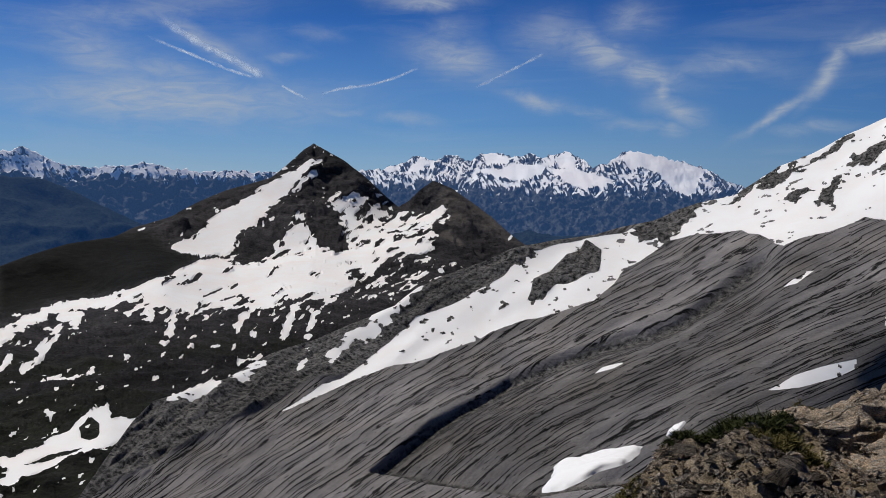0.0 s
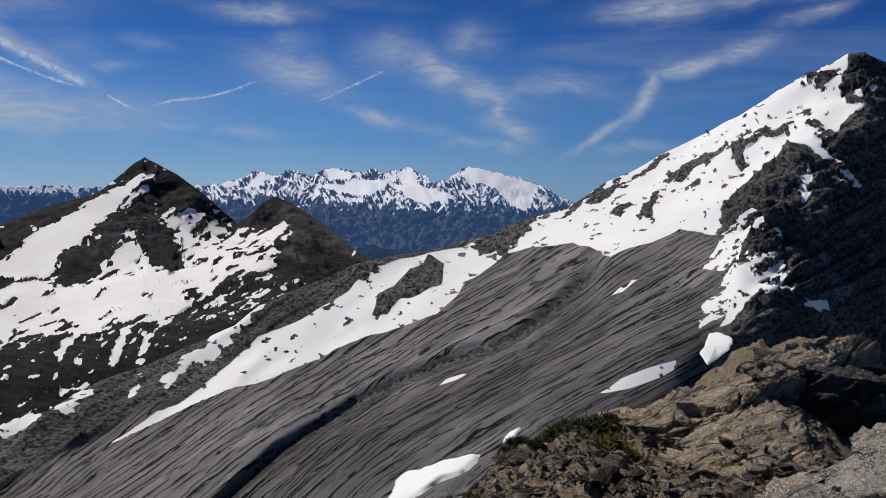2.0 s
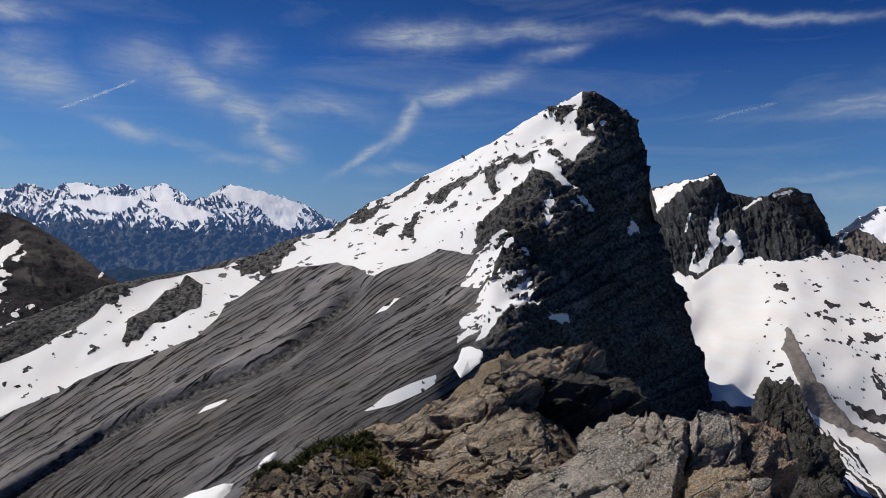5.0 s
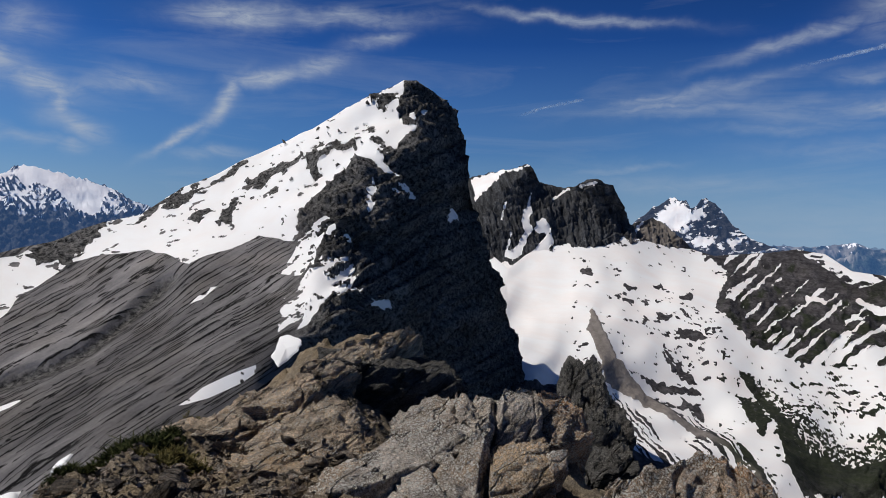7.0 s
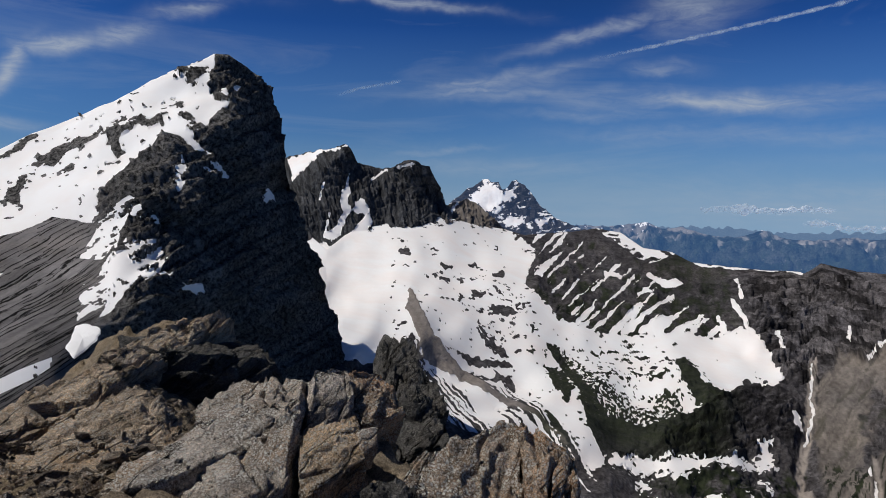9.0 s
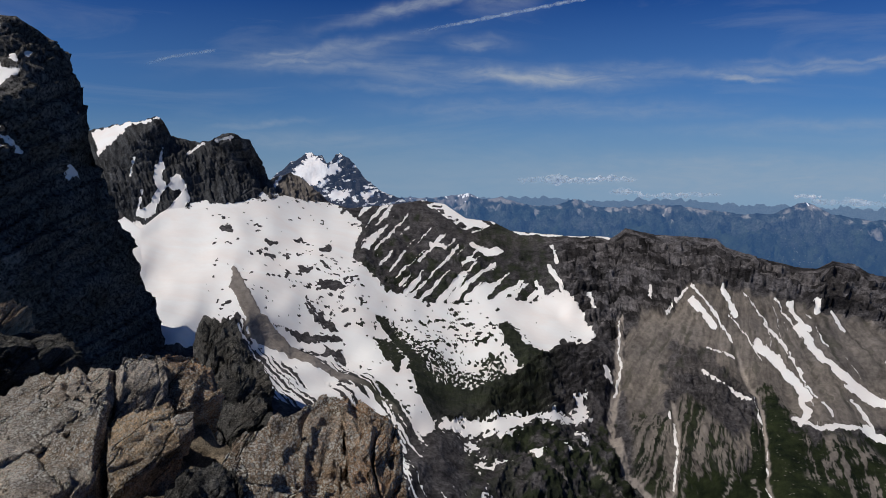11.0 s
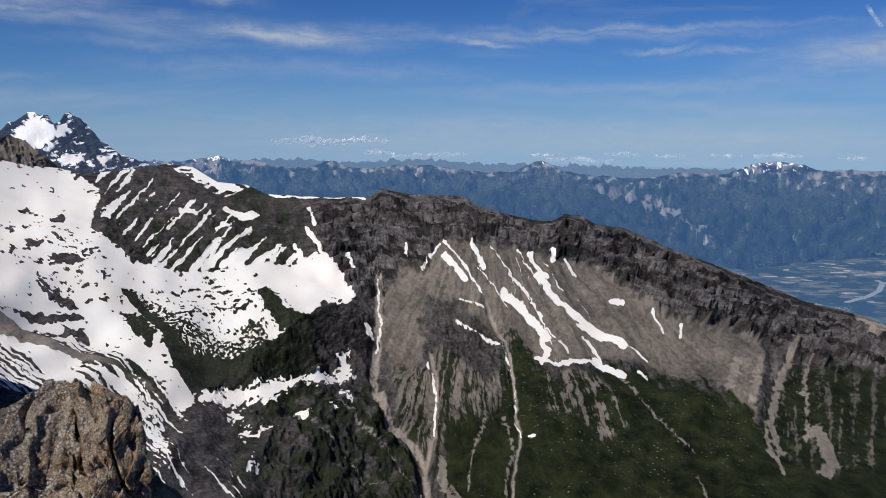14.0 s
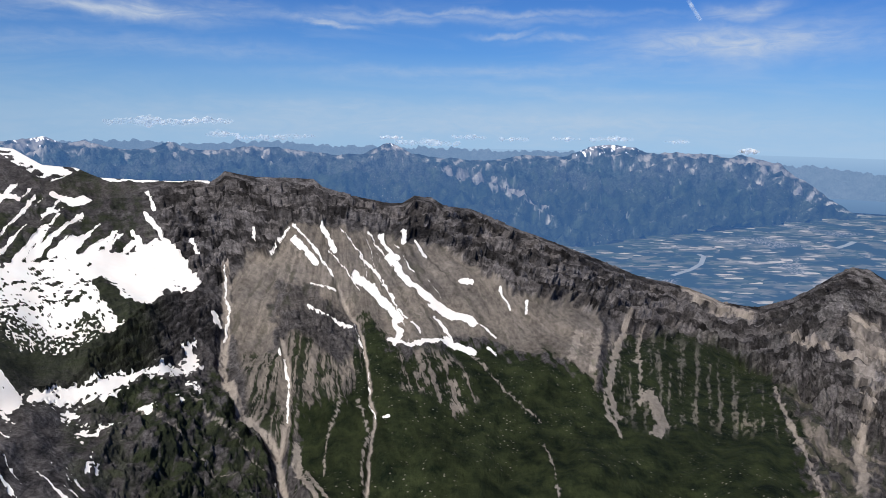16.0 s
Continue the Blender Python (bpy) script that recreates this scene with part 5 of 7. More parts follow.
def wander(az, el):
    """Bearing and height shaken a little, so that no edge on the slopes runs ruled."""
    return az + 0.14 * fbm(az * 1.6, el * 1.6, 0 * az, 3, 281, 0.5), el + 0.12 * fbm(az * 1.6, el * 1.6, 0 * az + 7, 3, 282, 0.5)


def snow_ridge(p, az, el):
    az, el = wander(az, el)
    n = fbm(az * 0.7, el * 1.4, 0 * az, 4, 241, 0.55)
    f = fbm(az * 2.6, el * 4.0, 0 * az, 2, 245, 0.6)
    g = fbm(az * 2.0, el * 4.2, 0 * az, 2, 246, 0.6)
    s = np.minimum(inside(az, el, BASIN) * 3.0, 1.0) + 0.5 * f
    high, low = smooth(inside(az, el, SPOTS_HIGH), -0.8, 0.8), smooth(inside(az, el, SPOTS_LOW), -0.4, 0.5)
    clean = smooth(inside(az, el, CLEAN), -0.3, 0.3)
    s = s - 4.0 * smooth(g + 0.6 * n - 0.2 + 0.3 * high + 0.42 * low - 0.3 * clean, 0.46, 0.54) * smooth(az, 50, 53)
    s = np.maximum(s, np.minimum(inside(az, el, SPECKLED) * 3, 0.6) - 4.0 * smooth(fbm(az * 3.0, el * 5.0, 0 * az, 3, 242, 0.6) + 0.2 * n, -0.12, 0.04))
    for poly in DIRT:
        s = np.minimum(s, -inside(az, el, poly) * 7 + 1.4 * f)
    bands = gnoise(az * 3.0 + el * 2.4, (el - az) * 0.14, 0 * az, 247) + 0.6 * gnoise(az * 6.5 + el * 5.2, (el - az) * 0.25, 0 * az, 248)
    apron = smooth(inside(az, el, APRON), -0.3, 0.5)
    s = s * (1 - apron) + apron * np.clip(5 * (bands + 0.3 * f - 0.1 + 0.05 * (el + 17)), -1, 1)
    under = inside(az, el, LOWER_SNOW)
    s = np.maximum(s, np.minimum(under * 3, 0.7) - 3 * smooth(bands - 0.04 + 0.2 * f, 0.0, 0.15) * smooth(under, -0.5, 0))
    s = np.minimum(s, -(inside(az, el, MORAINE) - 0.2) * 6 + 0.5 * f)
    for poly in SHELF:
        s = np.maximum(s, inside(az, el, poly) * 4 + 2.4 * f)
    th, r = fall(az, el)
    drawn = gnoise(th * 2.4, r * 0.5, 0 * az, 252) + 0.6 * gnoise(th * 4, r * 1.0, 0 * az, 253)
    for line, wdt in STREAKS:
        s = np.maximum(s, np.minimum(along(az, el, line, wdt * 0.75) * 6, 0.6) + 0.55 * drawn + 0.35 * f)
    thin = smooth(inside(az, el, CONE_SNOW), -0.3, 0.6)
    s = np.maximum(s, (gnoise(th * 1.6, r * 0.3, 0 * az, 254) + 0.3 * drawn - 0.58) * 6 * thin - (1 - thin))
    s = np.maximum(s, inside(az, el, CREST_SNOW) * 4 - 2.5 * smooth(gnoise(az * 1.4 + el * 2, el * 4 - az, 0 * az, 249), 0.1, 0.25))
    streak = 0.8 * gnoise((az - 0.9 * el) * 1.7, el * 0.28, 0 * az, 251) + 0.5 * gnoise((az - 0.9 * el) * 3.6, el * 0.5, 0 * az, 255)
    zone = smooth(inside(az, el, STRIPES), -0.3, 0.5)
    foot = smooth(np.interp(az, [c[0] for c in STRIPES[6:10]][::-1], [c[1] for c in STRIPES[6:10]][::-1]) - el + 2.4, 0.0, 2.4)
    s = np.maximum(s, (streak - 0.2 + 0.42 * foot + 0.18 * f) * 5 * zone - 2 * (1 - zone))
    patchy = smooth(inside(az, el, HEATH), -0.8, 0.5) * smooth(el, -19, -13)
    s = np.maximum(s, (fbm(az * 1.3, el * 2.2, 0 * az + 4, 4, 257) - 0.22) * 6 * patchy - (1 - patchy))
    return np.clip(s, -1, 0.6)


def cover_ridge(p, az, el, h):
    az, el = wander(az, el)
    n = fbm(az * 1.0, el * 1.3, 0 * az, 4, 261, 0.62)
    low = fbm(az * 0.3, el * 0.4, 0 * az, 3, 262)
    fine = fbm(az * 3.5, el * 4, 0 * az, 2, 263, 0.65)
    th, r = fall(az, el)
    rib = gnoise(th * 1.1, r * 0.16, 0 * az, 265) + 0.6 * gnoise(th * 3.0, r * 0.3, 0 * az, 266)
    top = below_crest(az, el)
    wall = wall_of(az, el)
    green = smooth(inside(az, el, GREEN) + 0.9 * rib + 0.8 * n, -0.25, 0.25)
    green = np.maximum(green, 0.9 * smooth(inside(az, el, HEATH) + 1.6 * n, -0.2, 0.6) * smooth(n + 0.25, -0.2, 0.2))
    # turf between the snow fields and along the crest's grassy shoulder
    turf = smooth(az, 61, 63) * (1 - smooth(az, 75, 78)) * smooth(n + 0.12 * (-el - 7.5), -0.1, 0.25) * (1 - smooth(-el, 16, 20))
    shoulder = 0.6 * smooth(az, 69.5, 71) * (1 - smooth(az, 74, 76)) * smooth(n + 0.3, 0, 0.3)
    knoll = 0.7 * smooth(az, 119, 122) * smooth(n + 0.15, 0, 0.3)
    green = np.maximum(np.maximum(green, 0.8 * turf), np.maximum(shoulder, knoll))
    lower = smooth(inside(az, el, LOWER_CONE), -0.2, 0.3)
    green = np.maximum(green, lower * smooth(rib + 0.5 * n, -0.05, 0.15) * 0.9)
    bed = np.zeros(az.shape)
    for line, wdt in FINGERS:
        bed = np.maximum(bed, 0.85 * smooth(along(az, el, line, wdt * 0.9) + 0.2 * fine + 0.1 * n, -0.06, 0.05))
    comb = gnoise(az * 1.9 + 0.25 * el, el * 0.16, 0 * az, 274) + 0.6 * gnoise(az * 4.5 + 0.5 * el, el * 0.3, 0 * az, 275) + 0.4 * n
    bed = np.maximum(bed, 0.55 * smooth(inside(az, el, RIBBED), -0.4, 0.9) * smooth(comb + 0.5 * fine, 0.1, 0.5))
    for line, wdt in ((GULLY_BED, 0.26), (GULLY_SIDE, 0.14), (GULLY_THIRD, 0.12)):
        bed = np.maximum(bed, smooth(along(az, el, line, wdt), -0.1, 0.06))
    for poly in SAND:
        bed = np.maximum(bed, 0.85 * smooth(inside(az, el, poly) + 0.5 * n, -0.1, 0.2))
    ochre = smooth(inside(az, el, OCHRE), -0.3, 0.3) * smooth(rib + 0.8 * n, 0.0, 0.2)
    cone = smooth(inside(az, el, CONE) + 0.3 * n, -0.15, 0.15) * (1 - 0.85 * smooth(inside(az, el, CRAGS) + 0.8 * n, -0.3, 0.3))
    moraine = smooth(inside(az, el, MORAINE), 0.0, 0.2)
    right = smooth(az, 114, 117) * smooth(-el, 17, 19) * smooth(rib + 0.3 * n, 0.0, 0.2)
    scree = np.clip(np.maximum(np.maximum(cone, lower * (1 - green)), np.maximum(np.maximum(bed, ochre), np.maximum(moraine, right))), 0, 1)
    grassy = smooth(inside(az, el, CONE) + 0.2, 0, 0.3) * smooth(gnoise(th * 0.5, r * 0.25, 0 * az, 268) + 0.6 * n, 0.3, 0.5) * 0.45
    green = np.clip(np.maximum(green * (1 - np.maximum(bed, ochre)), grassy), 0, 1) * (1 - wall * 0.85)
    scree = scree * (1 - 0.9 * wall * (1 - bed))
    layers = gnoise(az * 0.35, top * 4.0 + 1.2 * gnoise(az * 0.25, el * 0.3, 0 * az, 6), 0 * az, 271) + 0.6 * gnoise(az * 0.8, top * 6.5, 0 * az, 272)
    tone = 0.92 + 0.25 * low + 0.25 * n * (1 - 0.6 * green) + 0.35 * fine * (1 - 0.5 * green)
    band = smooth(gnoise(az * 0.3, top * 2.6 + 0.9 * gnoise(az * 0.3, el * 0.4, 0 * az, 6), 0 * az, 277) + 0.6 * gnoise(az * 0.9, top * 7.0 + 0.5 * gnoise(az * 0.8, el, 0 * az, 8), 0 * az, 278) + 0.2 * n, -0.12, 0.08)
    tone = tone * (1 - wall) + wall * (tone * (0.5 + 1.05 * band) + 0.5 * layers) + cone * 0.3 * rib + 0.75 * bed + 0.45 * moraine
    slabs = gnoise(az * 0.4 + el * 0.6, el * 5.0 - az * 2.3, 0 * az, 276)
    tone = tone - 0.4 * smooth(inside(az, el, CLIFF_BAND), -0.3, 0.2) * (1 - 2.4 * slabs)
    return np.stack([green, scree, np.clip(tone, 0.2, 2)], -1)


slope("valley_ridge", CREST_RIDGE, FOOT_RIDGE, MARKS_RIDGE, 0.07, M_RIDGE, relief_ridge, snow_ridge, cover_ridge,
      "weathered rock ridge above scree gullies, meadow and snow basin", back=0.5, crown=1.2)

# ---- distance: ranges too far off to shift ----
def relief_far(scale, amp, seed):
    def f(p, az, el):
        x, y, z = (p[..., k] * scale for k in range(3))
        return amp * (0.7 * ridged(x, y, z * 1.1, 5, seed, 0.5) + 0.3 * facets(x * 2, y * 2, z * 1.6, seed + 6))
    return f


def snow_far(line, soft, seed, amount=0.0, fields=()):
    """Snow above a height line, broken by gullies."""
    def f(p, az, el):
        side = gnoise(az * 0.7, el * 0.5, 0 * az, seed + 5)
        turn = np.where(side > 0, 1.0, -1.0) * smooth(np.abs(side), 0.0, 0.1)
        n = 0.3 * fbm(az * 1.6 + el * 0.5, el * 1.8, 0 * az, 4, seed, 0.6) + 0.2 * facets(az * 3.2, el * 4.2, 0 * az, seed + 2) + 0.42 * gnoise(az * 5 + 3.2 * turn * el, el * 1.2, 0 * az, seed + 3) + 0.4 * gnoise(az * 10 + 6.0 * turn * el, el * 3, 0 * az, seed + 4)
        top = np.interp(az, [q[0] for q in line], [q[1] for q in line])
        s = np.clip((el - top) / soft, -4, 0.5) + 3.4 * n + amount
        for poly in fields:
            s = np.maximum(s, inside(az, el, poly) * 9 + 1.6 * n)
        return np.clip(s, -1, 1)
    return f


GLACIERS = [[(1.50, 1.71), (2.75, 1.46), (4.20, 1.37), (5.03, 1.78), (7.09, 1.77), (7.70, 1.97), (7.50, 1.28), (6.48, 0.62), (4.83, 0.54), (3.58, 0.88), (2.75, 1.13)], [(7.62, 1.52), (9.74, 1.35), (11.36, 0.93), (12.56, 0.60), (11.77, 0.11), (10.56, -0.09), (9.35, 0.12), (8.32, 0.86)], [(13.05, 2.13), (13.39, 2.61), (13.94, 2.80), (14.88, 2.59), (16.05, 1.78), (17.04, 0.50), (17.56, -0.69), (16.48, -0.22), (15.49, 0.91), (14.51, 1.39), (13.34, 1.32)], [(14.88, 2.43), (16.63, 1.93), (18.72, 1.28), (18.29, 0.57), (18.01, -0.49), (17.45, -0.69), (16.27, 0.70)]]
GLACIERS += [[(2.96, 2.41), (3.41, 2.78), (4.41, 2.40), (5.03, 1.78), (3.99, 1.70), (3.16, 1.79)], [(8.31, 2.25), (9.12, 2.65), (9.81, 1.96), (9.33, 1.27), (8.52, 1.52)], [(-2.66, 1.30), (-1.62, 2.42), (-1.00, 2.00), (-1.62, 1.18), (-3.50, 0.89)]]
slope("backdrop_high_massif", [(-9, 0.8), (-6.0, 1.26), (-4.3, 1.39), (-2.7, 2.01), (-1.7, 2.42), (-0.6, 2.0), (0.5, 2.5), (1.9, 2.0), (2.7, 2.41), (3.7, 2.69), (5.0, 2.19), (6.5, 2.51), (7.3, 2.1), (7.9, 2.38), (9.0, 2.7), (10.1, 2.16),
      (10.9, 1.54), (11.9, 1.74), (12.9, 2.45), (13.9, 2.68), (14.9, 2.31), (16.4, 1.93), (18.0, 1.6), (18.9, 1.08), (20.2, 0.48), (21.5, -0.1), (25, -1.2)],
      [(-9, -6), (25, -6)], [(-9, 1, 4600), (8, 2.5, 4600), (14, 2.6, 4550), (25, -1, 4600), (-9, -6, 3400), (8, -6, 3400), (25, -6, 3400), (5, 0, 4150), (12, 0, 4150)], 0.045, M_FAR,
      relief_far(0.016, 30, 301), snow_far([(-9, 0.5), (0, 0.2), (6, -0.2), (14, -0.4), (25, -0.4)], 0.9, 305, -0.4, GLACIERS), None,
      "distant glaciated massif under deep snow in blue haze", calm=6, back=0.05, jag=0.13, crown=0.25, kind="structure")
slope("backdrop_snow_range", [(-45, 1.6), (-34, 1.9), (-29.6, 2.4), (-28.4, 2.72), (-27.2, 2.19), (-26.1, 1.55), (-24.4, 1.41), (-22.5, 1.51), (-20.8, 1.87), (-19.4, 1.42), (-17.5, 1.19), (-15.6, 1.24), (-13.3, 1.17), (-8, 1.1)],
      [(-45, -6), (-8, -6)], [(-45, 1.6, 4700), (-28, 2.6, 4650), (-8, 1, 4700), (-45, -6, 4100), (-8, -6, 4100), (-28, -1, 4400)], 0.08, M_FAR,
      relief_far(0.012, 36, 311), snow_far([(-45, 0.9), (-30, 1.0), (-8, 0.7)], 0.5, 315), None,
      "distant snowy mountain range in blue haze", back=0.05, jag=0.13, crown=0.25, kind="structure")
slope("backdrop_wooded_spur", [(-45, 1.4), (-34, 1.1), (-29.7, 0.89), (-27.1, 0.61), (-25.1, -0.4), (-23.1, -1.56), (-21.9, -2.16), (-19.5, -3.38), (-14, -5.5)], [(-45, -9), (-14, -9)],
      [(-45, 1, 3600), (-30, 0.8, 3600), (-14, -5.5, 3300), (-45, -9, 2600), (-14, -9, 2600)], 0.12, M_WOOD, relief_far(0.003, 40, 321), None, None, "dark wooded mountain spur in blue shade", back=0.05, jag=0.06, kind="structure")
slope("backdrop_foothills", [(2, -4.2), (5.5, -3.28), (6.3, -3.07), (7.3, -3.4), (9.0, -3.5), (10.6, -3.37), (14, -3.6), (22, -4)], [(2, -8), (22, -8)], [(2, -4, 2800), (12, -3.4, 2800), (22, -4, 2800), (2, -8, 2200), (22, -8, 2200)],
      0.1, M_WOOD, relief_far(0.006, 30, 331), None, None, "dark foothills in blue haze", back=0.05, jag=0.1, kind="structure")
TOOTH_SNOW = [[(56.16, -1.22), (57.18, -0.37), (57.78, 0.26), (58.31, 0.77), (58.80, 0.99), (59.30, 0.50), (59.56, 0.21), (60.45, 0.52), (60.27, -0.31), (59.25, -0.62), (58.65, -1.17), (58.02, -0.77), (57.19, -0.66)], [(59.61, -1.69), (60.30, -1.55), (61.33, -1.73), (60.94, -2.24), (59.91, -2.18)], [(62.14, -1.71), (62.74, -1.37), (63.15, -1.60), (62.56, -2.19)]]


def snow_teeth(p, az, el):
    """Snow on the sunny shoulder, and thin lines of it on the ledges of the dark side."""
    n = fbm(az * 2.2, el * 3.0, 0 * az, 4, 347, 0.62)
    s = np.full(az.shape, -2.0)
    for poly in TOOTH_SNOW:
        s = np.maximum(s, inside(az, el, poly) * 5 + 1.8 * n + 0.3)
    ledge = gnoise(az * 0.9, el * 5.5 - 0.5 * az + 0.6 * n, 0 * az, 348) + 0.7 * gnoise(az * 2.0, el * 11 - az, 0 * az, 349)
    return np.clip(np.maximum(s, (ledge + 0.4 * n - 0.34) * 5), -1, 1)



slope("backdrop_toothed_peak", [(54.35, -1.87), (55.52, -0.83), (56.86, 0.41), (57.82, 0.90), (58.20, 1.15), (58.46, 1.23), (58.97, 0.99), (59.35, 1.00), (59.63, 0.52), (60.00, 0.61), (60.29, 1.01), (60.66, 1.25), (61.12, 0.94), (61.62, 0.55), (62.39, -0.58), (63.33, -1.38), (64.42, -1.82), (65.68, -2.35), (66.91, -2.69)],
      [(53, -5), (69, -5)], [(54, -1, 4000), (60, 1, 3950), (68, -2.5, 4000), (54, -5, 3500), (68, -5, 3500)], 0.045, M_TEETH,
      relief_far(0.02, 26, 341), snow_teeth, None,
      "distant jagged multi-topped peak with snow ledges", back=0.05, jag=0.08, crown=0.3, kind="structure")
ALPS_FACE = [(96.37, -3.52), (98.67, -3.81), (101.19, -4.51), (103.29, -5.38), (105.85, -7.37), (104.59, -7.00), (102.06, -5.82), (99.53, -4.84), (97.43, -4.46)]


def cover_alps(p, az, el, h):
    """Woods low down, pasture, and pale limestone faces high up."""
    n = fbm(az * 1.3, el * 2.0, 0 * az, 4, 357, 0.6)
    top = np.interp(az, [93, 100, 109, 118, 126], [-2.6, -3.2, -2.6, -3.0, -6.0])
    rock = smooth((el - top) * 1.2 + 2.4 * n, 0.0, 0.9)
    rock = np.maximum(rock, smooth(inside(az, el, ALPS_FACE) * 2.5 + 1.5 * n + 0.9 * gnoise(az * 5 + 3.5 * el, el * 1.5, 0 * az, 359), 0.1, 0.7))
    rock = np.maximum(rock, smooth(gnoise(az * 3.0 + el * 3.4, el * 2.6, 0 * az, 358) + 0.6 * n, 0.55, 0.75) * smooth(az, 97, 100) * 0.6)
    wood = 0.85 * smooth(-el + 2.2 * n, 3.6, 5.4)
    return np.stack([wood * (1 - rock) * 0.9, rock * 0.6, np.clip(1 + 1.0 * n, 0.3, 2) * (1 + 0.5 * rock)], -1)


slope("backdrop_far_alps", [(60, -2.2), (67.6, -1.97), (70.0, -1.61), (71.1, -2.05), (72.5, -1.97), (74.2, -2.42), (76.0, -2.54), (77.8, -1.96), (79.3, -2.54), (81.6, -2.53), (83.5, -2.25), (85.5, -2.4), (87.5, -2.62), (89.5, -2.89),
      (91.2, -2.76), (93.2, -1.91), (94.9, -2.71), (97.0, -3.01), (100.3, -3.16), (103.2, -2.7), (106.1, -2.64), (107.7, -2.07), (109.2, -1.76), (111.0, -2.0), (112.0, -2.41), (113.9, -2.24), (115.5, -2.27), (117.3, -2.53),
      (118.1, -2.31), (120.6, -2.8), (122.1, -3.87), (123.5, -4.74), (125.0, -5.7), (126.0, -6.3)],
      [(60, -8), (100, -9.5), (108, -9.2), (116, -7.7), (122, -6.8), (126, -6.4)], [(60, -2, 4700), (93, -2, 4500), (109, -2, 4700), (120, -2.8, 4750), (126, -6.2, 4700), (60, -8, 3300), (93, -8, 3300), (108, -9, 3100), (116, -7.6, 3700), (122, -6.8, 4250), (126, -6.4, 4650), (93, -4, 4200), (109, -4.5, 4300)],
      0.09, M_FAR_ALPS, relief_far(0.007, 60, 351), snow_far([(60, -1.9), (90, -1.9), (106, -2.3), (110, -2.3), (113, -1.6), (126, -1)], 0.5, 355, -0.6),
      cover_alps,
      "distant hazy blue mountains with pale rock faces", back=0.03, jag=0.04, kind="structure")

# stronger emission here: more haze painted over the farthest range
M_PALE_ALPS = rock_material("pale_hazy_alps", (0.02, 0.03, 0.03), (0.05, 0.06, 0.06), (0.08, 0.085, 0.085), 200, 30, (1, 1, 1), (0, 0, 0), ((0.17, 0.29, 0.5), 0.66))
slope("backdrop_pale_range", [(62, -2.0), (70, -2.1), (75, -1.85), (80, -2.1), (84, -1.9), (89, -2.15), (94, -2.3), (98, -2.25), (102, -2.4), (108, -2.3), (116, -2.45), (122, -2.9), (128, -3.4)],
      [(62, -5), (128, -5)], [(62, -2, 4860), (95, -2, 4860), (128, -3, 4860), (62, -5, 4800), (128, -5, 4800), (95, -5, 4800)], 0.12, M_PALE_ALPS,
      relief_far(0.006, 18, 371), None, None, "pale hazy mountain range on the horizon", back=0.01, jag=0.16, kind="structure")

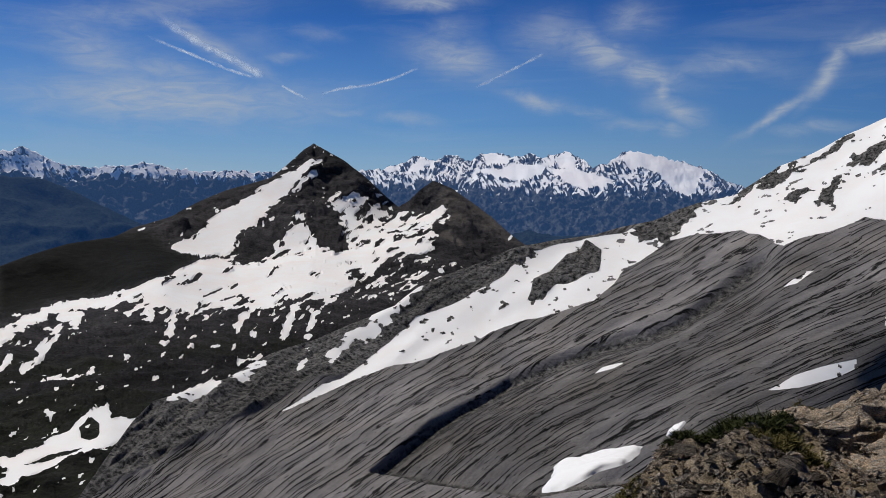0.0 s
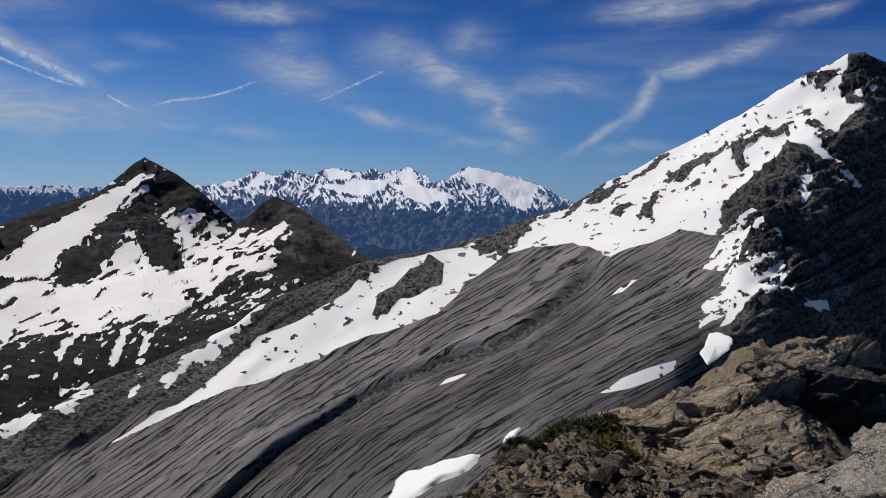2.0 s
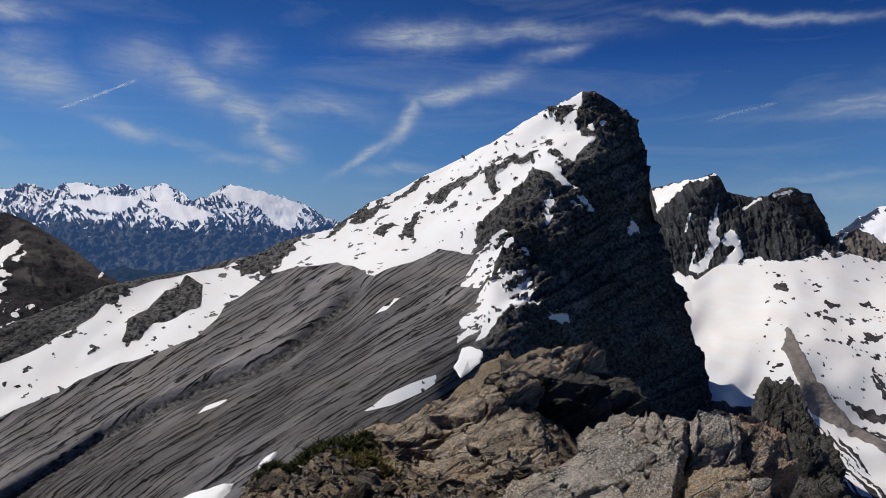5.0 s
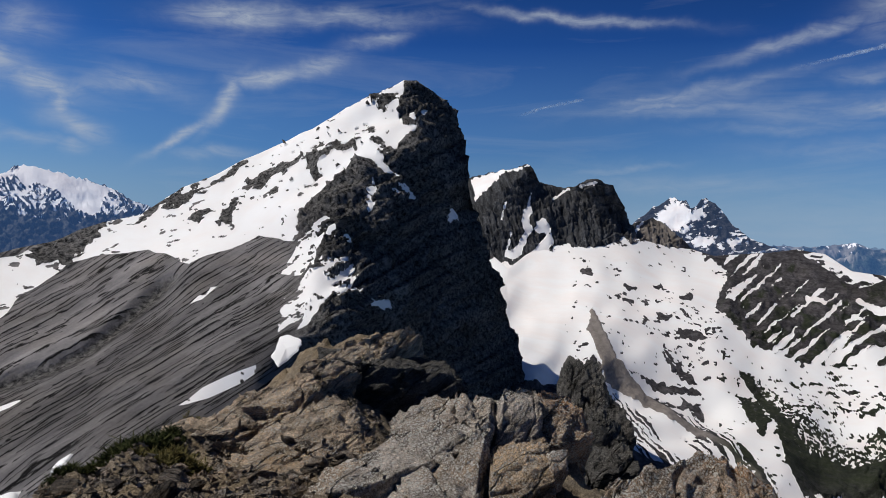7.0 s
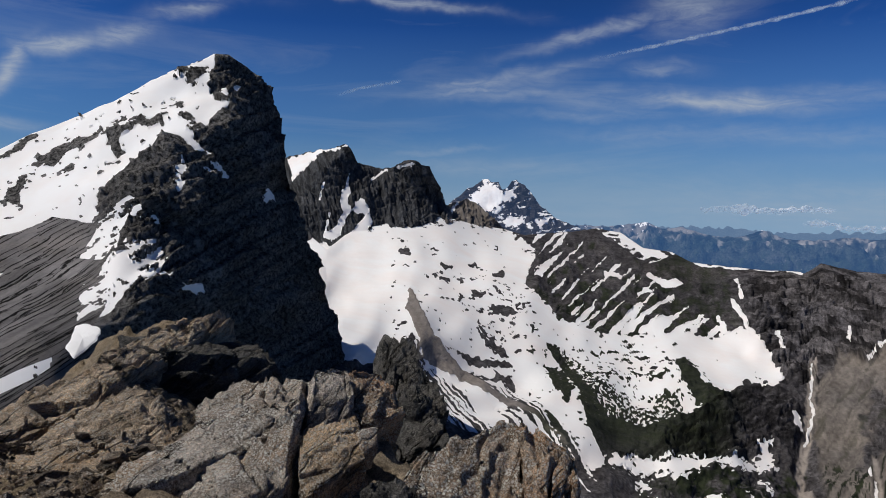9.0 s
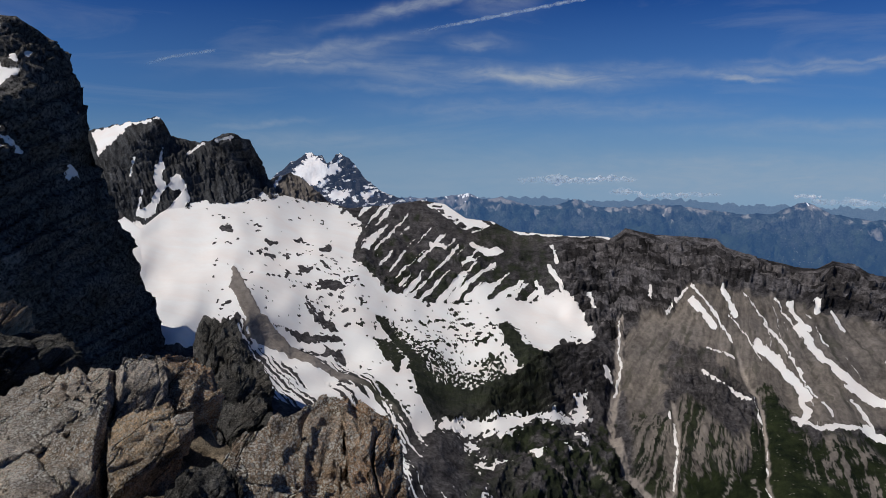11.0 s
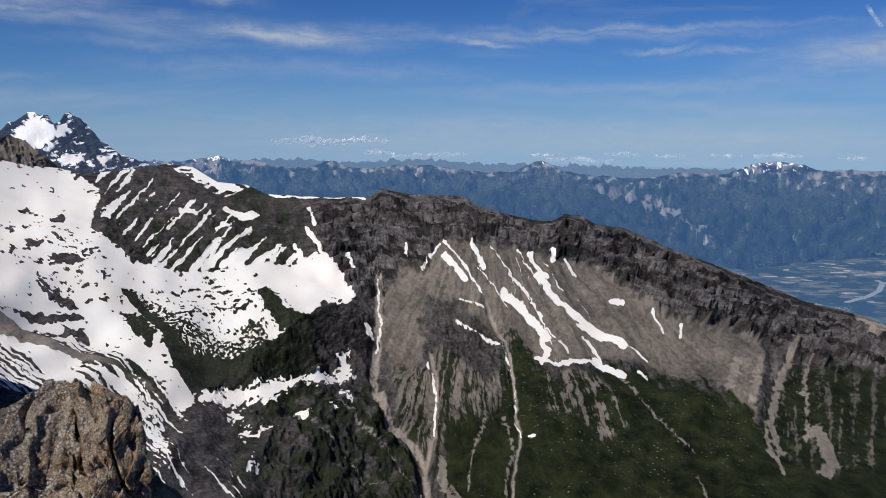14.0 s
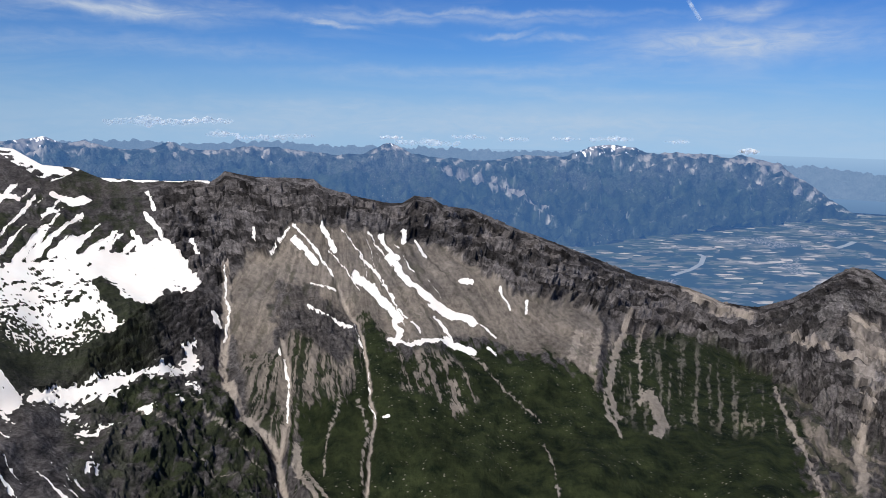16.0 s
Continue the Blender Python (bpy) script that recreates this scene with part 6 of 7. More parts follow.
# ---- valley plain and the haze at its end ----
def build_plain():
    m, t, out, co = material("patchwork_of_fields")
    cells = node(t, "ShaderNodeTexVoronoi", {"Vector": stretched(t, co, (1, 0.5, 1), (0, 0, 0.6)), "Scale": 0.042}).outputs["Color"]
    pick = node(t, "ShaderNodeSeparateColor", {0: cells}).outputs[0]
    col = ramp_of(t, pick, [(0.0, (0.012, 0.025, 0.012)), (0.35, (0.03, 0.045, 0.02)), (0.6, (0.12, 0.112, 0.08)), (0.8, (0.05, 0.06, 0.04)), (1.0, (0.42, 0.37, 0.3))])
    col = mix(t, ramp_of(t, noise_of(t, co, 0.006, 6), [(0.48, 0), (0.56, 1)]), col, (0.012, 0.024, 0.016))
    town = math_(t, "MULTIPLY", ramp_of(t, noise_of(t, co, 0.0035, 3), [(0.58, 0), (0.64, 1)]), ramp_of(t, noise_of(t, co, 0.12, 4), [(0.5, 0), (0.6, 1)]))
    col = mix(t, town, col, (0.3, 0.28, 0.26))
    # the fields glow blue to stand for the haze over them
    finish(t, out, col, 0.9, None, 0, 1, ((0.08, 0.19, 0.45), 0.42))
    n = 96
    a = np.linspace(0, 2 * np.pi, n, endpoint=False)
    r = np.array([5, 600, 1500, 2500, 3200, 3800, 4300, 4940.0])
    z = EYE - 0.1085 * 4630
    v = np.stack([r[:, None] * np.sin(a), r[:, None] * np.cos(a), np.full((len(r), n), z)], -1).reshape(-1, 3)
    i = np.arange(len(r) * n).reshape(len(r), n)
    j = np.roll(i, -1, axis=1)
    f = np.stack([i[:-1], i[1:], j[1:], j[:-1]], -1).reshape(-1, 4)
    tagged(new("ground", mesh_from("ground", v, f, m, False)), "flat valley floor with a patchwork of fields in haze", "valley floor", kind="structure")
    # haze at the valley's end: an added ring wall that glows
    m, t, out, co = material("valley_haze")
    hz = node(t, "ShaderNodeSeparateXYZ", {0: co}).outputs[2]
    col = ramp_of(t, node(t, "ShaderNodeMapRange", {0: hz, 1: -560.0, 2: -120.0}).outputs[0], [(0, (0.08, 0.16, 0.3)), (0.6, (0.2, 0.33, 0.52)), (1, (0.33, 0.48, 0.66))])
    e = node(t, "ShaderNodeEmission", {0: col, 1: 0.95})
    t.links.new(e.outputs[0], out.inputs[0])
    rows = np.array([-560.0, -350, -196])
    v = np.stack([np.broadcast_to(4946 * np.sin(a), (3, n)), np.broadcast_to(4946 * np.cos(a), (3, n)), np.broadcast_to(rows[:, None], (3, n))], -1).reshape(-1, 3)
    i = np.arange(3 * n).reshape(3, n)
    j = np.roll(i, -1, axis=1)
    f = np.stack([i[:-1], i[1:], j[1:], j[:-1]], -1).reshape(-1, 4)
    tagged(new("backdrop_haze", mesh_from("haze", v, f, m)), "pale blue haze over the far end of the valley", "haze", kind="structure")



def build_river():
    """The valley river: a pale strip of water sunk in the plain."""
    m, t, out, co = material("hazy_silty_river_water")
    # blue emission on the water, for the haze in front of it
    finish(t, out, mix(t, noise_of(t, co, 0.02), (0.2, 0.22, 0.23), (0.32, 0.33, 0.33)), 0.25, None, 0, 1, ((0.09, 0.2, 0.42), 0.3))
    z0 = EYE - 0.1085 * 4630
    for line, wide in (([(114.12, -10.95), (115.33, -10.46), (115.99, -10.01), (116.18, -9.48), (115.79, -9.31)], 9.0), ([(124.51, -8.22), (125.16, -7.94), (125.53, -7.69)], 12.0)):
        p = np.array(line)
        k = np.linspace(0, len(p) - 1, 40)
        az, el = np.interp(k, np.arange(len(p)), p[:, 0]), np.interp(k, np.arange(len(p)), p[:, 1])
        d = (z0 - EYE) / np.tan(np.radians(el))
        x, y = d * np.sin(np.radians(az)), d * np.cos(np.radians(az))
        nx, ny = -np.gradient(y), np.gradient(x)
        l = np.hypot(nx, ny)
        v = np.stack([np.stack([x + s * wide * nx / l, y + s * wide * ny / l, 0 * x + z0 + 0.6], -1) for s in (-1, 1)])
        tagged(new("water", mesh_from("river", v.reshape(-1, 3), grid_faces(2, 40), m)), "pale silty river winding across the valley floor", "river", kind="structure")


build_plain()
build_river()

# ---- the summit rocks close by ----
GROUND_MARKS = [(0, 0, -1.65), (2.5, 0, -2.6), (0, 4, -2.9), (-3, 0, -3.2), (-2, 6, -6.5), (3, 4, -3.1), (6, 1, -4.3), (2.9, 8.8, -3.45), (3.6, 8.1, -3.35), (3.2, 11, -3.85), (4.4, 11.6, -3.85), (6, 12.6, -3.8), (7.3, 13, -3.7), (8.1, 13.3, -3.75), (9.3, 13, -3.9), (10, 13.4, -4.1), (11.4, 16.5, -3.7), (13.6, 15.9, -3.5), (12.7, 20.4, -4.8), (11.6, 18.6, -4.4), (5.4, 10.4, -4.1), (6.6, 11.9, -4.1), (6, 10.6, -3.9), (7, 10.4, -3.95), (8.6, 11.1, -4.2), (6.3, 7.6, -3.7), (6, 5.6, -3.3), (7.6, 6.6, -3.4)]
GROUND_MARKS += [(8.7, 7, -3.6), (9.1, 3.9, -4.0), (7.2, 3.9, -3.5), (8.3, 12.2, -4.0), (10.5, 10.5, -6.0), (12, 13, -6), (1, 13, -9), (4, 16, -10), (8, 18, -9), (14, 25, -13), (18, 20, -11), (16, 12, -11), (13, 8.5, -9), (13, 5, -9), (12, 1, -9), (9, -3, -9), (-6, 10, -12), (-8, 0, -9), (0, -8, -8), (4, -5, -6)]
M_SUMMIT = rock_material("summit_earth", (0.09, 0.073, 0.055), (0.36, 0.295, 0.22), (0.3, 0.225, 0.135), 0.8, 0.12)


def ground_height(x, y):
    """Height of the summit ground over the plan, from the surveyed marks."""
    m = np.array(GROUND_MARKS, dtype=np.float64)
    r = np.sqrt(((m[:, None, :2] - m[None, :, :2]) ** 2).sum(-1))
    n = len(m)
    a = np.zeros((n + 3, n + 3))
    a[:n, :n], a[:n, n], a[:n, n + 1:], a[n, :n], a[n + 1:, :n] = -r - 0.02 * np.eye(n), 1, m[:, :2], 1, m[:, :2].T
    w = np.linalg.solve(a, np.concatenate([m[:, 2], np.zeros(3)]))
    s = w[n] + w[n + 1] * x + w[n + 2] * y
    for k in range(n):
        s = s - w[k] * np.sqrt((x - m[k, 0]) ** 2 + (y - m[k, 1]) ** 2 + 0.02)
    return s + EYE + 0.12 * ridged(x * 0.9, y * 0.9, 0 * x, 5, 401, 0.55) + 0.22 * facets(x * 1.1, y * 1.1 - 0.5 * x, 0 * x, 402) + 0.09 * facets(x * 3.2, y * 3.2, 0 * x, 403) + 0.03 * fbm(x * 5, y * 5, 0 * x, 3, 407)


def build_summit():
    x, y = np.meshgrid(np.arange(-9, 20, 0.09), np.arange(-9, 26, 0.09))
    z = ground_height(x, y)
    p = np.stack([x, y, z], -1).reshape(-1, 3)
    tone = 1 + 0.4 * fbm(x, y, 0 * x, 3, 405)
    cov = np.stack([0 * tone, 0 * tone, tone], -1).reshape(-1, 3)
    tagged(new("ground_summit", mesh_from("summit", p, grid_faces(*x.shape)[:, ::-1], M_SUMMIT, True, cov, {"snow": np.full(len(p), -1.0)})), "brown earth and grit between the summit rocks", "ground", kind="structure")


build_summit()


BEDDING = (-0.33, 0.41, 0.85)  # across the beds of the summit rock


def boulder_material(name, dark, light, rust, lichen, pieces=False):
    """Weathered summit rock: layered grain, rust stains, a few open cracks and many small crusts of pale lichen."""
    m, t, out, co = material(name)
    big = noise_of(t, co, 0.8, 5, 0.6, 0.4)
    dip = node(t, "ShaderNodeVectorMath", {0: co, 1: BEDDING}, op="DOT_PRODUCT").outputs["Value"]
    laid = node(t, "ShaderNodeVectorMath", {0: co, 1: node(t, "ShaderNodeVectorMath", {0: (BEDDING[0] * 4, BEDDING[1] * 4, BEDDING[2] * 4), 1: node(t, "ShaderNodeCombineXYZ", {0: dip, 1: dip, 2: dip}).outputs[0]}, op="MULTIPLY").outputs[0]}, op="ADD").outputs[0]
    beds = noise_of(t, laid, 1.1, 6, 0.6, 0.2)
    fine = noise_of(t, co, 16, 6, 0.7)
    grit = noise_of(t, co, 55, 4, 0.7)
    col = mix(t, ramp_of(t, beds, [(0.36, 0), (0.62, 1)]), dark, light)
    col = mix(t, math_(t, "MULTIPLY", ramp_of(t, big, [(0.46, 0), (0.66, 1)]), 0.7), col, rust)
    col = mix(t, 0.75, col, ramp_of(t, fine, [(0.34, 0.25), (0.66, 1.7)]), "MULTIPLY")
    col = mix(t, 0.85, col, ramp_of(t, grit, [(0.36, 0.3), (0.64, 1.7)]), "MULTIPLY")
    rift = math_(t, "ABSOLUTE", math_(t, "SUBTRACT", noise_of(t, laid, 0.35, 3, 0.5, 0.3), 0.5))
    rift = ramp_of(t, rift, [(0.003, 0), (0.009, 1)])
    col = mix(t, rift, mix(t, 1.0, col, 0.3, "MULTIPLY"), col)
    patch = ramp_of(t, noise_of(t, co, 1.6, 5, 0.65), [(0.4, 0.25), (0.56, 1)])
    for scale, reach, much, tint in ((13.0, 0.26, 0.8, (0.68, 0.65, 0.59)), (28.0, 0.38, 1.0, (0.7, 0.68, 0.63)), (60.0, 0.42, 0.8, (0.62, 0.6, 0.56))):
        spots = node(t, "ShaderNodeTexVoronoi", {"Vector": co, "Scale": scale, "Randomness": 1.0}).outputs["Distance"]
        crust = ramp_of(t, math_(t, "ADD", spots, math_(t, "MULTIPLY", math_(t, "SUBTRACT", fine, 0.5), 0.9)), [(reach - 0.06, 1), (reach, 0)])
        col = mix(t, math_(t, "MULTIPLY", math_(t, "MULTIPLY", crust, patch), lichen * much), col, tint)
    if pieces:
        one = math_(t, "ADD", t.nodes.new("ShaderNodeNewGeometry").outputs["Random Per Island"], t.nodes.new("ShaderNodeObjectInfo").outputs["Random"])
        col = mix(t, 1.0, col, ramp_of(t, math_(t, "FRACT", one), [(0, 0.35), (0.6, 0.9), (1, 1.7)]), "MULTIPLY")
    hgt = math_(t, "ADD", math_(t, "MULTIPLY", beds, 0.5), math_(t, "ADD", math_(t, "MULTIPLY", fine, 0.5), math_(t, "MULTIPLY", noise_of(t, co, 5, 5, 0.65), 0.7)))
    flake = node(t, "ShaderNodeTexVoronoi", {"Vector": laid, "Scale": 1.6}).outputs["Distance"]
    hgt = math_(t, "ADD", hgt, math_(t, "ADD", math_(t, "MULTIPLY", rift, 0.4), math_(t, "ADD", math_(t, "MULTIPLY", flake, -0.5), math_(t, "MULTIPLY", grit, 0.2))))
    finish(t, out, col, 0.88, hgt, 0.2, 1.0)
    return m


M_PALE = boulder_material("lichened_grey_rock", (0.16, 0.138, 0.12), (0.54, 0.468, 0.405), (0.42, 0.305, 0.21), 1.0)
M_BROWN = boulder_material("brown_summit_rock", (0.135, 0.104, 0.077), (0.54, 0.425, 0.315), (0.47, 0.32, 0.185), 0.55)
M_ORANGE = boulder_material("rust_stained_rock", (0.145, 0.107, 0.077), (0.5, 0.38, 0.28), (0.47, 0.27, 0.15), 0.7)
M_SPOTTED = boulder_material("lichen_spotted_brown_rock", (0.105, 0.083, 0.066), (0.4, 0.31, 0.24), (0.37, 0.247, 0.153), 1.0)
# darker copy of the summit rock, its colour standing for shade
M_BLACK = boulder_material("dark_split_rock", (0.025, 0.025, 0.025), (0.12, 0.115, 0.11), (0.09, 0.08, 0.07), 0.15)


def block(name, corners, thick, mat, label, seed, rough=0.048, splay=0.25, lean=(0, 0, 0), cracks=0.5, n=54, category="boulder", parent=None):
    """A weathered block of rock: its open face from four corners (top left, top right, bottom right, bottom left, from the first eye),
    its body that thick behind and below the face."""
    c = np.array(corners, dtype=np.float64) + (0, 0, EYE)
    nn = np.cross(c[1] - c[0], c[3] - c[0])
    nn /= np.linalg.norm(nn)
    if (nn * (c.mean(0) - (0, 0, EYE))).sum() < 0:
        nn = -nn
    away = nn * thick + np.array(lean, dtype=np.float64)
    mid = c.mean(0)
    back = mid + (c - mid) * (1 + splay) + away
    verts, faces = [], []
    g = np.linspace(0, 1, n)
    a, b = np.meshgrid(g, g)
    sides = [(a, b, 0 * a), (a, b, 0 * a + 1), (0 * a, a, b), (0 * a + 1, a, b), (a, 0 * a, b), (a, 0 * a + 1, b)]
    for u, v, w in sides:
        q = np.stack([u, v, w], -1) * 2 - 1
        l = np.linalg.norm(q, axis=-1, keepdims=True)
        q = q * (1 - 0.05 * np.clip(l - 1, 0, 1))
        u, v, w = ((q[..., k:k + 1] + 1) / 2 for k in range(3))
        front = (c[0] * (1 - u) + c[1] * u) * (1 - v) + (c[3] * (1 - u) + c[2] * u) * v
        rear = (back[0] * (1 - u) + back[1] * u) * (1 - v) + (back[3] * (1 - u) + back[2] * u) * v
        verts.append((front * (1 - w) + rear * w).reshape(-1, 3))
        faces.append(grid_faces(n, n) + len(faces) * n * n)
    p = np.concatenate(verts)
    size = np.linalg.norm(c[2] - c[0])
    x, y, z = p.T
    o = seed * 13.7
    def vec(f, s):
        return np.stack([fbm(x * f + o, y * f, z * f, 3, s), fbm(x * f, y * f + o, z * f, 3, s + 1), fbm(x * f, y * f, z * f + o, 3, s + 2)], -1)
    out = (p - (mid + away * 0.5))
    out /= np.linalg.norm(out, axis=1, keepdims=True) + 1e-9
    chip = ridged(x * 1.4 + o, y * 1.4, z * 2.2, 5, 500 + seed, 0.55)
    tilt = x * BEDDING[0] + y * BEDDING[1] + z * BEDDING[2]
    ledge = ((tilt * 2.6 + 0.7 * gnoise(x * 0.8 + o, y * 0.8, z * 0.8, 507)) % 1.0) - 0.5
    crack = np.minimum(np.abs(gnoise(x * 0.9 + o, y * 0.9, z * 0.4, 511)), np.abs(gnoise(tilt * 1.3 + o, x * 0.3, y * 0.3, 513)) * 1.3)
    k = min(size, 3.0) / 2.0
    rnd = np.random.RandomState(seed)
    core = mid + away * 0.5
    for _ in range(9):
        m = rnd.normal(size=3)
        m /= np.linalg.norm(m)
        reach = (p - core) @ m
        over = np.clip(reach - rnd.uniform(0.8, 0.93) * reach.max(), 0, None)
        p = p - over[:, None] * m
    f = 1.1 / max(k, 0.3)
    broken = 1.0 * facets(x * f + o, y * f, z * f * 1.6, 530 + seed) + 0.55 * facets(x * f * 2.6, y * f * 2.6 + o, z * f * 4, 531 + seed) + 0.25 * facets(x * f * 7, y * f * 7 + o, z * f * 11, 532)
    p = p + vec(0.8 / max(k, 0.3), 520) * 0.05 * k + out * (rough * k * (2.6 * broken + 0.4 * chip + 2.0 * ledge) - 0.25 * k * cracks * (1 - smooth(crack, 0.0, 0.035)))[:, None]
    me = mesh_from(name, p, np.concatenate(faces), mat)
    bm = bmesh.new()
    bm.from_mesh(me)
    bmesh.ops.remove_doubles(bm, verts=bm.verts, dist=0.0004)
    bmesh.ops.recalc_face_normals(bm, faces=bm.faces)
    for f in bm.faces:
        f.smooth = True
    bm.to_mesh(me)
    bm.free()
    ob = new(name, me)
    if parent is not None:
        ob.parent = parent
        return tagged(ob, label)
    return tagged(ob, label, category)


split_rock = block("boulder", [(7.07, 7.88, -2.66), (7.83, 7.20, -2.16), (6.68, 6.13, -2.64), (4.19, 6.45, -3.02)], 1.3, M_PALE, "pale grey tilted slab of rock crusted with lichen", 1, splay=0.1, lean=(0.5, 0.6, -1.2))
block("lower_slab", [(5.58, 6.55, -2.98), (6.46, 5.96, -2.54), (5.47, 5.10, -2.94), (4.19, 5.38, -3.09)], 1.2, M_PALE, "pale grey rock slab below a long crack", 2, splay=0.1, lean=(0.4, 0.5, -1.0), parent=split_rock)
twin_rock = block("boulder", [(7.54, 6.88, -2.23), (8.05, 6.47, -2.22), (7.58, 6.08, -2.63), (6.67, 6.10, -2.73)], 1.5, M_PALE, "grey split rock block with lichen crust", 3, lean=(0.5, 0.4, -0.8))
block("top_block", [(8.19, 6.62, -2.25), (8.86, 6.42, -2.29), (8.57, 5.93, -2.78), (7.68, 6.04, -2.80)], 1.5, M_ORANGE, "rock block with orange lichen on its top", 4, lean=(0.6, 0.4, -1.0), parent=twin_rock)
block("lower_block", [(6.43, 5.79, -2.62), (7.10, 5.59, -2.47), (6.52, 4.89, -2.95), (5.77, 5.20, -3.05)], 1.4, M_BROWN, "brown broken rock block with stepped ledges", 5, lean=(0.4, 0.4, -0.8), parent=twin_rock)
block("boulder", [(6.85, 5.33, -2.63), (7.15, 5.29, -2.62), (6.96, 5.12, -2.77), (6.70, 5.11, -2.77)], 0.35, M_PALE, "small pale rock wedged between the blocks", 6, n=20)
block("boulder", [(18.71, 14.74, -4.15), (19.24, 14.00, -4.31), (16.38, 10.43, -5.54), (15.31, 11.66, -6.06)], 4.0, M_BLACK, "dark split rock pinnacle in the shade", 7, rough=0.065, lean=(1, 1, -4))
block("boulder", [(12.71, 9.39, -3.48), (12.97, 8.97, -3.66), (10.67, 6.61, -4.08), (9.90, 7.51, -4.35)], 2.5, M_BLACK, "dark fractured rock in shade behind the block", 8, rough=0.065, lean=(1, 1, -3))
tall_rock = block("boulder", [(6.77, 4.48, -2.77), (8.35, 4.15, -2.50), (6.66, 3.00, -3.38), (5.72, 4.17, -3.14)], 1.8, M_SPOTTED, "lichen-spotted brown rock block split by cracks", 9, splay=0.05, lean=(0.8, 0.2, -0.9), n=72)
block("end_face", [(8.24, 4.12, -2.51), (8.29, 3.42, -2.76), (7.18, 2.73, -3.58), (6.81, 3.11, -3.46)], 1.4, M_ORANGE, "rust-brown upright rock with a smooth face", 10, splay=0.05, lean=(0.9, 0.1, -0.6), parent=tall_rock)
block("dark_foot", [(5.75, 4.42, -2.70), (6.34, 4.19, -2.73), (5.70, 3.57, -3.03), (5.17, 4.00, -2.85)], 1.0, M_BLACK, "dark jagged rock below the lichened block", 11, rough=0.07, lean=(0.4, 0.2, -0.6), parent=tall_rock)
crest_rock = block("rock_outcrop", [(9.30, 13.97, -3.16), (13.72, 15.76, -3.08), (13.18, 14.82, -3.39), (6.80, 11.97, -3.69)], 2.2, M_BROWN, "long brown rock crest with lichen, overhanging a dark hollow", 12, rough=0.055, splay=0.1, lean=(0.8, 1.2, -2.4), n=72)
broad_rock = block("rock_outcrop", [(6.99, 11.61, -3.76), (8.79, 12.05, -3.36), (7.57, 9.50, -3.71), (4.68, 8.50, -3.86)], 1.5, M_BROWN, "broad brown rock face with rough layered ledges", 13, rough=0.055, splay=0.15, lean=(0.5, 0.6, -1.4), n=72)
block("side_slab", [(6.31, 13.04, -3.79), (8.41, 12.80, -3.16), (8.37, 12.04, -3.37), (5.88, 11.39, -3.86)], 1.0, M_BROWN, "long tilted brown slab of layered rock", 16, rough=0.055, splay=0.1, lean=(0.5, 0.5, -1.2), n=60, parent=crest_rock)
block("front_slab", [(5.71, 10.57, -3.78), (8.36, 12.03, -3.45), (8.64, 10.97, -3.81), (4.83, 7.81, -3.48)], 1.0, M_BROWN, "broad tilted brown slab with rough ledges", 17, rough=0.055, splay=0.1, lean=(0.4, 0.4, -1.0), n=72, parent=broad_rock)
block("rock_roof", [(9.85, 14.31, -3.13), (13.09, 14.99, -2.87), (12.73, 14.66, -3.31), (9.34, 13.34, -3.48)], 1.3, M_BROWN, "jutting rust-brown roof of rock over a dark hollow", 18, splay=0.05, lean=(1.6, 0.8, -0.3), n=60, parent=crest_rock)
block("foot_slab", [(4.64, 7.26, -3.28), (6.11, 7.70, -3.00), (6.19, 6.57, -2.99), (4.68, 5.73, -3.23)], 0.9, M_PALE, "low pale slab of lichened rock", 19, splay=0.1, lean=(0.4, 0.4, -0.9), n=60, parent=split_rock)
block("boulder", [(5.53, 12.78, -3.73), (6.59, 12.13, -3.55), (6.37, 11.50, -3.69), (5.35, 11.96, -3.74)], 0.8, M_BROWN, "flat brown ledge of rock above the scree", 14, lean=(0.2, 0.5, -0.2), n=30)
# wall turned from the sun in dark rock, to fill the hollow with shade
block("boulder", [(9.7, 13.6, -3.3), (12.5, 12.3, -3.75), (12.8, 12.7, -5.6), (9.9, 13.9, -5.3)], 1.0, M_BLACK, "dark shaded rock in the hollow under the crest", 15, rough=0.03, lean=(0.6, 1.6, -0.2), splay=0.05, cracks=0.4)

# ---- loose stones, plants and last snow on the summit ----
M_STONE = boulder_material("loose_stone", (0.09, 0.075, 0.06), (0.33, 0.272, 0.22), (0.25, 0.17, 0.108), 0.25, True)


def plain_leaf(name, low, high):
    m, t, out, co = material(name)
    r = t.nodes.new("ShaderNodeNewGeometry").outputs["Random Per Island"]
    finish(t, out, mix(t, r, low, high), 0.7)
    return m


M_HEATH = plain_leaf("dwarf_shrub_leaves", (0.012, 0.02, 0.006), (0.055, 0.058, 0.02))
M_STRAW = plain_leaf("dry_grass", (0.05, 0.05, 0.015), (0.16, 0.13, 0.05))


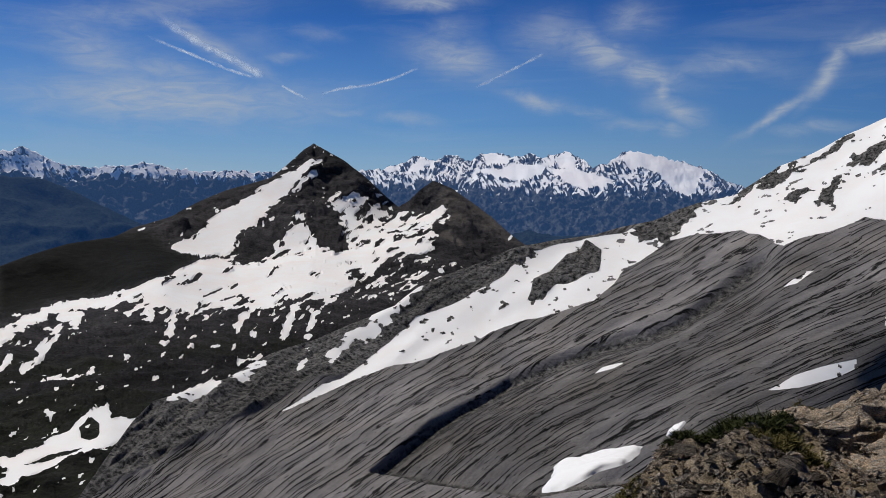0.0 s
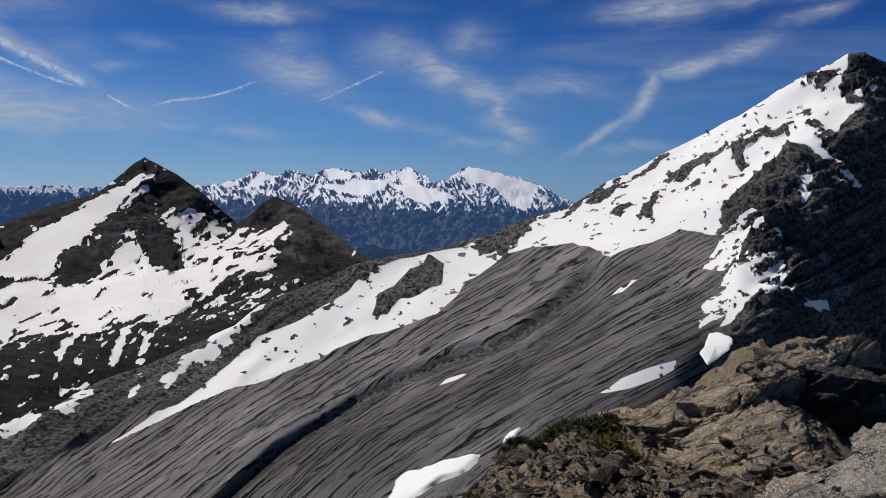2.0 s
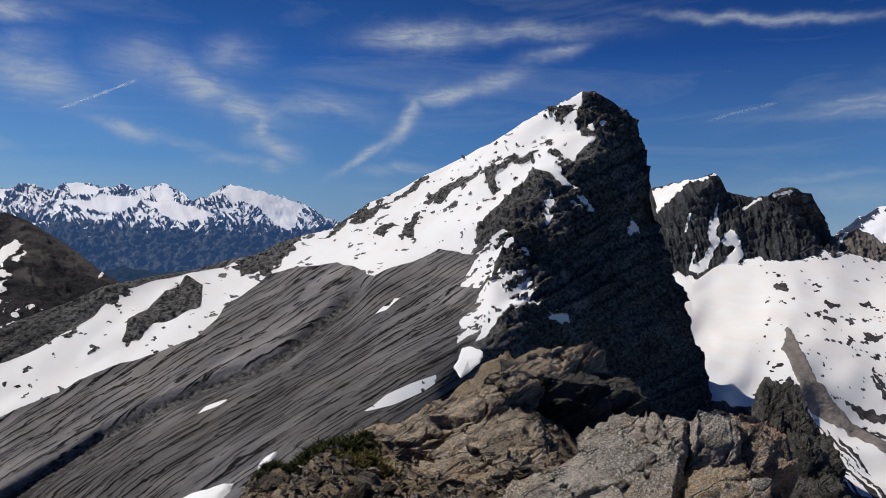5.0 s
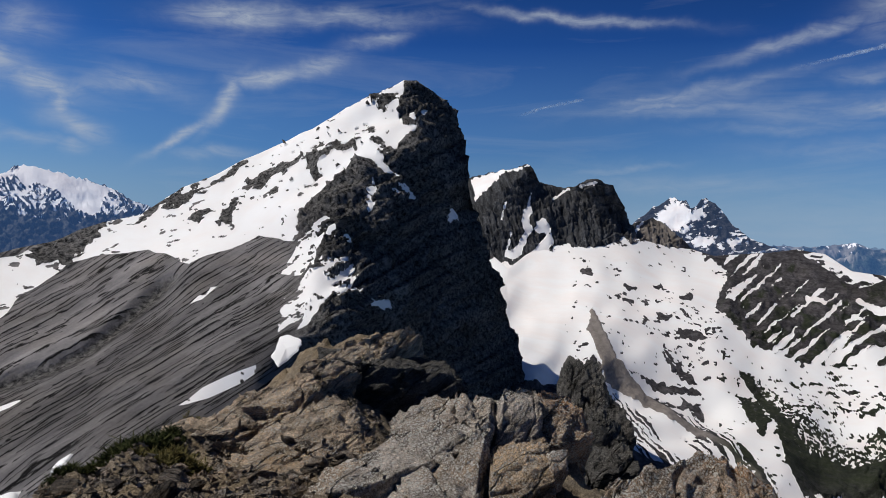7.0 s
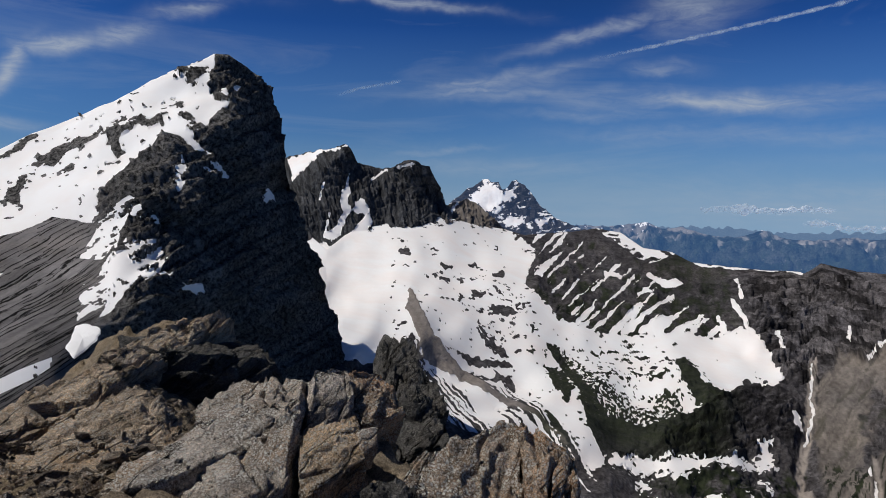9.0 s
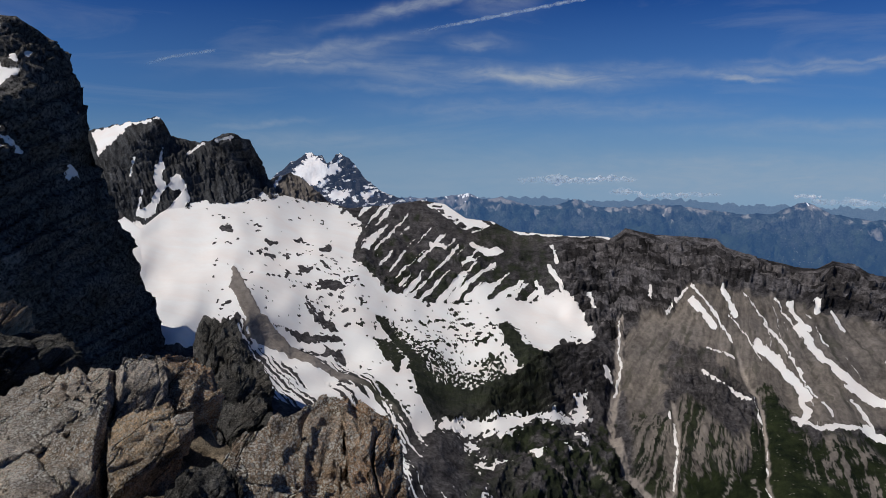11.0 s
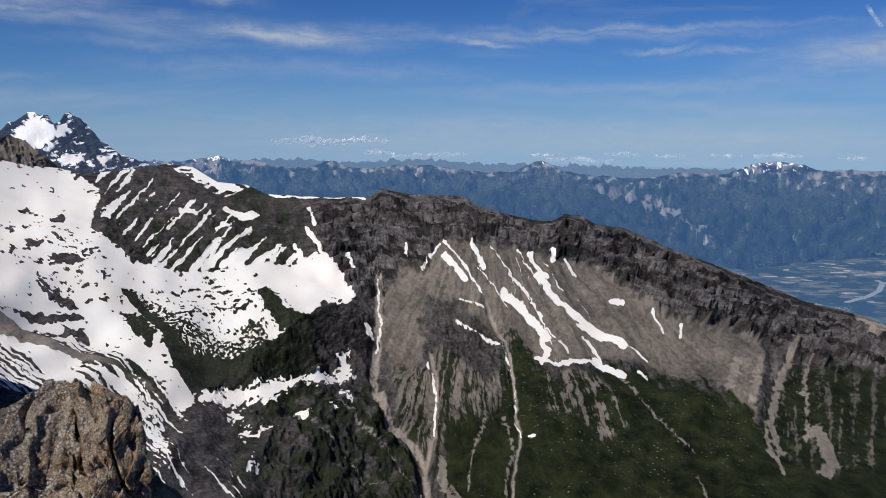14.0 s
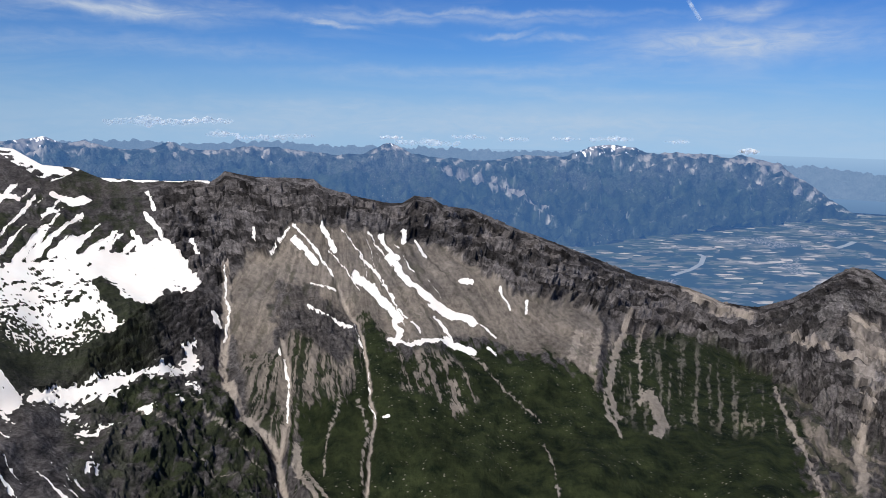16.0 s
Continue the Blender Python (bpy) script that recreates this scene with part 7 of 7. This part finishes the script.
def stone_mesh(seed, level=1):
    """A split flat stone."""
    rnd = np.random.RandomState(seed)
    bm = bmesh.new()
    bmesh.ops.create_icosphere(bm, subdivisions=level, radius=1.0)
    p = np.array([v.co[:] for v in bm.verts])
    for _ in range(8):
        m = rnd.normal(size=3)
        m /= np.linalg.norm(m)
        p = p - np.clip(p @ m - rnd.uniform(0.4, 0.8), 0, None)[:, None] * m
    p = p * (1.0, rnd.uniform(0.55, 0.9), rnd.uniform(0.25, 0.5)) + rnd.normal(size=p.shape) * 0.03
    for v, c in zip(bm.verts, p):
        v.co = c
    me = bpy.data.meshes.new("stone")
    bm.to_mesh(me)
    bm.free()
    me.materials.append(M_STONE)
    return me


def scatter_stones():
    rnd = np.random.RandomState(31)
    kinds = [stone_mesh(900 + k, 2) for k in range(9)]
    for i in range(270):
        x, y = rnd.uniform(2.6, 9.6), rnd.uniform(7.6, 13.4)
        if y > 7.0 + 0.95 * x + 2.5 or x > 4.0 + 0.5 * y:
            y = 7.6 + 0.35 * (y - 7.6)
        r = 0.06 + 0.22 * rnd.rand() ** 2.4
        z = float(ground_height(np.array([x]), np.array([y]))[0])
        ob = new("stone", kinds[i % 9])
        ob.matrix_world = pose(x, y, z + r * 0.15, rnd.uniform(-28, 28), rnd.uniform(-28, 28), rnd.uniform(0, 360)) @ Matrix.Scale(r, 4)
        tagged(ob, "loose flat brown-grey stone lying on the scree", "stone", "loose stones on the summit scree")
    # grit too small to tell apart
    n = 14000
    base = np.array([(1, 0, 0), (-0.6, 0.8, 0), (-0.5, -0.8, 0.1), (0.1, 0.1, 0.55), (0, 0, -0.4)])
    tri = np.array([(0, 1, 3), (1, 2, 3), (2, 0, 3), (1, 0, 4), (2, 1, 4), (0, 2, 4)])
    x, y = rnd.uniform(1.8, 10, n), rnd.uniform(6.5, 14, n)
    z = ground_height(x, y)
    a, r = rnd.uniform(0, 6.28, n), 0.022 + 0.075 * rnd.rand(n) ** 2.2
    v = base[None] * (1 + 0.5 * rnd.normal(size=(n, 5, 1)))
    v = np.stack([v[..., 0] * np.cos(a)[:, None] - v[..., 1] * np.sin(a)[:, None], v[..., 0] * np.sin(a)[:, None] + v[..., 1] * np.cos(a)[:, None], v[..., 2]], -1) * r[:, None, None] + np.stack([x, y, z + 0.015], -1)[:, None]
    f = (tri[None] + 5 * np.arange(n)[:, None, None]).reshape(-1, 3)
    tagged(new("gravel", mesh_from("gravel", v.reshape(-1, 3), f, M_STONE, False)), "grey-brown frost-broken grit and gravel on the summit", "gravel", kind="stuff")


scatter_stones()


def tuft(name, centre, wide, tall, count, mat, label, seed, category):
    """A low cushion of fine upright blades and twigs."""
    rnd = np.random.RandomState(seed)
    count = count * 2
    u, a = np.sqrt(rnd.rand(count)), rnd.uniform(0, 6.28, count)
    x, y = centre[0] + wide * u * np.cos(a), centre[1] + wide * u * np.sin(a) * 0.8
    z = ground_height(x, y)
    dome = (1 - u ** 2) * 0.7 + 0.3
    h = tall * dome * rnd.uniform(0.5, 1.15, count) * (0.75 + 0.5 * gnoise(x * 3, y * 3, 0 * x, seed % 50))
    lx, ly = rnd.normal(size=count) * 0.3 * h, rnd.normal(size=count) * 0.3 * h
    w = rnd.uniform(0.004, 0.01, count)
    ta = rnd.uniform(0, 6.28, count)
    wx, wy = w * np.cos(ta), w * np.sin(ta)
    s0 = rnd.uniform(0.0, 0.75, count) * h
    b = np.stack([x, y, z + s0], -1)
    t = np.stack([x + lx, y + ly, z + s0 + 0.28 * h], -1)
    e = np.stack([wx, wy, 0 * wx], -1)
    v = np.stack([b - e, b + e, (b + t) / 2 + 1.2 * e, t, (b + t) / 2 - 1.2 * e], 1).reshape(-1, 3)
    q = (np.array([(0, 1, 2), (0, 2, 4), (4, 2, 3)])[None] + 5 * np.arange(count)[:, None, None]).reshape(-1, 3)
    return tagged(new(name, mesh_from(name, v, q, mat, False)), label, category)


tuft("dwarf_shrub", (4.69, 11.71, -3.56), 0.75, 0.5, 6000, M_HEATH, "dark green heath cushion growing between the stones", 41, "shrub")
tuft("dwarf_shrub", (4.01, 11.37, -3.66), 0.6, 0.4, 4000, M_HEATH, "low dark heath cushion at the edge of the scree", 42, "shrub")
tuft("dwarf_shrub", (4.70, 10.32, -3.68), 0.55, 0.42, 4500, M_STRAW, "brownish heath and dry grass clump below the ledge", 43, "shrub")
tuft("dwarf_shrub", (3.56, 11.05, -3.70), 0.4, 0.3, 1800, M_HEATH, "small dark heath cushion at the slope's edge", 44, "shrub")
tuft("grass_tuft", (6.17, 12.81, -3.46), 0.4, 0.25, 1500, M_STRAW, "yellow-green tuft of alpine grass beside the ledge", 45, "grass")
tuft("grass_tuft", (7.32, 13.27, -3.50), 0.5, 0.22, 1600, M_STRAW, "yellow-green tuft of alpine grass on the crest", 46, "grass")
tuft("grass_tuft", (8.89, 14.22, -3.16), 0.4, 0.2, 1200, M_STRAW, "pale green alpine grass on the rock crest", 47, "grass")
tuft("grass_tuft", (2.34, 10.21, -3.95), 0.35, 0.25, 1300, M_STRAW, "dry grass tuft beside the snow patch", 48, "grass")
tuft("grass_tuft", (1.64, 9.71, -3.92), 0.35, 0.22, 1300, M_HEATH, "dark green grass tuft at the slope's edge", 49, "grass")


def snow_patch(outline, eye, label, seed, thick=0.06):
    """A last thin drift of snow. outline: its rim from the first eye; it domes a little inwards."""
    rim = np.array(outline, dtype=np.float64) + (0, 0, EYE)
    c = rim.mean(0)
    n = np.cross(rim[0] - c, rim[len(rim) // 3] - c)
    n /= np.linalg.norm(n)
    if n[2] < 0:
        n = -n
    m = 12 * len(rim)
    k = np.arange(m) / 12.0
    i = k.astype(int)
    ring = rim[i % len(rim)] * (1 - (k - i))[:, None] + rim[(i + 1) % len(rim)] * (k - i)[:, None]
    for _ in range(5):
        ring = (np.roll(ring, 1, 0) + 2 * ring + np.roll(ring, -1, 0)) / 4
    size = np.linalg.norm(ring - c, axis=1).mean()
    levels = np.array([1.06, 1.0, 0.96, 0.88, 0.75, 0.55, 0.3, 0.001])
    lift = np.array([-0.5, 0.0, 0.45, 0.75, 0.9, 1.0, 1.0, 1.0]) * thick
    p = c + (ring - c)[None] * levels[:, None, None] + n * lift[:, None, None]
    jit = fbm(p[..., 0] * 1.8 / size, p[..., 1] * 1.8 / size, p[..., 2] * 1.8 / size, 3, seed)
    p = p + (p - c) * (jit * 0.2)[..., None] + n * (jit * 0.15 * thick)[..., None]
    idx = np.arange(len(levels) * m).reshape(len(levels), m)
    nxt = np.roll(idx, -1, 1)
    f = np.stack([idx[:-1], nxt[:-1], nxt[1:], idx[1:]], -1).reshape(-1, 4)
    me = mesh_from("snow_patch", p.reshape(-1, 3), f, M_SNOW)
    return tagged(new("snow_patch", me), label, "snow")


snow_patch([(1.50, 11.24, -4.49), (2.04, 12.66, -4.53), (2.56, 12.41, -4.36), (3.13, 12.14, -4.14), (2.83, 11.55, -4.16), (2.33, 11.31, -4.22), (1.78, 11.03, -4.37)], 0, "small white snow patch at the edge of the scree", 61)
snow_patch([(3.66, 12.45, -4.07), (3.90, 12.83, -4.03), (4.11, 12.80, -3.92), (3.85, 12.42, -3.97)], 0, "thin sliver of snow beside the heath", 62, 0.03)
snow_patch([(12.21, 20.83, -4.48), (12.94, 21.66, -4.12), (13.25, 21.48, -4.04), (13.33, 20.81, -4.19), (12.62, 20.57, -4.60), (12.08, 20.27, -4.71)], 0, "small white snow patch behind the rock crest", 63, 0.02)
snow_patch([(11.02, 7.73, -4.49), (11.95, 8.28, -4.42), (12.02, 8.15, -4.50), (11.56, 7.86, -4.56), (11.23, 7.45, -4.49), (10.78, 7.36, -4.47)], 0, "last snow wedged in the cleft between dark rocks", 64, 0.04)

# ---- vapour trails and small fair-weather clouds ----
def cloud_material(name, cover, scale, stretch):
    """Thin ice cloud, lit through by the sun."""
    m, t, out, co = material(name)
    n = noise_of(t, stretched(t, co, stretch), scale, 6, 0.65)
    a = node(t, "ShaderNodeAttribute", name_of="cover").outputs[0]
    edge = node(t, "ShaderNodeSeparateColor", {0: a}).outputs[0]
    alpha = math_(t, "MULTIPLY", math_(t, "MULTIPLY", edge, ramp_of(t, n, [(0.35, 0.15), (0.65, 1)])), cover)
    dif = node(t, "ShaderNodeBsdfDiffuse", {"Color": (0.5, 0.5, 0.5)})
    tra = node(t, "ShaderNodeBsdfTranslucent", {"Color": (0.7, 0.7, 0.7)})
    both = node(t, "ShaderNodeAddShader", {0: dif.outputs[0], 1: tra.outputs[0]})
    clear = t.nodes.new("ShaderNodeBsdfTransparent")
    mixed = node(t, "ShaderNodeMixShader", {0: alpha, 1: clear.outputs[0], 2: both.outputs[0]})
    t.links.new(mixed.outputs[0], out.inputs[0])
    return m


M_TRAIL = cloud_material("vapour_trail", 0.85, 0.02, (1, 1, 1))
M_PUFF = cloud_material("cumulus", 0.3, 0.012, (1, 1, 1))


def contrail(line, wide, label, seed):
    """A drawn-out vapour trail high up: a soft ribbon that frays at its edges."""
    p = np.array(line, dtype=np.float64)
    s = np.concatenate([[0], np.cumsum(np.hypot(*np.diff(p, axis=0).T))])
    k = np.linspace(0, s[-1], 120)
    az, el = np.interp(k, s, p[:, 0]), np.interp(k, s, p[:, 1])
    for _ in range(6):
        az[1:-1], el[1:-1] = (az[:-2] + 2 * az[1:-1] + az[2:]) / 4, (el[:-2] + 2 * el[1:-1] + el[2:]) / 4
    na, ne = -np.gradient(el), np.gradient(az)
    l = np.hypot(na, ne) + 1e-9
    across = np.linspace(-1, 1, 9)
    w = wide * (0.6 + 0.7 * (gnoise(k * 1.3, 0 * k + seed, 0 * k, 3) + 0.5))
    jit = 0.25 * wide * gnoise(k * 2.0, 0 * k + seed, 0 * k, 4)
    a = az + (na / l) * (w * across[:, None] + jit)
    e = el + (ne / l) * (w * across[:, None] + jit)
    v = place(a, e, 4700.0)
    fade = (1 - np.abs(across) ** 1.5)[:, None] * smooth(k, 0, 0.25 * s[-1]) * (1 - smooth(k, s[-1] * 0.93, s[-1]))
    cov = np.stack([fade, 0 * fade, 0 * fade + 1], -1).reshape(-1, 3)
    me = mesh_from("contrail", v.reshape(-1, 3), grid_faces(*a.shape), M_TRAIL, True, cov)
    return tagged(new("contrail", me), label, "contrail", "vapour trails")


contrail([(-20.76, 10.32), (-18.05, 9.33), (-15.44, 8.34), (-13.52, 7.79)], 0.13, "long straight white vapour trail in the blue sky", 1)
contrail([(-19.82, 11.54), (-17.29, 10.04), (-14.66, 8.83), (-12.81, 7.89)], 0.3, "old frayed vapour trail spreading into wisps", 2)
contrail([(-9.66, 6.31), (-10.77, 6.84), (-11.68, 7.33)], 0.12, "short white vapour trail", 3)
contrail([(-8.94, 6.24), (-8.69, 6.80), (-7.55, 7.14), (-5.10, 7.48), (-3.45, 7.98), (-1.72, 8.70)], 0.12, "curved thin vapour trail", 4)
contrail([(2.16, 7.17), (4.79, 8.39), (7.35, 9.60)], 0.12, "short bright vapour trail", 5)
contrail([(47.24, 6.98), (49.07, 7.59), (52.14, 8.21)], 0.14, "short white vapour trail over the cliffs", 6)
contrail([(65.54, 9.72), (68.67, 10.36), (73.58, 11.25), (78.90, 12.18), (83.17, 12.96)], 0.16, "long bright vapour trail across the deep blue sky", 7)
contrail([(113.87, 8.19), (114.36, 7.38), (114.89, 6.63)], 0.16, "short vapour trail stub over the valley", 8)


def cumulus(az, el, wide, tall, seed):
    """A small heaped cloud far off."""
    rnd = np.random.RandomState(seed)
    bm = bmesh.new()
    d = 4880.0
    for i in range(11):
        k = (i - 5) / 5 + rnd.uniform(-0.08, 0.08)
        r = max(tall * (1 - 0.6 * abs(k)) * rnd.uniform(0.5, 0.95), 0.1 * wide)
        c = place(np.array(az + wide * k), np.array(el + r * 0.35), d)
        size = math.radians(1) * d
        m = Matrix.Translation(Vector(c)) @ Matrix.Rotation(-radians(az), 4, "Z") @ Matrix.Diagonal((r * 1.5 * size, r * 0.3 * size, r * 0.8 * size, 1))
        bmesh.ops.create_icosphere(bm, subdivisions=3, radius=1.0, matrix=m)
    p = np.array([v.co[:] for v in bm.verts])
    n = fbm(p[:, 0] * 0.03, p[:, 1] * 0.03, p[:, 2] * 0.03, 4, seed % 60)
    for v, k in zip(bm.verts, n):
        v.co += v.normal * float(k) * 14
    me = bpy.data.meshes.new("cumulus_cloud")
    bm.to_mesh(me)
    bm.free()
    for f in me.polygons:
        f.use_smooth = True
    a = me.color_attributes.new("cover", "FLOAT_COLOR", "POINT")
    a.data.foreach_set("color", np.ones(len(me.vertices) * 4, dtype=np.float32))
    me.materials.append(M_PUFF)
    return tagged(new("cumulus_cloud", me), "small white fair-weather cloud over the far mountains", "cloud", "far small clouds")


for i, (a, e, w, h) in enumerate([(76.6, -0.75, 1.3, 0.32), (80.5, -0.6, 0.8, 0.24), (81.4, -1.5, 0.5, 0.18), (84, -1.75, 0.9, 0.16), (86.4, -1.6, 0.7, 0.16), (96.0, -2.0, 1.1, 0.26), (99, -1.5, 0.6, 0.14), (102.4, -1.6, 0.5, 0.12), (109.4, -1.5, 0.7, 0.2), (113.8, -1.55, 0.4, 0.12), (118.6, -2.1, 0.35, 0.2),
                                  (74.8, -3.0, 0.6, 0.25), (76.4, -2.9, 0.4, 0.3), (106, -1.5, 0.5, 0.1), (93.4, -1.6, 0.4, 0.12)]):
    cumulus(a, e, w * 1.9, h * 1.7, 700 + i)
